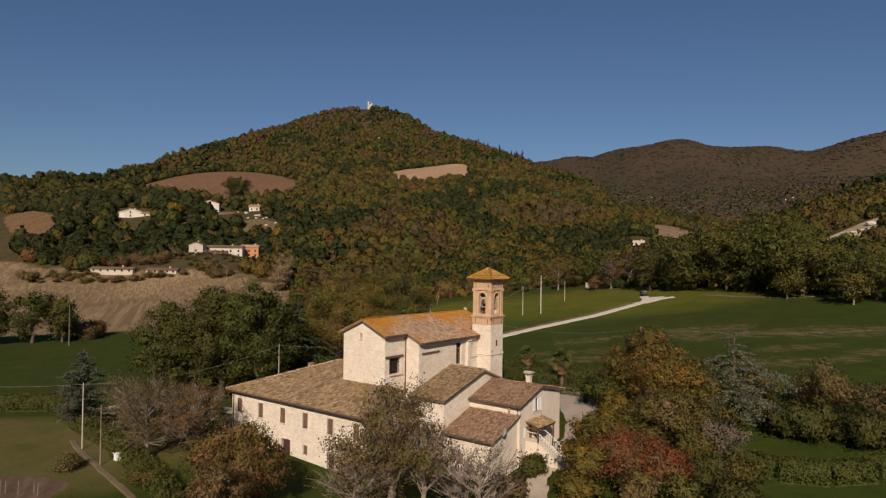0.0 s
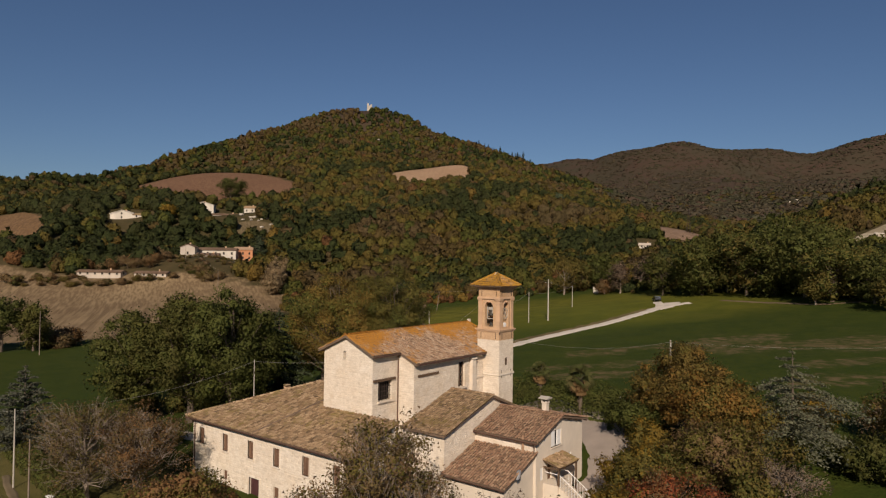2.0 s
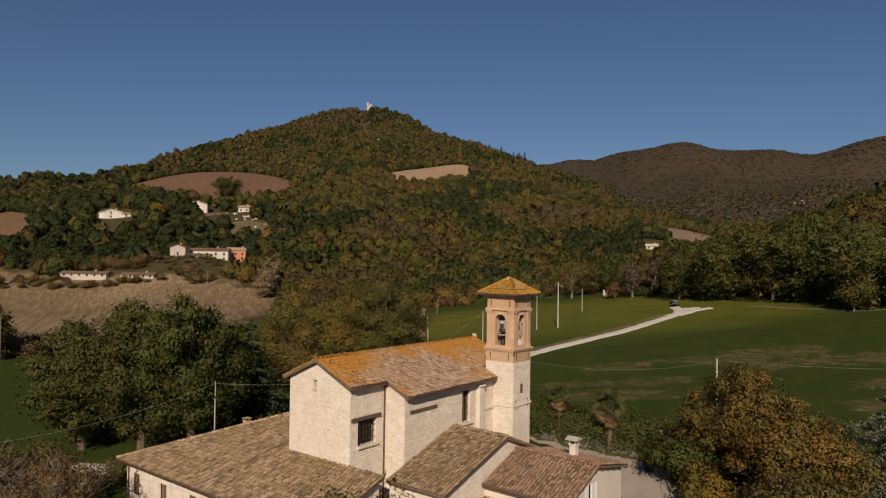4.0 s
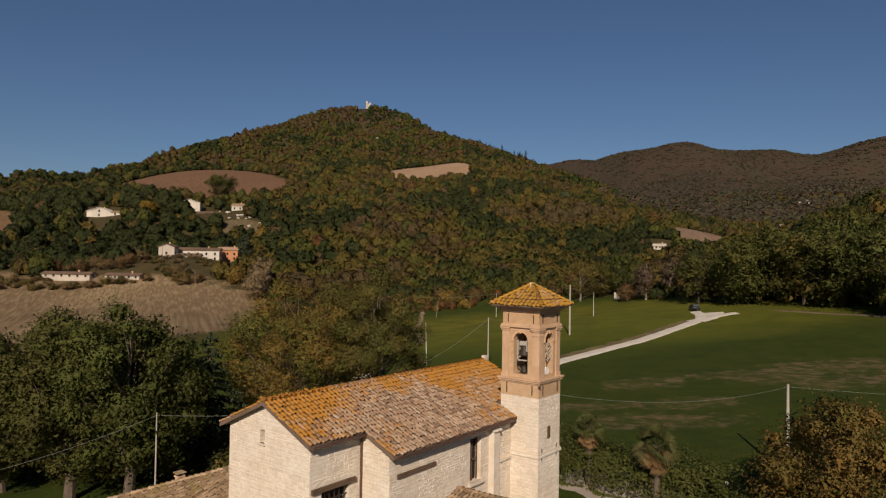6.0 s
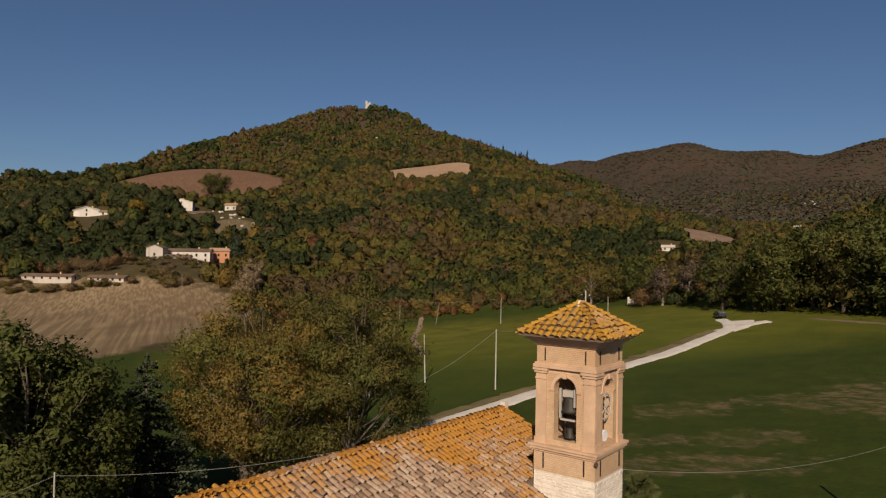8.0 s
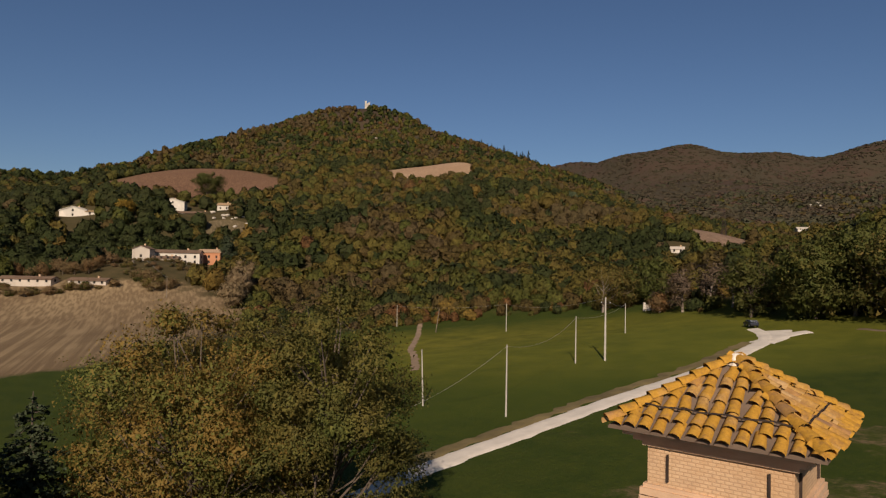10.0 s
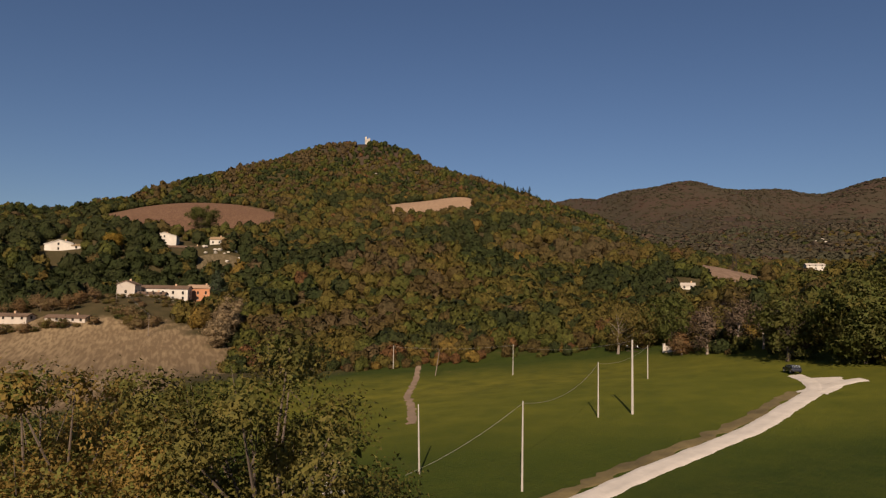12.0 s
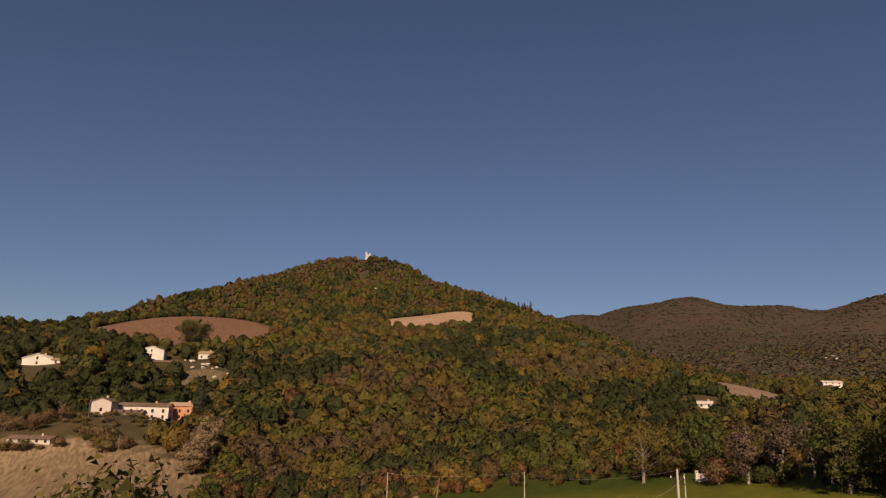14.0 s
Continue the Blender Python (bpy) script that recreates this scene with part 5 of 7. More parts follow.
for x in UPPER:
    w = part("window", Shape().box(x - 0.5, x + 0.5, WY + 0.3, WY + 0.38, 3.4, 5.3), DARK, wing, "window with closed brown louvred shutters")
    part("window_sill", Shape().box(x - 0.55, x + 0.55, WY - 0.1, WY + 0.25, 3.38, 3.5), ASHLAR, w)
    part("window_surround", Shape().box(x - 0.56, x - 0.43, WY - 0.03, WY + 0.1, 3.5, 5.2).box(x + 0.43, x + 0.56, WY - 0.03, WY + 0.1, 3.5, 5.2).box(x - 0.56, x + 0.56, WY - 0.03, WY + 0.1, 5.2, 5.36), ASHLAR, w)
    for sx in (-0.42, 0.02):
        sh = Shape().box(x + sx, x + sx + 0.05, WY + 0.12, WY + 0.17, 3.5, 5.2).box(x + sx + 0.35, x + sx + 0.4, WY + 0.12, WY + 0.17, 3.5, 5.2)
        for k in range(15):
            sh.hexa([(x + sx + 0.05, WY + 0.11, 3.53 + k * 0.11), (x + sx + 0.35, WY + 0.11, 3.53 + k * 0.11), (x + sx + 0.35, WY + 0.13, 3.53 + k * 0.11), (x + sx + 0.05, WY + 0.13, 3.53 + k * 0.11)],
                    [(x + sx + 0.05, WY + 0.15, 3.62 + k * 0.11), (x + sx + 0.35, WY + 0.15, 3.62 + k * 0.11), (x + sx + 0.35, WY + 0.17, 3.62 + k * 0.11), (x + sx + 0.05, WY + 0.17, 3.62 + k * 0.11)])
        part("shutter", sh, SHUTTER, w)
for x0, x1, z0, z1 in ops[6:]:
    low = z1 - z0 > 1.5
    d = part("door" if low else "window", Shape().box(x0 - 0.05, x1 + 0.05, WY + 0.3, WY + 0.38, z0, z1 + 0.05), DOOR if low else DARK, wing, "dark plum double door" if low else "small ground-floor window")
    if low:
        m = (x0 + x1) / 2
        pl = Shape()
        for k in range(8):
            a = x0 + (x1 - x0) * k / 8
            pl.box(a + 0.01, a + (x1 - x0) / 8 - 0.01, WY + 0.24, WY + 0.3, z0, z1)
        part("door_leaf", pl, DOOR, d)
        part("door_surround", Shape().box(x0 - 0.2, x0, WY - 0.04, WY + 0.1, z0, z1).box(x1, x1 + 0.2, WY - 0.04, WY + 0.1, z0, z1).box(x0 - 0.2, x1 + 0.2, WY - 0.04, WY + 0.1, z1, z1 + 0.22), ASHLAR, d)
    else:
        part("shutter", Shape().box(x0, x1, WY + 0.15, WY + 0.2, z0, z1), SHUTTER, d)
        part("window_sill", Shape().box(x0 - 0.1, x1 + 0.1, WY - 0.08, WY + 0.25, z0 - 0.12, z0), ASHLAR, d)
# hip roof: eaves all round, ridge at y = 60
EX0, EX1, EY0, EY1 = -72.95, -48.35, 50.2, 70.4
RY = 60.0
south = lambda y: EZ + WS * (y - EY0)
RTOP = south(RY)
roof = part("roof", Shape()
     .add([(EX0, EY0, EZ), (EX1, EY0, EZ), (EX1, 56.3, south(56.3)), (-58.2, 56.3, south(56.3)), (-58.2, RY, RTOP), (EX0 + RY - EY0, RY, RTOP),
           (EX0, EY0, EZ - 0.15), (EX1, EY0, EZ - 0.15), (EX1, 56.3, south(56.3) - 0.15), (-58.2, 56.3, south(56.3) - 0.15), (-58.2, RY, RTOP - 0.15), (EX0 + RY - EY0, RY, RTOP - 0.15)],
          [(0, 1, 2, 3, 4, 5), (11, 10, 9, 8, 7, 6), (0, 6, 7, 1), (1, 7, 8, 2), (2, 8, 9, 3), (3, 9, 10, 4), (4, 10, 11, 5), (5, 11, 6, 0)])
     .add([(EX0, EY1, EZ), (EX0, EY0, EZ), (EX0 + RY - EY0, RY, RTOP), (EX0, EY1, EZ - 0.15), (EX0, EY0, EZ - 0.15), (EX0 + RY - EY0, RY, RTOP - 0.15)], [(0, 1, 2), (5, 4, 3), (0, 3, 4, 1), (1, 4, 5, 2), (2, 5, 3, 0)])
     .add([(-60.3, EY1, EZ), (EX0, EY1, EZ), (EX0 + RY - EY0, RY, RTOP), (-60.3, RY, RTOP), (-60.3, EY1, EZ - 0.15), (EX0, EY1, EZ - 0.15), (EX0 + RY - EY0, RY, RTOP - 0.15), (-60.3, RY, RTOP - 0.15)],
          [(0, 1, 2, 3), (7, 6, 5, 4), (0, 4, 5, 1), (1, 5, 6, 2), (2, 6, 7, 3), (3, 7, 4, 0)]), MORTAR, wing, "weathered brown barrel tile hip roof")
ws = math.hypot(1, WS)
tile_slope(roof, TILE, (EX0, EY0, EZ), (1, 0, 0), (0, 1, WS), EX1 - EX0, 9.8 * ws,
           lambda a, b: b / ws < a + 0.1 and (b / ws < 6.0 or EX0 + a < -58.4) and b / ws < 9.8, pitch=0.3, course=0.4, r=0.135, as_parts=lambda c: c.y < 51.6 and c.x > -68, seed=41)
tile_slope(roof, TILE, (EX0, EY1, EZ), (0, -1, 0), (1, 0, WS), EY1 - EY0, 9.8 * ws, lambda a, b: b / ws < min(a, EY1 - EY0 - a) + 0.1, seed=42)
tile_slope(roof, TILE, (-60.4, EY1, EZ), (-1, 0, 0), (0, -1, WS), -60.4 - EX0, 10.2 * ws, lambda a, b: b / ws < (-60.4 - EX0 - a) + 0.1, seed=43)
cap_row(roof, TILE, (EX0, EY0, EZ + 0.06), (EX0 + RY - EY0, RY, RTOP + 0.08), 0.16)
cap_row(roof, TILE, (EX0 + RY - EY0, RY, RTOP + 0.08), (-58.4, RY, RTOP + 0.08), 0.16)
part("roof_seam", Shape().tube([(-61.6, 50.2, EZ + 0.12), (-60.2, 54.0, south(54.0) + 0.14), (-58.9, 57.9, south(57.9) + 0.14)], [0.09, 0.09, 0.09], 6), MORTAR, wing, "dark raised seam up the tiled slope")
cap_row(roof, TILE, (EX1, EY0, EZ + 0.08), (EX1, 56.2, south(56.2) + 0.08), 0.14)
part("gutter", Shape().tube([(EX0, EY0 - 0.06, EZ - 0.08), (EX1, EY0 - 0.06, EZ - 0.12)], [0.08, 0.08], 6), GUTTER, wing)
for x in (-72.0, -49.3):
    part("downpipe", Shape().tube([(x, EY0 - 0.05, EZ - 0.1), (x, WY - 0.1, EZ - 0.6), (x, WY - 0.1, -0.8)], [0.055] * 3, 6), GUTTER, wing)
rafters = Shape()
for k in range(44):
    x = EX0 + 0.6 + k * 0.55
    rafters.box(x, x + 0.1, EY0 + 0.05, WY + 0.02, EZ - 0.26, EZ - 0.15)
part("rafter_ends", rafters, TIMBER, wing)
ch = part("chimney", Shape().box(-66.2, -65.8, 57.7, 58.1, 8.0, 9.05).box(-66.25, -65.75, 57.65, 58.15, 8.95, 9.05), BRICK_TRIM, wing, "short brick chimney on the hip")
part("chimney_cap", Shape().box(-66.3, -65.7, 57.6, 58.2, 9.2, 9.26).box(-66.2, -66.1, 57.7, 57.8, 9.05, 9.2).box(-65.9, -65.8, 58.0, 58.1, 9.05, 9.2).box(-66.2, -66.1, 58.0, 58.1, 9.05, 9.2), TILE, ch)

# ---- the transept block ----
block = thing("transept_block", "low limestone block with a brown tiled saddle roof against the church", "outbuilding", (-47, 65, 0))
w_block = part("wall", Shape().panel("y", 58.3, 71.9, -1.5, 7.2, -45.4, -44.8).prism([(58.3, 7.2), (71.9, 7.2), (71.9, 7.3), (65.7, 9.7), (58.3, 7.45)], "x", -45.4, -44.8), STONE, block, "gable wall of pale limestone")
stone_face(w_block, ASHLAR, "y", -44.8, 1, 58.3, 68.0, 4.0, 9.6, (), lambda y: min(7.4 + (y - 58.3) * 0.305, 9.7 - (y - 65.7) * 0.38) - 0.1, 208)
part("wall", Shape().panel("x", -49.7, -45.4, -1.5, 7.3, 58.3, 58.9), STONE, block)
part("wall", Shape().panel("x", -47.6, -45.4, -1.5, 7.2, 71.3, 71.9), STONE, block)
bs, bn = 0.31, 0.39
roof = part("roof", Shape().prism([(57.85, 7.33), (65.7, 9.75), (72.3, 7.2), (72.3, 7.05), (65.7, 9.58), (57.85, 7.18)], "x", -49.68, -44.45), MORTAR, block, "brown barrel tile saddle roof")
tile_slope(roof, TILE, (-49.68, 57.85, 7.34), (1, 0, 0), (0, 1, bs), 5.23, 7.85 * math.hypot(1, bs), seed=51)
tile_slope(roof, TILE, (-44.45, 72.3, 7.2), (-1, 0, 0), (0, -1, 0.386), 5.23, 6.6 * math.hypot(1, 0.386), lambda a, b: not in_tower(-44.45 - a, 72.3 - b / 1.07), seed=52)
cap_row(roof, TILE, (-44.4, 65.7, 9.8), (-49.6, 65.7, 9.8))
cap_row(roof, TILE, (-44.42, 57.9, 7.45), (-44.42, 65.6, 9.82), 0.12)

# ---- the farmhouse ----
house = thing("farmhouse", "beige plastered farmhouse with two stepped tiled roofs and outside stair", "house", (-41, 66, 0))
HX = -38.2
ops = [(65.95, 67.9, 5.75, 7.25), (65.3, 66.2, 2.9, 4.6), (69.3, 70.0, 3.6, 4.6)]
part("wall", Shape().panel("y", 63.2, 64.6, -1.5, 6.9, HX - 0.5, HX, [(64.0, 64.45, 3.2, 4.35)]).prism([(63.2, 6.9), (64.6, 6.9), (64.6, 7.36)], "x", HX - 0.5, HX)
     .panel("y", 64.6, 72.3, -1.5, 7.3, HX - 0.5, HX, ops).prism([(64.6, 7.3), (72.2, 7.3), (67.4, 8.33)], "x", HX - 0.5, HX), PLASTER, house, "plastered east gable wall")
part("wall", Shape().panel("x", -44.8, HX - 0.5, -1.5, 6.95, 63.2, 63.7), STONE, house, "stone upper wall between the roofs")
part("wall", Shape().panel("x", -44.8, HX - 0.5, -1.5, 7.4, 71.8, 72.3), PLASTER, house)
part("wall", Shape().panel("y", 58.3, 63.2, -1.5, 3.95, HX - 0.75, HX - 0.25).prism([(58.3, 3.95), (63.2, 3.95), (63.2, 5.6), (58.3, 4.02)], "x", HX - 0.75, HX - 0.25), PLASTER, house)
part("wall", Shape().panel("x", -44.8, HX - 0.75, -1.5, 3.98, 58.3, 58.8, [(-43.0, -42.2, 0.9, 2.1)]), PLASTER, house)
roof = part("roof", Shape().prism([(62.75, 6.9), (67.4, 8.5), (72.75, 7.38), (72.75, 7.22), (67.4, 8.34), (62.75, 6.74)], "x", -44.75, -37.8), MORTAR, house, "reddish brown barrel tile roof")
tile_slope(roof, TILE_RED, (-44.75, 62.75, 6.92), (1, 0, 0), (0, 1, 0.344), 6.95, 4.65 * math.hypot(1, 0.344), seed=61)
tile_slope(roof, TILE_RED, (-37.8, 72.75, 7.4), (-1, 0, 0), (0, -1, 0.209), 6.95, 5.35 * math.hypot(1, 0.209), seed=62)
cap_row(roof, TILE_RED, (-37.75, 67.4, 8.55), (-44.7, 67.4, 8.55))
cap_row(roof, TILE_RED, (-37.78, 62.8, 7.0), (-37.78, 67.3, 8.57), 0.12)
cap_row(roof, TILE_RED, (-37.78, 72.7, 7.47), (-37.78, 67.5, 8.57), 0.12)
roof = part("roof", Shape().hexa([(-44.8, 57.85, 3.82), (-38.1, 57.85, 3.82), (-38.1, 63.25, 5.72), (-44.8, 63.25, 5.72)], [(-44.8, 57.85, 3.98), (-38.1, 57.85, 3.98), (-38.1, 63.25, 5.88), (-44.8, 63.25, 5.88)]), MORTAR, house, "lean-to barrel tile roof")
tile_slope(roof, TILE_RED, (-44.8, 57.85, 3.99), (1, 0, 0), (0, 1, 0.352), 6.7, 5.35 * math.hypot(1, 0.352), seed=63)
cap_row(roof, TILE_RED, (-38.1, 57.9, 4.08), (-38.1, 63.2, 5.96), 0.12)
part("gutter", Shape().tube([(-44.7, 62.68, 6.82), (-37.8, 62.68, 6.78)], [0.07, 0.07], 6), GUTTER, house)
part("gutter", Shape().tube([(-44.7, 57.8, 3.88), (-38.1, 57.8, 3.85)], [0.07, 0.07], 6), GUTTER, house)
part("downpipe", Shape().tube([(-38.35, 62.7, 6.78), (-38.3, 63.0, 6.4), (-38.3, 63.0, 5.9)], [0.05] * 3, 6), GUTTER, house)
rafters = Shape()
for k in range(10):
    y = 63.0 + k * 1.05
    rz = (6.9 + (y - 62.75) * 0.344 if y < 67.4 else 8.5 - (y - 67.4) * 0.209) - 0.28
    rafters.box(HX, -37.82, y, y + 0.12, rz, rz + 0.12)
part("rafter_ends", rafters, TIMBER, house)
w = part("window", Shape().box(HX - 0.35, HX - 0.28, 65.85, 68.0, 5.7, 7.35), DARK, house, "window with white shutters ajar")
for a, b in ((65.98, 66.72), (67.12, 67.88)):
    part("shutter", Shape().box(HX - 0.12, HX - 0.06, a, b, 5.78, 7.28).box(HX - 0.06, HX - 0.04, a + 0.06, b - 0.06, 5.86, 6.45).box(HX - 0.06, HX - 0.04, a + 0.06, b - 0.06, 6.55, 7.2), WHITE_PAINT, w)
part("window_sill", Shape().box(HX - 0.2, HX + 0.1, 65.85, 68.0, 5.65, 5.75), ASHLAR, w)
w = part("window", Shape().box(HX - 0.35, HX - 0.28, 63.9, 64.55, 3.1, 4.45), DARK, house, "narrow white-shuttered window")
part("shutter", Shape().box(HX - 0.1, HX - 0.04, 64.0, 64.45, 3.22, 4.33), WHITE_PAINT, w)
w = part("window", Shape().box(HX - 0.35, HX - 0.28, 69.2, 70.1, 3.5, 4.7), DARK, house, "small window beside the stair")
part("window_frame", Shape().box(HX - 0.12, HX - 0.06, 69.3, 69.38, 3.6, 4.6).box(HX - 0.12, HX - 0.06, 69.92, 70.0, 3.6, 4.6).box(HX - 0.12, HX - 0.06, 69.38, 69.92, 4.5, 4.6), WHITE_PAINT, w)
part("door", Shape().box(HX - 0.3, HX - 0.22, 65.3, 66.2, 2.9, 4.6).box(HX - 0.22, HX - 0.2, 65.4, 65.72, 3.0, 4.5).box(HX - 0.22, HX - 0.2, 65.78, 66.1, 3.0, 4.5), SHUTTER, house, "brown panelled door at the stair head")
part("shutter", Shape().box(-43.0, -42.2, 58.45, 58.5, 0.9, 2.1), SHUTTER, house)
ch = part("chimney", Shape().box(-41.36, -40.84, 69.74, 70.26, 7.3, 9.0).box(-41.42, -40.78, 69.68, 70.32, 8.88, 9.0), PLASTER, house, "plastered chimney with a slab cap")
part("chimney_cap", Shape().box(-41.4, -41.25, 69.7, 69.85, 9.0, 9.3).box(-40.95, -40.8, 70.15, 70.3, 9.0, 9.3).box(-41.4, -41.25, 70.15, 70.3, 9.0, 9.3).box(-40.95, -40.8, 69.7, 69.85, 9.0, 9.3)
     .prism([(69.45, 9.3), (70.55, 9.3), (70.55, 9.36), (70.0, 9.55), (69.45, 9.36)], "x", -41.6, -40.6), CONCRETE, ch)
ch = part("flue", Shape().tube([(-39.4, 62.9, 5.6), (-39.4, 62.9, 7.35)], [0.12, 0.12], 10).lathe((-39.4, 62.9, 7.35), [(0.12, 0), (0.2, 0.05), (0.16, 0.16), (0.05, 0.26)], 10), TILE_RED, house, "terracotta flue pipe")
# outside stair straight out from the door, with a porch roof over its head
part("landing", Shape().box(HX, -36.7, 64.5, 66.7, -1.0, 2.9), PLASTER, house, "plastered landing of the outside stair")
for k in range(14):
    part("step", Shape().box(-36.7 + k * 0.26, -36.44 + k * 0.26, 64.7, 66.5, -1.0, 2.72 - k * 0.178), PLASTER, house)
for y in (64.78, 66.42):
    rail = Shape().tube([(HX + 0.05, y, 3.85), (-36.7, y, 3.85), (-33.1, y, 1.38)], [0.035] * 3, 6)
    for k in range(13):
        rail.tube([(-36.6 + k * 0.28, y, 2.75 - k * 0.192), (-36.6 + k * 0.28, y, 3.8 - k * 0.192)], [0.022, 0.022], 5)
    part("railing", rail, WHITE_PAINT, house, "white metal stair railing")
mat = Shape().box(-33.0, -31.4, 64.4, 66.6, ground_z(-32.2, 65.5) + 0.02, ground_z(-32.2, 65.5) + 0.2).object("doorstep", TILE_RED, house)
porch = part("porch_roof", Shape().hexa([(HX, 64.4, 4.95), (-36.5, 64.4, 4.45), (-36.5, 68.2, 4.45), (HX, 68.2, 4.95)], [(HX, 64.4, 5.05), (-36.5, 64.4, 4.55), (-36.5, 68.2, 4.55), (HX, 68.2, 5.05)]), TIMBER, house, "tiled porch roof over the stair head")
tile_slope(porch, TILE, (-36.5, 64.4, 4.56), (0, 1, 0), (-1, 0, 0.294), 3.8, 1.75, seed=64)
for y in (64.6, 68.0):
    part("post", Shape().box(-36.75, -36.6, y - 0.07, y + 0.07, 0.0 if y > 66 else 2.9, 4.5), TIMBER, house)
part("porch_beam", Shape().box(-36.76, -36.6, 64.4, 68.2, 4.3, 4.46).box(HX, -36.6, 64.5, 64.62, 4.3, 4.44).box(HX, -36.6, 67.98, 68.1, 4.3, 4.44), TIMBER, house)
dish = thing("satellite_dish", "grey satellite dish on the farmhouse wall", "dish", (-38.2, 60.0, 4.7))
ds = Shape().lathe((0, 0, 0), [(0.02, 0.0), (0.25, 0.05), (0.45, 0.16), (0.46, 0.17), (0.24, 0.03), (0.02, -0.02)], 18)
dm = pose(-37.9, 59.9, 4.75, 65, 0, 150 - 180)
ds.v = [tuple(dm @ Vector(v)) for v in ds.v]
part("reflector", ds, plain("grey_dish", (0.35, 0.36, 0.38), 0.5), dish, "", True)
part("arm", Shape().tube([(-38.5, 60.05, 4.5), (-38.0, 60.0, 4.6), (-37.75, 59.55, 4.75)], [0.025] * 3, 5), IRON, dish)


# ---- near trees ----
def unit(v):
    return v / np.maximum(np.linalg.norm(v, axis=1), 1e-6)[:, None]


def leaf_quads(p, nrm, size, g):
    """Leaf clumps: one folded-looking quad at each place, facing roughly along nrm."""
    n = len(p)
    nrm = unit(nrm)
    ref = np.where(np.abs(nrm[:, 2:3]) > 0.9, [[1.0, 0, 0]], [[0, 0, 1.0]])
    u = unit(np.cross(nrm, ref))
    v = np.cross(nrm, u)
    a = g.uniform(0, 6.283, (n, 1))
    u, v = u * np.cos(a) + v * np.sin(a), v * np.cos(a) - u * np.sin(a)
    s = size * g.uniform(0.55, 1.4, (n, 1))
    w = g.uniform(0.45, 0.8, (n, 1))
    q = np.stack([p - u * s * 0.5, p - v * s * w * 0.5 + nrm * s * 0.12, p + u * s * 0.5, p + v * s * w * 0.5 + nrm * s * 0.12], 1)
    return q


def tree(name, label, x, y, h, r, leaf, n, size=0.3, bark=None, seed=1, lobes=26, clear=0.22, fill=0.55, twigs=60, category="tree", group="", second=None, share=0.3, z=None):
    """A broadleaf tree: tapered trunk, limbs to every bough, and boughs clothed in leaf clumps."""
    g = np.random.default_rng(seed)
    far = size >= 0.45
    n, size = (n, size * 1.1) if far else (int(n * 1.5), size * 1.15)
    base = thing(name, label, category, (x, y, ground_z(x, y) - 0.1 if z is None else z), group)
    zc, hz = h * (clear + (1 - clear) * 0.5), h * (1 - clear) * 0.5
    d = unit(g.normal(size=(lobes, 3)) + np.array([0, 0, 0.25]))
    k = g.uniform(0.25, 0.92, (lobes, 1)) ** 0.7
    c = d * k * np.array([r, r, hz]) + np.array([0, 0, zc])
    lr = g.uniform(0.20, 0.42, lobes) * r * (1.1 - 0.3 * k[:, 0]) * (26 / lobes) ** 0.3
    # tufts over every bough, each a spray of leaves; dense crowns also have an inner mass of leaves
    tufts = n // 9
    pick = g.choice(lobes, tufts, p=lr ** 2 / (lr ** 2).sum())
    dd = unit(g.normal(size=(tufts, 3)) + np.array([0, 0, 0.15]))
    rad = lr[pick][:, None] * (g.random((tufts, 1)) ** (1 - fill) * 0.75 + 0.38)
    tp = c[pick] + dd * rad * np.array([1, 1, 0.8]) + g.normal(size=(tufts, 3)) * (lr[pick] * 0.15)[:, None]
    low = tp[:, 2] > h * clear * 0.6
    tp, dd, pick = tp[low], dd[low], pick[low]
    own = np.repeat(np.arange(len(tp)), 9)
    off = g.normal(size=(len(own), 3)) * np.array([1, 1, 0.75])
    sigma = size * g.uniform(0.75, 1.5, len(tp))[own][:, None]
    p, ld, pick = tp[own] + off * sigma, dd[own], pick[own]
    sizes = np.full((len(p), 1), size)
    if fill >= 0.5:
        m = len(p) // 7
        cp = g.integers(0, lobes, m)
        cd = unit(g.normal(size=(m, 3)))
        inner = c[cp] + cd * (lr[cp] * g.uniform(0.3, 0.75, m))[:, None]
        ok = inner[:, 2] > h * max(clear, 0.0) * 0.7
        p, ld, pick = np.concatenate([p, inner[ok]]), np.concatenate([ld, cd[ok]]), np.concatenate([pick, cp[ok]])
        off = np.concatenate([off, cd[ok]])
        sizes = np.concatenate([sizes, np.full((int(ok.sum()), 1), size * 2.0)])
    q = leaf_quads(p, ld * 0.7 + g.normal(size=p.shape) * 0.6 + np.array([0, 0, 0.25]), sizes, g)
    q = np.stack([q[:, 0], q[:, 1] * 1.2 - p * 0.2, q[:, 2] * 0.75 + q[:, 3] * 0.5 - p * 0.25], 1)      # single-faced leaf sprays
    mats = [leaf] + ([second] if second else [])
    ids = None
    if second:
        two = g.random(lobes) < share
        ids = (two[pick] ^ (g.random(len(pick)) < 0.15)).astype(int)
    soft = unit(ld * 0.45 + unit(p - np.array([0, 0, zc])) * 0.4 + off * 0.2 + g.normal(size=p.shape) * 0.2)
    me = quads_mesh("crown", q, ids, mats, soft)
    crown = new("crown", me)
    crown.parent = base
    wood = Shape()
    bark = bark or BARK
    tr = 0.024 * h
    limb = tr * min(1.0, (30 / lobes) ** 0.6)
    top = h * (clear + (1 - clear) * 0.55)
    bend = g.normal(size=(5, 2)) * r * 0.05
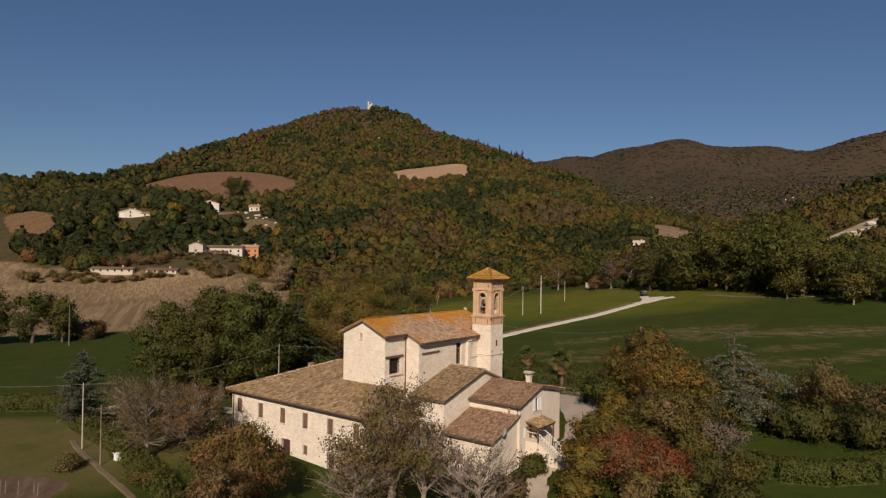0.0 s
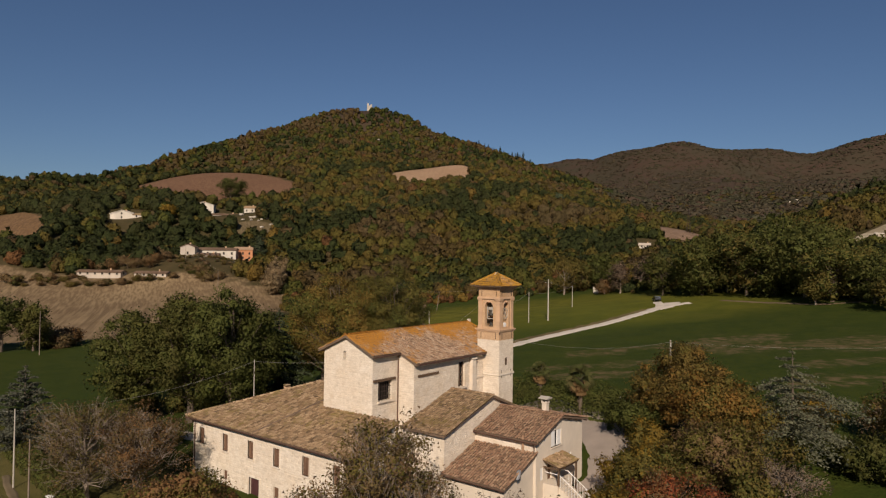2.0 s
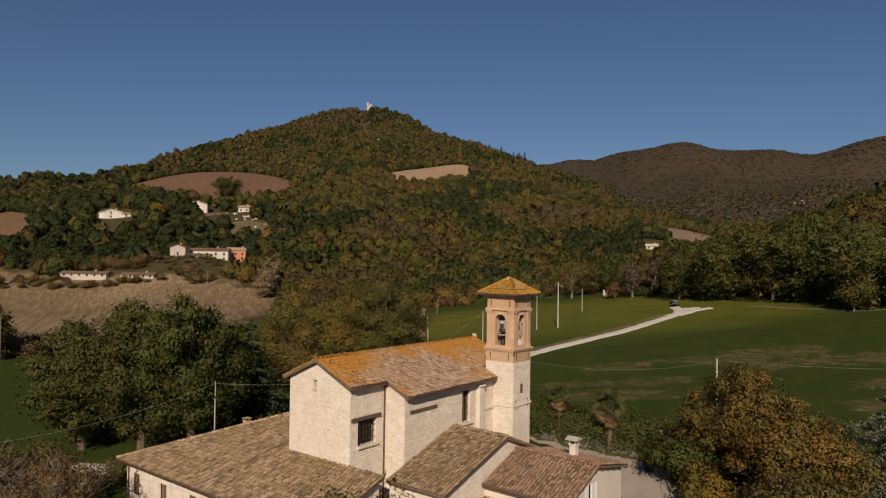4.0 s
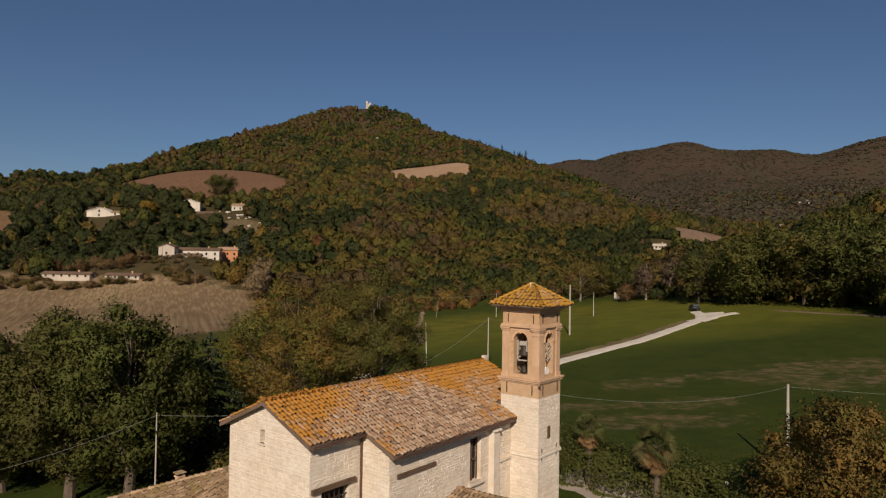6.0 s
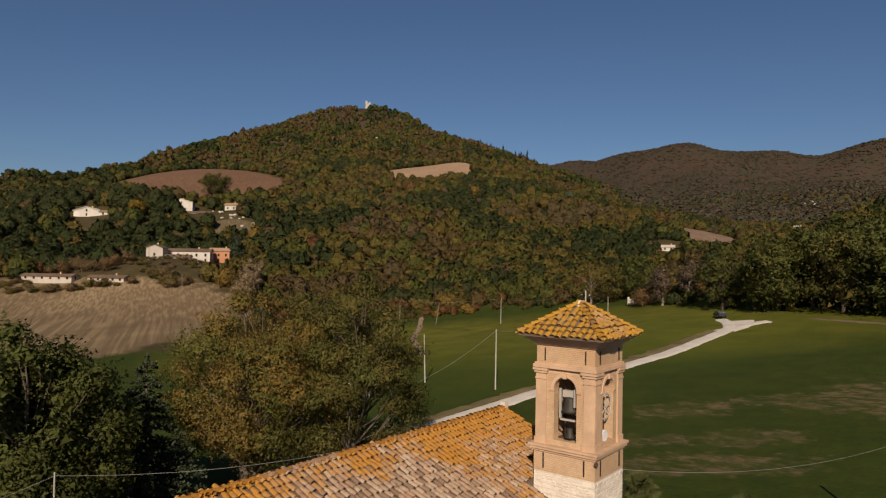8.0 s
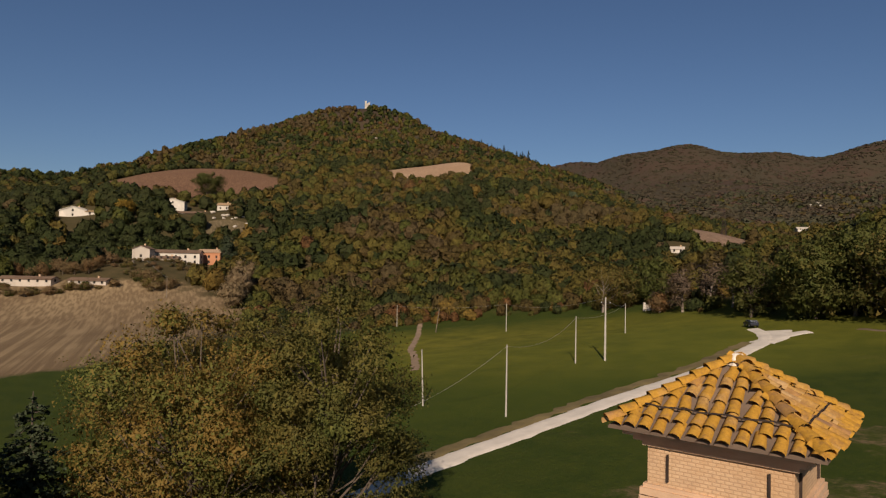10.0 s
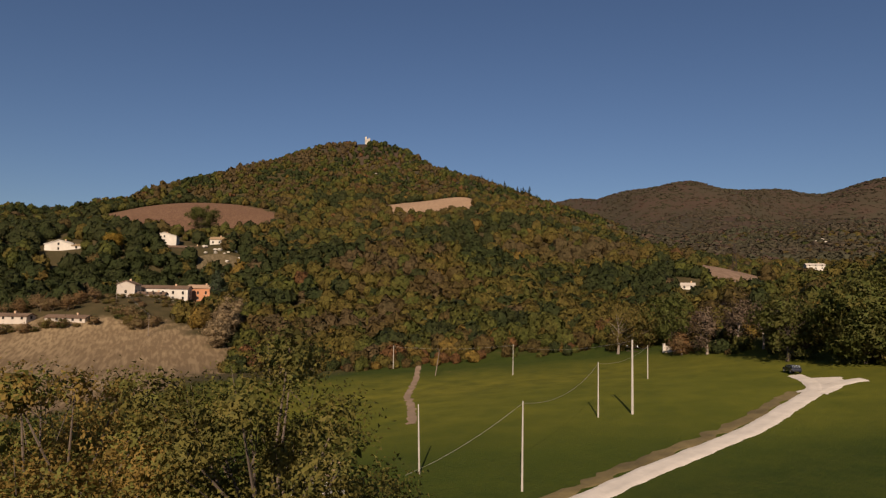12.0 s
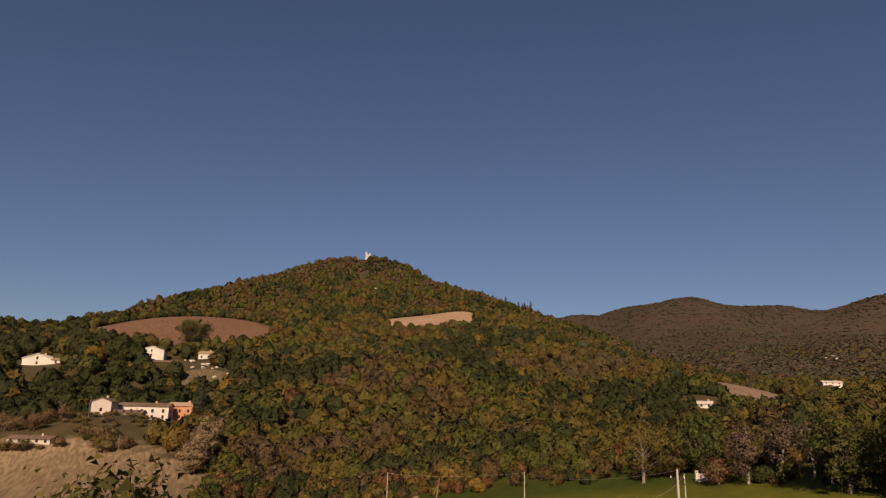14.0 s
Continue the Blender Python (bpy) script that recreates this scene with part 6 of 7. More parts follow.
    spine = [Vector((bend[i][0] * i / 2, bend[i][1] * i / 2, top * i / 4)) for i in range(5)]
    wood.tube(spine, [tr * 1.35, tr, tr * 0.8, tr * 0.6, tr * 0.35], 8)
    for i in range(lobes):
        f = min(0.95, max(0.3, (c[i][2] - h * 0.16) / top * 0.8))
        j = min(3, int(f * 4))
        s = spine[j].lerp(spine[j + 1], f * 4 - j)
        e = Vector(c[i])
        m = s.lerp(e, 0.5) + Vector(g.normal(size=3) * r * 0.06) + Vector((0, 0, (e - s).length * -0.06))
        wood.tube([s, m, e], [limb * 0.4, limb * 0.24, limb * 0.1], 3 if far else 5)
        for _ in range(max(1, twigs // lobes) if not far else 0):
            t = e + Vector(unit(g.normal(size=(1, 3)))[0] * lr[i] * g.uniform(0.7, 1.25))
            wood.tube([m.lerp(e, g.uniform(0.3, 1.0)), m.lerp(t, 0.6) + Vector(g.normal(size=3) * 0.1), t], [limb * 0.14, limb * 0.09, 0.012], 3)
    t = wood.object("trunk", bark, base)
    return base


def conifer(name, label, x, y, h, r, leaf, seed=1, tiers=26, droop=0.25, per=150, spread=0.3, group="", flat=0.6, spread_top=False, uneven=0.2, low=0.07):
    """A conifer: straight trunk, whorls of boughs, needles in sprays along each bough."""
    g = np.random.default_rng(seed)
    base = thing(name, label, "conifer", (x, y, ground_z(x, y) - 0.1), group)
    wood, P, N = Shape(), [], []
    wood.tube([(0, 0, 0), (0.05, 0, h * 0.5), (0, 0, h)], [0.02 * h, 0.012 * h, 0.02], 7)
    for i in range(tiers):
        f = i / (tiers - 1)
        zz = h * (low + (0.97 - low) * f)
        reach = r * (1 - f ** 1.6 if spread_top else (1 - f) ** 0.8) * g.uniform(0.75, 1.15) + 0.25
        for k in range(int(5 + 3 * (1 - f))):
            a = g.uniform(0, 6.283)
            ln = reach * g.uniform(0.85 - uneven, 0.95 + uneven * 0.8)
            tip = np.array([math.cos(a) * ln, math.sin(a) * ln, zz - droop * ln + g.uniform(-0.15, 0.15)])
            s = np.array([0, 0, zz])
            wood.tube([tuple(s), tuple((s + tip) / 2 + np.array([0, 0, 0.08 * ln])), tuple(tip)], [0.05, 0.03, 0.01], 4)
            m = max(5, int(per * ln / (r * tiers * 0.32)))
            t = g.random((m, 1)) ** 0.7
            pts = s + (tip - s) * t + g.normal(size=(m, 3)) * np.array([0.16, 0.16, 0.07]) * (0.4 + ln * 0.28)
            pts[:, 2] += 0.08 * ln * np.sin(3.14 * t[:, 0])
            P.append(pts)
            N.append(np.array([[0, 0, 1.0]]) + g.normal(size=(m, 3)) * flat)
    q = leaf_quads(np.concatenate(P), np.concatenate(N), spread, g)
    crown = new("crown", quads_mesh("crown", q, None, [leaf]))
    crown.parent = base
    wood.object("trunk", BARK, base)
    return base


def palm(name, label, x, y, h, seed, size=1.0):
    g = np.random.default_rng(seed)
    base = thing(name, label, "palm", (x, y, ground_z(x, y) - 0.1), "palms by the hedge")
    tr = Shape()
    tr.tube([(0, 0, 0), (0.06, 0.04, h * 0.5), (0, 0, h)], [0.26, 0.22, 0.28], 10)
    for i in range(60):
        a, zz = g.uniform(0, 6.283), g.uniform(0.2, h)
        tr.tube([(0.2 * math.cos(a), 0.2 * math.sin(a), zz), (0.36 * math.cos(a), 0.36 * math.sin(a), zz + 0.16)], [0.06, 0.02], 4)
    tr.object("trunk", BARK, base)
    for mat, nm, lo, hi, count in ((PALM, "frond", -0.45, 1.35, 38), (PALM_DRY, "dry_frond", -1.25, -0.35, 60)):
        for k in range(count):
            a, e = 6.283 * k / count * 3.1 + g.uniform(-0.2, 0.2), g.uniform(lo, hi)
            ln = size * (g.uniform(1.5, 1.9) if mat is PALM else g.uniform(0.9, 1.4))
            d = np.array([math.cos(a) * math.cos(e), math.sin(a) * math.cos(e), math.sin(e)])
            side = np.array([-math.sin(a), math.cos(a), 0.0])
            roll = g.uniform(-1.0, 1.0)
            side = side * math.cos(roll) + np.cross(d, side) * math.sin(roll)
            o = np.array([0, 0, h + 0.05]) if mat is PALM else np.array([0.2 * math.cos(a), 0.2 * math.sin(a), h - g.uniform(0, 1.0)])
            hub = o + d * ln * (0.5 if mat is PALM else 0.3)
            q = []
            for j in range(17):          # a fan of pointed leaflets
                f = (-1.25 + 2.5 * j / 16) * (1.0 if mat is PALM else 0.4)
                w = d * math.cos(f) + side * math.sin(f)
                tip = hub + w * ln * 0.68 + np.array([0, 0, -0.10 - 0.16 * abs(f) - g.uniform(0, 0.12) if mat is PALM else -0.2])
                n2 = np.cross(w, np.cross(side, d)) * 0.045
                mid = hub + w * ln * 0.32
                q.append([hub, mid + n2, tip, mid - n2])
            q.append([o + side * 0.02, hub + side * 0.015, hub - side * 0.015, o - side * 0.02])
            fr = new(nm, quads_mesh(nm, np.array(q), None, [mat]))
            fr.parent = base
    return base


def hedge(name, label, line, width, height, leaf, seed, size=0.28, density=55, ragged=0.18, category="hedge", second=None):
    """A clipped or wild hedge: leaf clumps over the surface of a long rounded box, with stems inside."""
    g = np.random.default_rng(seed)
    p = np.array(line, float)
    dist = np.concatenate([[0], np.cumsum(np.hypot(*np.diff(p, axis=0).T))])
    n = int(2.2 * density * dist[-1] * (height + width * 0.6))
    s = g.uniform(0, dist[-1], n)
    cx, cy = np.interp(s, dist, p[:, 0]), np.interp(s, dist, p[:, 1])
    i = np.clip(np.searchsorted(dist, s) - 1, 0, len(p) - 2)
    t = unit(p[i + 1] - p[i])
    ang = g.uniform(-0.25, math.pi + 0.25, n)
    wob = np.array([noise.noise(Vector((a * 0.5, b * 2, seed))) for a, b in zip(s, ang)])
    rr = 1 + ragged * 1.6 * wob + g.normal(size=n) * ragged * 0.35
    sq = lambda v: np.sign(v) * np.abs(v) ** 0.6
    across, up = sq(np.cos(ang)) * width / 2 * rr, np.maximum(0.05, sq(np.sin(ang))) * height * rr
    x, y = cx - t[:, 1] * across, cy + t[:, 0] * across
    z = land(x, y) + up - 0.05
    nrm = np.stack([-t[:, 1] * np.cos(ang), t[:, 0] * np.cos(ang), np.maximum(np.sin(ang), 0.1)], 1) + g.normal(size=(n, 3)) * 0.5
    base = thing(name, label, category, (p[0][0], p[0][1], ground_z(*p[0])))
    q = leaf_quads(np.stack([x, y, z], 1), nrm, size, g)
    q = q - np.array(base.location)
    ids = (wob > 0.12).astype(int) if second else None
    f = new("foliage", quads_mesh("foliage", q, ids, [leaf] + ([second] if second else [])))
    f.parent = base
    return base


# big green trees west of the church, and the brown-green pair north of it
tree("oak_tree", "tall dense dark green broadleaf tree west of the abbey", -92.0, 62.5, 18.2, 7.4, GREEN_DARK, 24000, 0.33, None, 101, 80, 0.1, second=GREEN, share=0.35, group="trees west of the abbey")
tree("oak_tree", "tall green broadleaf tree close to the wing roof", -86.4, 65.2, 18.4, 6.3, GREEN_DARK, 21000, 0.33, None, 102, 74, 0.12, second=GREEN, share=0.4, group="trees west of the abbey")
tree("oak_tree", "broad dark green tree at the grove's edge", -101.0, 60.0, 15.5, 6.5, GREEN_DARK, 14000, 0.36, None, 103, 60, 0.08, second=GREEN, share=0.3, group="trees west of the abbey")
tree("oak_tree", "dark green tree behind the grove", -97.0, 70.0, 14.0, 6.0, GREEN_DARK, 9000, 0.4, None, 104, 24, 0.15, second=OLIVE, share=0.3, group="trees west of the abbey")
conifer("fir_tree", "dark spreading fir between the broadleaf trees", -88.4, 74.6, 14.8, 5.6, FIR, 105, 34, 0.26, 2000, 0.32)
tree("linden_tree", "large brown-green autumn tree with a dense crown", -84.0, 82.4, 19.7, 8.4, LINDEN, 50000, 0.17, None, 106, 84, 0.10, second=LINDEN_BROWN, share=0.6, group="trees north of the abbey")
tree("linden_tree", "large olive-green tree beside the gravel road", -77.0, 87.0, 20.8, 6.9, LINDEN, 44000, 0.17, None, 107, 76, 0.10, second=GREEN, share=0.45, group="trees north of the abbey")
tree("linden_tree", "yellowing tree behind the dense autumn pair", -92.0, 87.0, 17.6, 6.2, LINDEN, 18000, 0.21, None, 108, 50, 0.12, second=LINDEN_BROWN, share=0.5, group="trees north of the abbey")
# foreground
tree("walnut_tree", "half-bare brown-leaved tree before the wing's corner", -40.8, 45.6, 13.9, 4.0, BROWN, 8200, 0.20, PALE_BARK, 110, 70, 0.22, 0.42, 520, second=OLIVE, share=0.45)
tree("walnut_tree", "low spreading brown tree with bare lower limbs", -42.4, 43.6, 9.2, 3.7, BROWN, 5600, 0.20, PALE_BARK, 136, 54, 0.12, 0.40, 700, second=OLIVE, share=0.4)
tree("walnut_tree", "thin olive-brown tree leaning over the lean-to", -38.2, 46.6, 10.4, 3.0, BROWN, 4200, 0.20, PALE_BARK, 137, 40, 0.25, 0.40, 420, second=OLIVE, share=0.5)
tree("fig_tree", "bare pale many-stemmed tree below the wing's corner", -42.6, 42.6, 7.6, 4.2, TWIG, 700, 0.16, PALE_BARK, 109, 34, 0.05, 0.3, 520)
tree("fig_tree", "nearly bare tree with pale spreading branches", -33.2, 48.4, 8.6, 3.9, TWIG, 900, 0.16, PALE_BARK, 111, 30, 0.15, 0.3, 520)
tree("fig_tree", "bare many-branched shrub tree by the lean-to", -37.5, 50.5, 7.2, 3.0, TWIG, 700, 0.16, PALE_BARK, 112, 26, 0.12, 0.3, 420)
tree("oak_tree", "rust-brown oak in front of the long wing", -53.0, 37.6, 8.8, 4.5, RUST, 18000, 0.19, None, 113, 70, 0.12, second=OLIVE, share=0.45)
tree("oak_tree", "rusty young oak near the vegetable garden", -49.5, 33.0, 6.5, 3.2, RUST, 8000, 0.18, None, 114, 36, 0.15, second=BROWN, share=0.4)
tree("walnut_tree", "wide half-bare tree with thinning brown leaves", -74.0, 40.6, 10.8, 5.8, UMBER, 8000, 0.19, PALE_BARK, 115, 72, 0.12, 0.32, 900, second=OLIVE, share=0.4)
tree("walnut_tree", "half-bare brown tree at the wing's west end", -69.2, 43.6, 10.0, 4.6, UMBER, 6500, 0.19, PALE_BARK, 116, 56, 0.12, 0.32, 700, second=RUST, share=0.35)
tree("fruit_tree", "small brown-leaved fruit tree beside the garden path", -80.0, 47.0, 6.5, 3.6, BROWN, 5000, 0.24, BARK, 117, 22, 0.2, 0.35, 200, second=OLIVE, share=0.3)
conifer("cedar_tree", "grey-green cedar with layered feathery boughs", -96.0, 43.4, 11.0, 4.4, GREY_NEEDLES, 118, 22, -0.25, 1500, 0.24, uneven=0.3)
conifer("cedar_tree", "blue-grey atlas cedar with drooping open boughs", -21.2, 82.6, 11.0, 6.0, BLUE, 119, 12, 0.12, 1000, 0.26, flat=0.5, spread_top=True, uneven=0.55, low=0.3)
tree("maple_tree", "orange-brown round maple in full autumn colour", -32.6, 85.9, 9.7, 5.8, ORANGE, 24000, 0.21, None, 120, 84, 0.06, second=OLIVE, share=0.55)
tree("maple_tree", "yellow-brown maple spreading beside the cedar", -26.8, 78.8, 9.0, 4.9, OLIVE, 20000, 0.21, None, 121, 80, 0.06, second=ORANGE, share=0.35)
tree("hazel_tree", "olive-brown bushy tree beside the yard", -25.6, 72.4, 6.8, 4.6, OLIVE, 16000, 0.2, None, 122, 54, 0.1, second=BROWN, share=0.45)
tree("hazel_tree", "yellow-leaved bushy tree beside the farmhouse yard", -30.4, 67.2, 6.2, 3.0, YELLOW, 10000, 0.19, None, 123, 24, 0.1, second=OLIVE, share=0.6)
tree("hazel_tree", "yellowing shrub tree at the yard's foot", -29.4, 61.2, 5.0, 2.6, OLIVE, 6000, 0.24, None, 124, 22, 0.1, second=YELLOW, share=0.35)
tree("cherry_tree", "cherry tree with bright red autumn leaves", -26.4, 63.4, 5.6, 4.0, RED, 11000, 0.18, None, 125, 56, 0.10, 0.4, 260, second=BROWN, share=0.25)
tree("cherry_tree", "red-leaved cherry beside a bare shrub", -22.4, 62.0, 5.2, 3.2, RED, 7000, 0.18, None, 126, 44, 0.10, 0.4, 220, second=BROWN, share=0.25)
tree("fruit_tree", "bare grey-brown shrub tree", -19.4, 70.4, 5.2, 2.8, TWIG, 1500, 0.2, PALE_BARK, 127, 24, 0.1, 0.35, 380)
tree("fruit_tree", "yellow-green bush beside the oval hedge", -20.5, 66.6, 3.6, 2.2, YELLOW, 3500, 0.22, None, 128, 18, 0.05, second=OLIVE, share=0.6)
tree("laurel_bush", "dark green rounded bush in the garden", -18.6, 64.6, 3.2, 2.8, GREEN_DARK, 5000, 0.24, None, 129, 20, 0.02, category="bush")
tree("laurel_bush", "dark evergreen bush at the garden's foot", -15.5, 61.5, 2.8, 2.4, GREEN_DARK, 4000, 0.24, None, 130, 18, 0.02, category="bush")
tree("laurel_bush", "dark evergreen thicket beside the maple", -36.5, 81.5, 4.2, 3.2, GREEN_DARK, 6000, 0.26, None, 131, 20, 0.02, category="bush", second=GREEN, share=0.4)
tree("hazel_tree", "yellow shrub at the field's edge", -20.4, 90.5, 4.4, 2.4, YELLOW, 4000, 0.24, None, 132, 20, 0.05, second=OLIVE, share=0.5)
tree("hazel_tree", "brown shrub tree along the field's edge", -12.6, 91.0, 5.6, 3.4, OLIVE, 5500, 0.26, PALE_BARK, 133, 22, 0.1, 0.4, 200, second=BROWN, share=0.5)
tree("hazel_tree", "thin brown tree at the garden's edge", -6.5, 88.0, 6.0, 3.2, BROWN, 3500, 0.26, PALE_BARK, 134, 22, 0.1, 0.4, 220, second=OLIVE, share=0.4)
tree("laurel_bush", "dark green shrubs beyond the oval hedge", -14.0, 82.0, 3.4, 3.6, GREEN_DARK, 6500, 0.26, None, 135, 22, 0.02, category="bush")
tree("laurel_bush", "dark green shrubs along the lawn", -8.0, 82.5, 3.2, 3.6, GREEN_DARK, 6000, 0.26, None, 136, 22, 0.02, category="bush")
for k, (x, y, h, r) in enumerate(((-88, 45, 2.2, 1.6), (-80.5, 51, 2.0, 1.8), (-76.5, 55, 1.7, 1.5), (-84, 55, 2.4, 2.0), (-78, 34, 1.6, 1.4), (-66, 36, 2.0, 1.7), (-60, 41.5, 1.8, 1.6))):
    tree("garden_shrub", "low brown-green garden shrub", x, y, h, r, OLIVE if k % 2 else BROWN, 1600, 0.2, PALE_BARK, 140 + k, 12, 0.05, 0.4, 50, "bush", "shrubs in the garden", second=GREEN, share=0.4)
for k, (x, y, h, r, m, m2) in enumerate(((-29.5, 70.0, 5.2, 3.0, OLIVE, GREEN), (-22.5, 75.6, 5.6, 3.2, OLIVE, GREEN_DARK), (-33.6, 78.4, 4.0, 2.6, YELLOW, OLIVE), (-28.5, 66.8, 4.4, 2.6, OLIVE, BROWN), (-21.5, 69.2, 4.2, 2.4, OLIVE, GREEN),
                                        (-17.2, 67.6, 2.6, 2.2, GREEN_DARK, OLIVE), (-23.2, 59.4, 3.4, 2.4, BROWN, OLIVE), (-19.8, 60.6, 3.0, 2.2, OLIVE, GREEN_DARK), (-28.6, 58.0, 3.0, 2.0, OLIVE, YELLOW), (-35.9, 62.4, 1.9, 1.1, GREEN_DARK, GREEN), (-34.6, 55.0, 2.6, 1.8, BROWN, OLIVE))):
    tree("garden_bush", "dense olive-brown garden bush below the maples", x, y, h, r, m, 4200, 0.25, None, 210 + k, 30, 0.03, 0.5, 40, "bush", "bushes of the garden", second=m2, share=0.45)
for k, (x, y, h, r) in enumerate(((-94, 68, 3.0, 2.6), (-100, 66, 2.8, 2.6), (-88, 71, 2.6, 2.4), (-82, 74, 3.2, 2.6), (-80, 79, 3.0, 2.4), (-106, 63, 3.0, 3.0))):
    tree("undergrowth_bush", "dark bush in the shade under the big trees", x, y, h, r, GREEN_DARK, 2400, 0.32, None, 230 + k, 20, 0.02, 0.5, 20, "bush", "undergrowth of the grove", second=OLIVE, share=0.3)
palm("fan_palm", "fan palm with a skirt of dry fronds beside the hedge", -52.6, 89.2, 5.2, 150, 0.72)
palm("fan_palm", "broad fan palm with dry hanging fronds above the hedge", -45.8, 87.2, 5.0, 151)
hedge("garden_hedge", "thick dark green laurel hedge below the palms", [(-58, 92.5), (-52, 90.0), (-46, 89.0), (-41, 88.5), (-38.5, 85.5)], 4.0, 3.2, GREEN_DARK, 160, 0.22, 90, 0.25, second=GREEN)
hedge("garden_hedge", "clipped dark hedge along the vegetable garden", [(-122, 40), (-112, 46), (-103.5, 45.5)], 2.4, 2.4, GREEN_DARK, 161, 0.24, 50, 0.12)
hedge("garden_hedge", "ivy-dark hedge beside the earth path", [(-101, 44), (-93, 42.4), (-85.3, 41.4), (-72.2, 38.6), (-62.8, 36.4), (-55, 33)], 2.0, 1.7, GREEN_DARK, 162, 0.24, 45, 0.25, second=GREEN)
hedge("garden_hedge", "curved clipped hedge round the lower lawn", [(-17.5, 71.0), (-14.0, 70.4), (-10.0, 71.6), (-7.0, 74.2), (-5.5, 77.5)], 2.2, 1.9, GREEN_DARK, 163, 0.22, 60, 0.1)
hedge("garden_hedge", "low dark hedge between lawn and field", [(-22, 84), (-17, 85.5), (-10, 86), (-2, 86.5)], 2.4, 1.8, GREEN_DARK, 164, 0.26, 40, 0.25)

bx = thing("beehive", "small white box standing in the garden grass", "box", (-76.5, 38.5, ground_z(-76.5, 38.5)))
Shape().box(-0.3, 0.3, -0.3, 0.3, 0, 0.75).object("body", WHITE_PAINT, bx)
Shape().box(-0.36, 0.36, -0.36, 0.36, 0.75, 0.85).object("lid", WHITE_PAINT, bx)
for k in range(12):
    sx, sy = -86 + k * 1.15, 23.6 + k * 0.5 + rng.uniform(-0.4, 0.4)
    st = Shape().tube([(0, 0, -0.2), (0.05, 0.03, 1.3)], [0.04, 0.03], 5).object("garden_stake", PALE_BARK)
    st.location = (sx, sy, ground_z(sx, sy))
    tagged(st, "thin wooden stake in the vegetable bed", "stake", "stakes of the vegetable bed")
lamp = thing("garden_lamp", "small post lamp beside the hedge", "lamp", (-40.2, 86.4, ground_z(-40.2, 86.4)))
Shape().tube([(0, 0, -0.1), (0, 0, 3.0)], [0.05, 0.04], 8).object("post", IRON, lamp)
Shape().lathe((0, 0, 3.0), [(0.05, 0), (0.13, 0.06), (0.14, 0.2), (0.03, 0.27)], 12).object("globe", CONCRETE, lamp)

# the belt of big evergreen oaks at the meadow's end: three grown once, then repeated
BELT = [tree("holm_oak", "big dark evergreen oak at the end of the meadow", -70, 216, 17, 8.0, GREEN, 5200, 0.7, None, 170 + k, 60, -0.06, twigs=24, group="oaks along the meadow's end", second=OLIVE if k == 2 else GREEN_DARK, share=0.4) for k in range(3)]
rb = random.Random(5)
for k, (x, y, s) in enumerate(((-84, 222, 0.85), (-63, 217, 1.05), (-56, 210, 1.0), (-48, 206, 1.1), (-40, 201, 1.05), (-33, 193, 1.0), (-24, 188, 0.75), (-16, 181, 0.62), (-62, 228, 1.1), (-50, 221, 1.2), (-38, 214, 1.2),
                           (-28, 205, 0.8), (-18, 197, 0.6), (-8, 176, 0.62), (0, 186, 0.6), (6, 172, 0.6), (-118, 250, 0.8), (-124, 246, 0.7))):
    o = copy_thing(BELT[k % 3], pose(x, y, ground_z(x, y) - 0.2, 0, 0, rb.uniform(0, 360)))
    o.scale = (s, s, s * rb.uniform(0.85, 1.08))
# olive-yellow young trees in front of the belt and grey thin trees beside the white ruin
for k, (x, y, h, r, m) in enumerate(((-36, 190, 8, 3.4, OLIVE), (-20, 177, 7, 3.0, OLIVE), (-104, 236, 11, 4.0, TWIG), (-98, 240, 12, 4.0, TWIG), (-92, 238, 11, 3.8, TWIG), (-87, 236, 10, 3.6, TWIG), (-110, 236, 5, 3.0, RUST), (-128, 240, 13, 6.0, OLIVE))):
    tree("young_tree", "thin grey leafless tree at the wood's edge" if m is TWIG else "olive-yellow young tree at the wood's edge", x, y, h, r, m, 2600, 0.5, PALE_BARK, 180 + k, 18, 0.12, 0.4, 120)
# trees round the hamlet and on the brown field
for k, (x, y, h, r, m) in enumerate(((-506, 355, 19, 12, GREEN_DARK), (-422, 249, 10, 5.5, YELLOW), (-337, 259, 17, 4, FIR), (-206, 69, 15, 6.5, GREEN_DARK), (-201, 77, 15.5, 6, GREEN_DARK), (-197, 83, 12, 4.5, GREEN), (-213, 62, 12, 6, GREEN_DARK), (-202, 88, 5.0, 3.6, BROWN), (-203, 94, 4.2, 3.4, RUST), (-198, 90, 3.2, 2.6, BROWN), (-273, 221, 14, 6, STRAW), (-266, 214, 12, 5, STRAW), (-261, 208, 9, 4.5, STRAW))):
    tree("lone_tree", {GREEN_DARK: "lone dark green tree in open ground", YELLOW: "bright yellow autumn tree near the hamlet", FIR: "dark pointed tree beside the orange house", STRAW: "pale leafless thicket at the ploughed field", GREEN: "green tree at the ploughed field's edge", BROWN: "brown bush at the ploughed field's edge", RUST: "rusty bush at the ploughed field's edge"}[m],
         x, y, h, r, m, 14000 if r > 10 else 5200, 0.55, None, 190 + k, 60 if r > 10 else 44, 0.0, 0.5, 30)


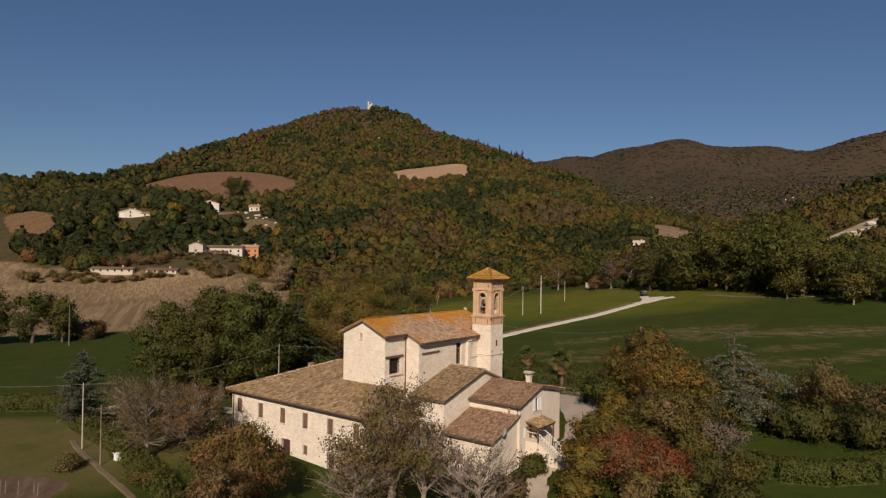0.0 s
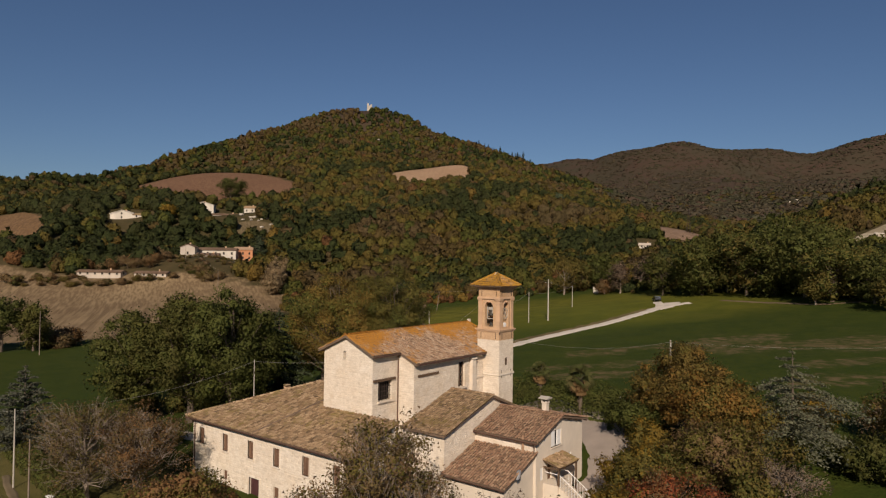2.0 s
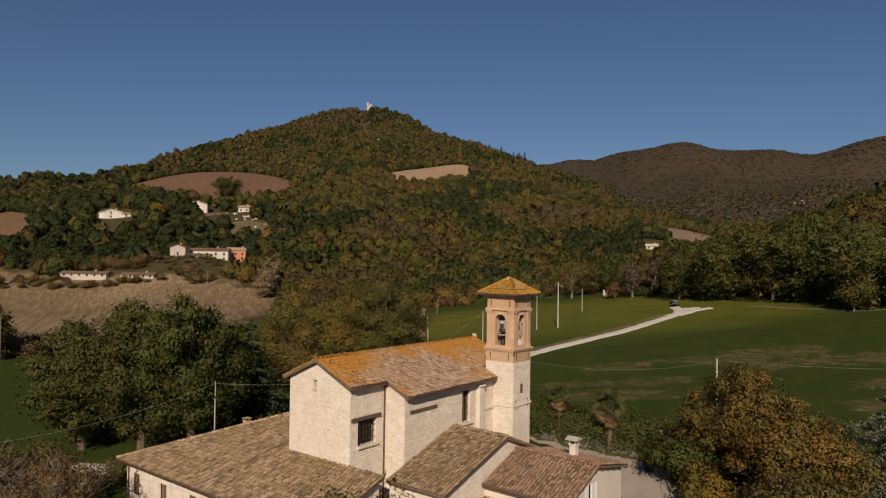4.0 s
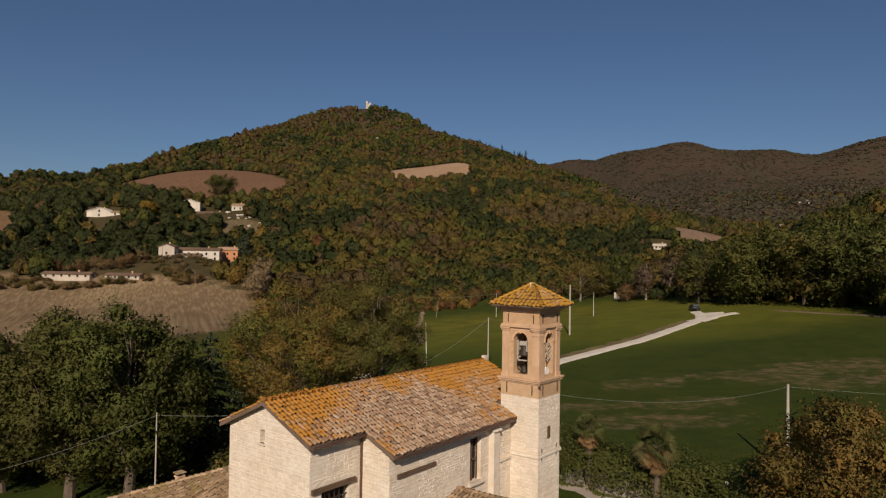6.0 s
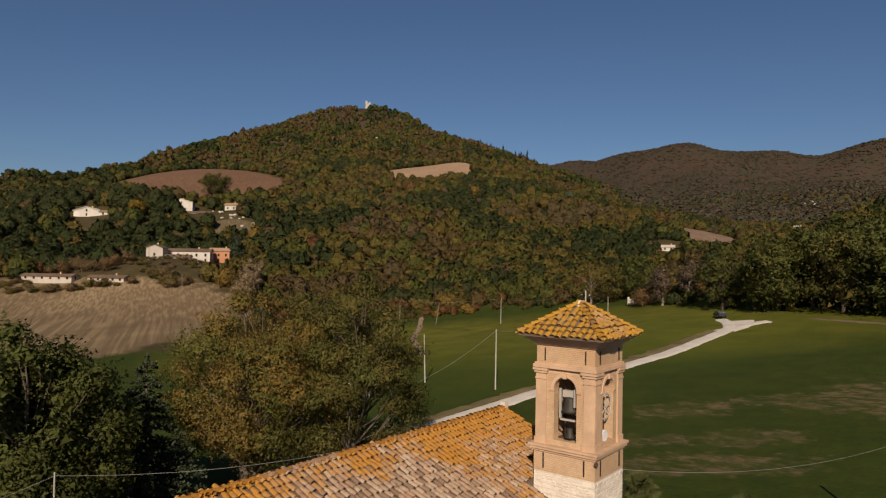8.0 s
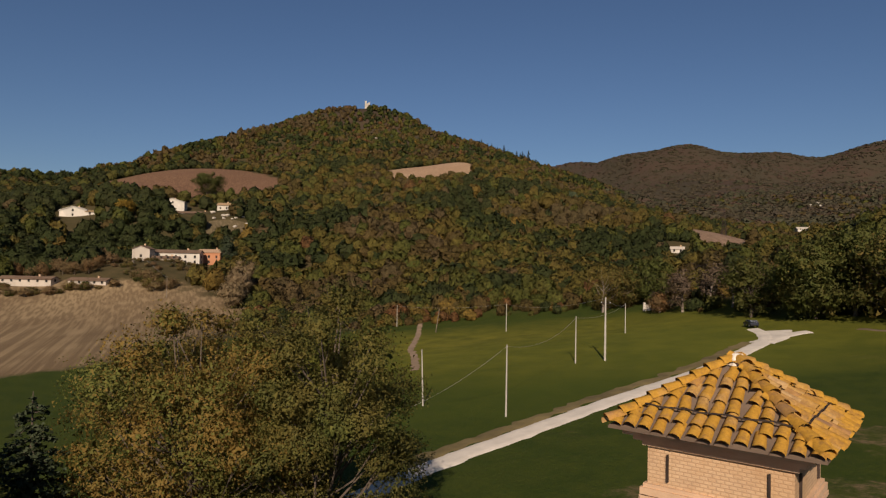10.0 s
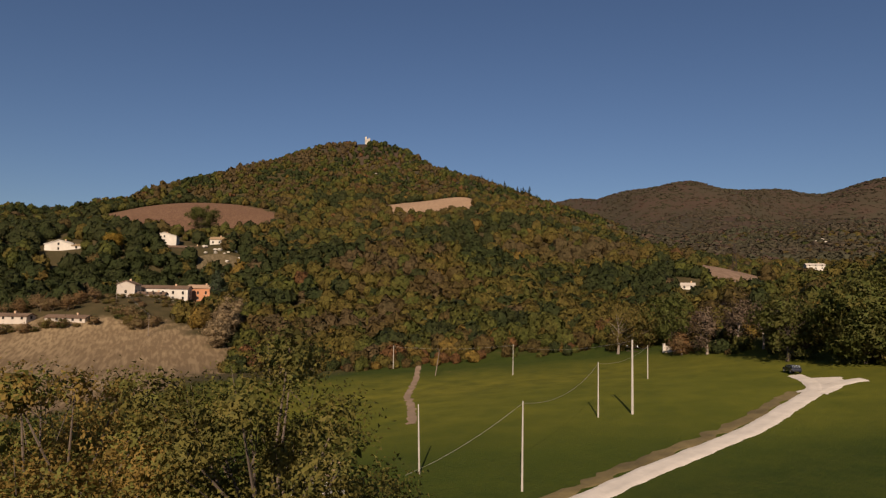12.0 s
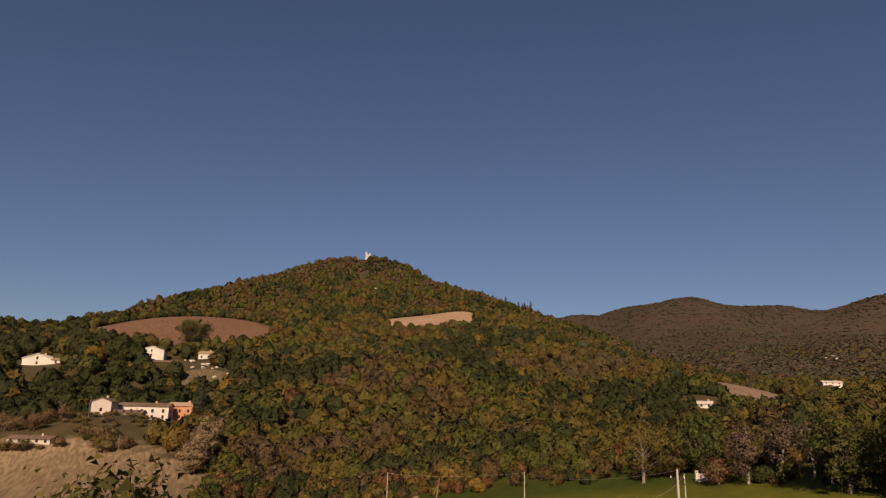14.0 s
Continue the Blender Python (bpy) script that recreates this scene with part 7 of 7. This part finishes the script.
for k in range(34):      # a ragged row of shrubs below the sheds
    f = (k % 24) / 23
    x, y = -372 + 52 * f + rb.uniform(-3, 3) - 6 * (k > 23), 136 + 54 * f + rb.uniform(-3, 3) + 7 * (k > 23)
    if k < 3:
        shrubs = [tree("field_shrub", "brown-green shrub at the top of the ploughed field", x, y, 4.6, 3.0, (BROWN, OLIVE, GREEN_DARK)[k], 1500, 0.5, None, 280 + k, 16, 0.0, 0.5, 20, "bush", "shrubs below the sheds", second=BROWN, share=0.3)] + (shrubs if k else [])
    else:
        o = copy_thing(shrubs[k % 3], pose(x, y, ground_z(x, y) - 0.2, 0, 0, rb.uniform(0, 360)))
        s = rb.uniform(0.45, 0.95)
        o.scale = (s, s, s * rb.uniform(0.6, 0.9))
for k in range(90):      # low shrubs on the slope below the hamlet
    x, y = rb.uniform(-352, -296), rb.uniform(200, 250)
    gz = ground_z(x, y)
    o = copy_thing(shrubs[k % 3], pose(x, y, gz - 0.2, 0, 0, rb.uniform(0, 360)))
    s = min(max((19.2 - gz) / 4.6, 0.42), 1.0) * rb.uniform(0.8, 1.05)
    o.scale = (s * 1.15, s * 1.15, s)
for k in range(20):      # pines along the ridge
    f = k / 19
    x, y = -735 + 150 * f ** 0.9 + rb.uniform(-5, 5), 1032 - 40 * f + rb.uniform(-6, 6)
    if k == 0:
        ridge_pine = conifer("ridge_pine", "dark pointed conifer on the hill's ridge", x, y, 16, 4.2, FIR, 300, 12, 0.2, 260, 1.1, "pines on the ridge")
    else:
        o = copy_thing(ridge_pine, pose(x, y, ground_z(x, y) - 0.4, 0, 0, rb.uniform(0, 360)))
        s = rb.uniform(0.6, 1.2)
        o.scale = (s, s, s * rb.uniform(0.9, 1.2))


for k in range(26):      # brown orchard rows above the sheds
    i, j = k % 9, k // 9
    x, y = -341 - i * 6.0 - j * 2.5 + rb.uniform(-1, 1), 193 - i * 3.4 + j * 6.0 + rb.uniform(-1, 1)
    if k < 2:
        orchard = [tree("orchard_tree", "brown-leaved orchard tree above the sheds", x, y, 5.2, 3.0, BROWN if k else RUST, 1500, 0.5, None, 250 + k, 16, 0.12, 0.4, 20, group="orchard rows")] + (orchard if k else [])
    else:
        o = copy_thing(orchard[k % 2], pose(x, y, ground_z(x, y) - 0.2, 0, 0, rb.uniform(0, 360)))
        s = rb.uniform(0.75, 1.15)
        o.scale = (s, s, s)


# ---- poles and wires ----
def pole(x, y, h, material=None, arm=False, lean=0.0, r=0.12, label="", stay=False):
    p = thing("utility_pole", label or "pale concrete utility pole in the meadow", "utility pole", (x, y, ground_z(x, y) - 0.2), "utility poles")
    Shape().tube([(0, 0, 0), (lean * 0.5, 0, h * 0.5), (lean, 0, h + 0.2)], [r, r * 0.85, r * 0.6], 10).object("shaft", material or CONCRETE, p)
    if arm:
        for dz in (0.9, 1.5):
            Shape().box(-0.9, 0.9, -0.05, 0.05, h - dz, h - dz + 0.1).object("crossarm", IRON, p)
        for sx in (-0.8, 0.0, 0.8):
            Shape().lathe((sx, 0, h - 0.8), [(0.03, 0), (0.07, 0.05), (0.04, 0.1), (0.07, 0.15), (0.02, 0.22)], 8).object("insulator", WHITE_PAINT, p)
    else:
        Shape().lathe((lean, 0, h + 0.18), [(r * 0.6, 0), (r * 0.75, 0.04), (0.02, 0.1)], 8).object("cap", CONCRETE, p)
    return Vector((x + lean, y, ground_z(x, y) + h - 0.15))


def wire(a, b, sag, r=0.014, label="sagging overhead wire between poles"):
    a, b = Vector(a), Vector(b)
    n = 18
    s = Shape().tube([a.lerp(b, i / n) - Vector((0, 0, 4 * sag * (i / n) * (1 - i / n))) for i in range(n + 1)], [r] * (n + 1), 4)
    ob = s.object("overhead_wire", WIRE)
    tagged(ob, label, "wire", "overhead wires")


t1 = pole(-104.7, 130.5, 7.7, lean=-0.35)
t2 = pole(-90.7, 129.8, 8.9)
t3 = pole(-94.0, 166.2, 10.8, arm=True, r=0.2, label="tall pale concrete pole with crossarms")
t4 = pole(-97.8, 162.8, 7.9)
t5 = pole(-105.8, 203.0, 6.6)
t6 = pole(-143.0, 212.0, 7.4)
t7 = pole(-184, 214, 6.5)
t8 = pole(-164, 208, 6.5, POLE_WOOD, lean=1.2, label="leaning wooden pole at the wood's edge")
tr_ = pole(-38.3, 97.9, 7.8, label="grey utility pole behind the garden trees", r=0.17)
tw_ = pole(-80.6, 64.5, 8.9, r=0.085, label="utility pole behind the monastery roof")
tl_ = pole(-84.8, 38.3, 8.0, r=0.095, label="weathered pole beside the vegetable garden")
tn_ = pole(-76.6, 36.6, 6.6, POLE_WOOD, r=0.09, label="thin wooden post in the garden")
tf_ = pole(-188, 81, 10.8, POLE_WOOD, label="wooden pole at the green field's edge")
tg_ = pole(-333, 208, 9.0, POLE_WOOD, label="wooden pole beside the farm sheds")
th_ = pole(-290, 199, 8.0, POLE_WOOD, label="wooden pole in the ploughed field")
tb_ = pole(-88.0, 232.0, 10, label="pale pole beside the dark oaks", arm=True)
wire(t2, t4, 1.6, 0.022)
wire(t4, t5, 1.0, 0.022)
wire(t2, (-105.5, 129.0, ground_z(-105.5, 129.0) + 0.2), 0.6, 0.022)
wire(t3, t6, 1.2, 0.022)
wire(t6, t7, 0.8, 0.022)
wire(t3, t5, 0.8, 0.022)
wire(tl_, tw_, 1.3, 0.014)
wire(tw_, (-70.5, 84.0, 9.6), 0.7, 0.014)
wire(tl_, (-130, 20, 7), 1.5, 0.012)
wire(tr_, (-48.0, 74.4, 14.2), 0.9, 0.009)
wire(tr_, (10, 118, 17), 1.6, 0.008)
wire(tg_, th_, 1.0, 0.03)
# lattice pylon in the far valley
py = thing("pylon", "grey lattice pylon in the far valley", "pylon", (-167, 505, ground_z(-167, 505)))
for sx, sy in ((-1, -1), (1, -1), (1, 1), (-1, 1)):
    Shape().tube([(1.3 * sx, 1.3 * sy, -0.5), (0.3 * sx, 0.3 * sy, 17)], [0.13, 0.08], 4).object("leg", IRON, py)
for k in range(7):
    a, b = 1.3 - k * 0.143, 1.3 - (k + 1) * 0.143
    z0, z1 = k * 2.4, (k + 1) * 2.4
    Shape().tube([(-a, -a, z0), (b, -b, z1)], [0.06, 0.06], 4).tube([(a, -a, z0), (b, b, z1)], [0.06, 0.06], 4).tube([(a, a, z0), (-b, b, z1)], [0.06, 0.06], 4).tube([(-a, a, z0), (-b, -b, z1)], [0.06, 0.06], 4).object("brace", IRON, py)
Shape().box(-2.2, 2.2, -0.1, 0.1, 16.2, 16.4).object("crossarm", IRON, py)


# ---- houses of the hamlet and beyond ----
def cottage(name, label, x, y, turn, length, width, eave, rise, wall, roof_mat, windows, category="house", z=None):
    """A gabled house: plinth walls, pitched roof with overhang, windows on the long side and the gable."""
    e = thing(name, label, category, (x, y, ground_z(x, y) - 1.0 if z is None else z), "houses of the hamlet")
    e.rotation_euler = (0, 0, radians(turn))
    a, b, h = length / 2, width / 2, eave + 1.0
    Shape().box(-a, a, -b, b, -2, h).prism([(-b, h), (b, h), (0, h + rise)], "x", -a, a).object("wall", wall, e)
    o = 0.5
    dz = rise * o / b
    for s in (-1, 1):
        Shape().hexa([(-a - o, s * (b + o), h - dz), (a + o, s * (b + o), h - dz), (a + o, 0, h + rise), (-a - o, 0, h + rise)],
                     [(-a - o, s * (b + o), h - dz + 0.25), (a + o, s * (b + o), h - dz + 0.25), (a + o, 0, h + rise + 0.25), (-a - o, 0, h + rise + 0.25)]).object("roof", roof_mat, e)
    for k in range(windows):
        wx = -a + length * (k + 0.5) / windows
        for zz in ((2.2,) if eave < 4 else (2.0, 4.6)):
            w = Shape().box(wx - 0.5, wx + 0.5, -b - 0.05, -b + 0.02, zz, zz + 1.4).object("window", DARK, e)
            Shape().box(wx - 0.6, wx + 0.6, -b - 0.12, -b - 0.05, zz - 0.12, zz).object("sill", CONCRETE, w)
    for zz in ((2.2,) if eave < 4 else (2.0, 4.6)):
        w = Shape().box(a - 0.02, a + 0.05, -0.5, 0.5, zz, zz + 1.4).object("window", DARK, e)
        w = Shape().box(-a - 0.05, -a + 0.02, -0.5, 0.5, zz, zz + 1.4).object("window", DARK, e)
    Shape().box(a * 0.4, a * 0.4 + 0.7, -0.4, 0.4, h + rise - 0.6, h + rise + 1.0).object("chimney", BRICK_TRIM, e)
    return e


FACE = 37.8
cottage("villa", "white villa with a low pale roof on the wooded slope", -455, 237, FACE + 94, 11, 15, 4.0, 2.4, HOUSE_WHITE, HOUSE_WHITE, 3, z=45.5)
cottage("annex", "low white annex beside the villa", -444.5, 243, FACE + 4, 9, 6, 2.8, 1.0, HOUSE_WHITE, TILE, 2, z=46.2)
cottage("villa", "white gabled house below the brown field", -474, 309, FACE + 100, 10, 15, 4.8, 2.2, HOUSE_WHITE, HOUSE_GREY, 3, z=56.8)
cottage("farm_building", "long low stone house with a terrace wall", -443, 307, FACE + 5, 24, 5, 3.6, 1.0, HOUSE_GREY, SHADED_ROOF, 6, z=49.2)
cottage("villa", "small white house among trees", -424, 315, FACE, 8, 6, 3.8, 1.5, HOUSE_WHITE, TILE, 2, z=54.0)
cottage("farmhouse", "tall grey rendered house in the hamlet", -362, 228, FACE + 98, 9, 8, 7.6, 1.6, HOUSE_GREY, SHADED_ROOF, 2, z=19.6)
cottage("farm_building", "long white house with a tiled roof in the hamlet", -360, 245, FACE + 5, 23, 7, 6.2, 1.3, HOUSE_WHITE, SHADED_ROOF, 5, z=19.6)
cottage("farm_building", "low grey annex with small windows", -352, 234, FACE + 8, 12, 6, 4.0, 1.0, HOUSE_GREY, SHADED_ROOF, 4, z=18.8)
cottage("farmhouse", "orange-rendered house with a brown tile roof", -355, 261, FACE - 5, 12, 7, 6.6, 1.4, HOUSE_RED, TILE_RED, 3, z=19.8)
cottage("shed", "white farm shed along the field's upper edge", -331, 189, FACE - 8, 17, 5, 2.4, 0.9, HOUSE_GREY, SHADED_ROOF, 5, "shed", z=10.8)
cottage("shed", "long brownish shed above the ploughed field", -353, 174, FACE - 8, 24, 5, 2.4, 0.9, HOUSE_GREY, SHADED_ROOF, 6, "shed")
cottage("villa", "white house half hidden in the valley woods", -175, 442, FACE - 20, 7, 6, 2.6, 1.3, HOUSE_WHITE, HOUSE_GREY, 2, z=ground_z(-175, 442) - 2.4)
cottage("villa", "far white house in the upper valley", -166, 772, FACE - 10, 16, 8, 4.6, 1.6, HOUSE_WHITE, HOUSE_GREY, 3)
cottage("outbuilding", "small white rendered outbuilding half hidden behind autumn trees", -109, 119, FACE - 20, 4.6, 3.6, 3.0, 0.9, HOUSE_WHITE, TILE, 2, "outbuilding")
# white garden ruin beside the wood
ruin = thing("garden_ruin", "small white walled ruin at the wood's edge", "ruin", (-113, 242, ground_z(-113, 242) - 0.5))
ruin.rotation_euler = (0, 0, radians(FACE))
Shape().box(-3.5, 1.0, -0.2, 0.2, 0, 1.7).object("wall", HOUSE_GREY, ruin)
Shape().box(1.8, 2.3, -0.3, 0.3, 0, 2.6).object("pillar", HOUSE_WHITE, ruin)
Shape().box(-3.8, -3.2, -0.3, 0.3, 0, 2.3).object("pillar", HOUSE_WHITE, ruin)
Shape().hexa([(2.3, -0.2, 0), (5.0, -0.2, 0), (5.0, 0.2, 0), (2.3, 0.2, 0)], [(2.3, -0.2, 1.8), (5.0, -0.2, 0.5), (5.0, 0.2, 0.5), (2.3, 0.2, 1.8)]).object("wall", HOUSE_GREY, ruin)
# ruined tower on the summit
keep_ = thing("hilltop_tower", "pale ruined tower on the hill's summit", "tower", (-1000, 1029, 332.0))
keep_.rotation_euler = (0, 0, radians(FACE + 10))
Shape().box(-4.5, -1.0, -3, 3, -16, 16).box(-4.5, -3.5, -3, -2, 16, 17.2).box(-2.2, -1.0, -3, -2, 16, 17.4).object("wall", ROCK, keep_)
Shape().box(-1.0, 2.2, -3, 3, -16, 12).object("wall", ROCK, keep_)
Shape().box(2.2, 5.5, -3, 3, -16, 14).box(4.3, 5.5, -3, -2, 14, 15.0).object("wall", ROCK, keep_)
# pale outcrops on the hill and the far range
ro = random.Random(9)


def outcrop(x, y, s, label):
    g = np.random.default_rng(int(abs(x) * 7 + y))
    bm = bmesh.new()
    bmesh.ops.create_icosphere(bm, subdivisions=2, radius=s)
    for v in bm.verts:
        v.co += Vector(g.normal(size=3) * s * 0.14)
        v.co.z *= 0.55
    me = bpy.data.meshes.new("rock_outcrop")
    bm.to_mesh(me)
    bm.free()
    me.materials.append(ROCK)
    ob = new("rock_outcrop", me)
    ob.location = (x, y, ground_z(x, y) + s * 0.2)
    tagged(ob, label, "rock", "pale rock outcrops")


for cx, cy, n, spread, s in ((-242, 1253, 7, 26, 7), (-300, 1240, 4, 20, 5), (-555, 1450, 6, 22, 6), (-505, 1010, 5, 18, 5), (-862, 900, 3, 10, 4), (-404, 300, 6, 8, 1.6), (-392, 305, 5, 8, 1.4), (-323, 339, 3, 5, 2.0), (-22, 272, 6, 6, 1.6), (-30, 268, 4, 5, 1.2)):
    for k in range(n):
        outcrop(cx + ro.uniform(-spread, spread), cy + ro.uniform(-spread, spread), s * ro.uniform(0.5, 1.1), "pale limestone outcrop among the woods")

# ---- the parked car ----
car = thing("car", "dark parked hatchback at the bend of the gravel road", "car", (-80.5, 207.5, ground_z(-80.5, 207.5) + 0.12))
car.rotation_euler = (0, 0, radians(FACE + 86))
prof = [(-2.05, 0.35), (2.05, 0.35), (2.1, 0.6), (2.0, 0.85), (1.2, 0.95), (0.6, 1.4), (-1.2, 1.46), (-1.95, 1.0), (-2.1, 0.7)]
body = Shape().prism(prof, "y", -0.85, 0.85)
bo = body.object("body", CAR_PAINT, car)
bv = bo.modifiers.new("soft_edges", "BEVEL")
bv.width, bv.segments = 0.1, 2
Shape().hexa([(0.62, -0.72, 1.38), (1.22, -0.76, 0.97), (1.22, 0.76, 0.97), (0.62, 0.72, 1.38)], [(0.66, -0.72, 1.40), (1.26, -0.76, 0.99), (1.26, 0.76, 0.99), (0.66, 0.72, 1.40)]).object("windscreen", GLASS, car)
Shape().hexa([(-1.95, -0.72, 1.05), (-1.25, -0.7, 1.44), (-1.25, 0.7, 1.44), (-1.95, 0.72, 1.05)], [(-2.0, -0.72, 1.07), (-1.29, -0.7, 1.47), (-1.29, 0.7, 1.47), (-2.0, 0.72, 1.07)]).object("rear_window", GLASS, car)
for sy in (-1, 1):
    Shape().box(-1.1, 0.55, 0.86 * sy - 0.01, 0.86 * sy + 0.01, 1.0, 1.34).object("side_window", GLASS, car)
    Shape().box(2.02, 2.1, sy * 0.6 - 0.15, sy * 0.6 + 0.15, 0.65, 0.8).object("headlight", WHITE_PAINT, car)
    for sx in (-1.3, 1.3):
        w = Shape().tube([(sx, sy * 0.72, 0.32), (sx, sy * 0.9, 0.32)], [0.32, 0.32], 16).object("wheel", RUBBER, car)
        Shape().tube([(sx, sy * 0.885, 0.32), (sx, sy * 0.915, 0.32)], [0.2, 0.2], 12).object("rim", CONCRETE, w)
Shape().box(2.06, 2.12, -0.28, 0.28, 0.45, 0.57).object("number_plate", WHITE_PAINT, car)
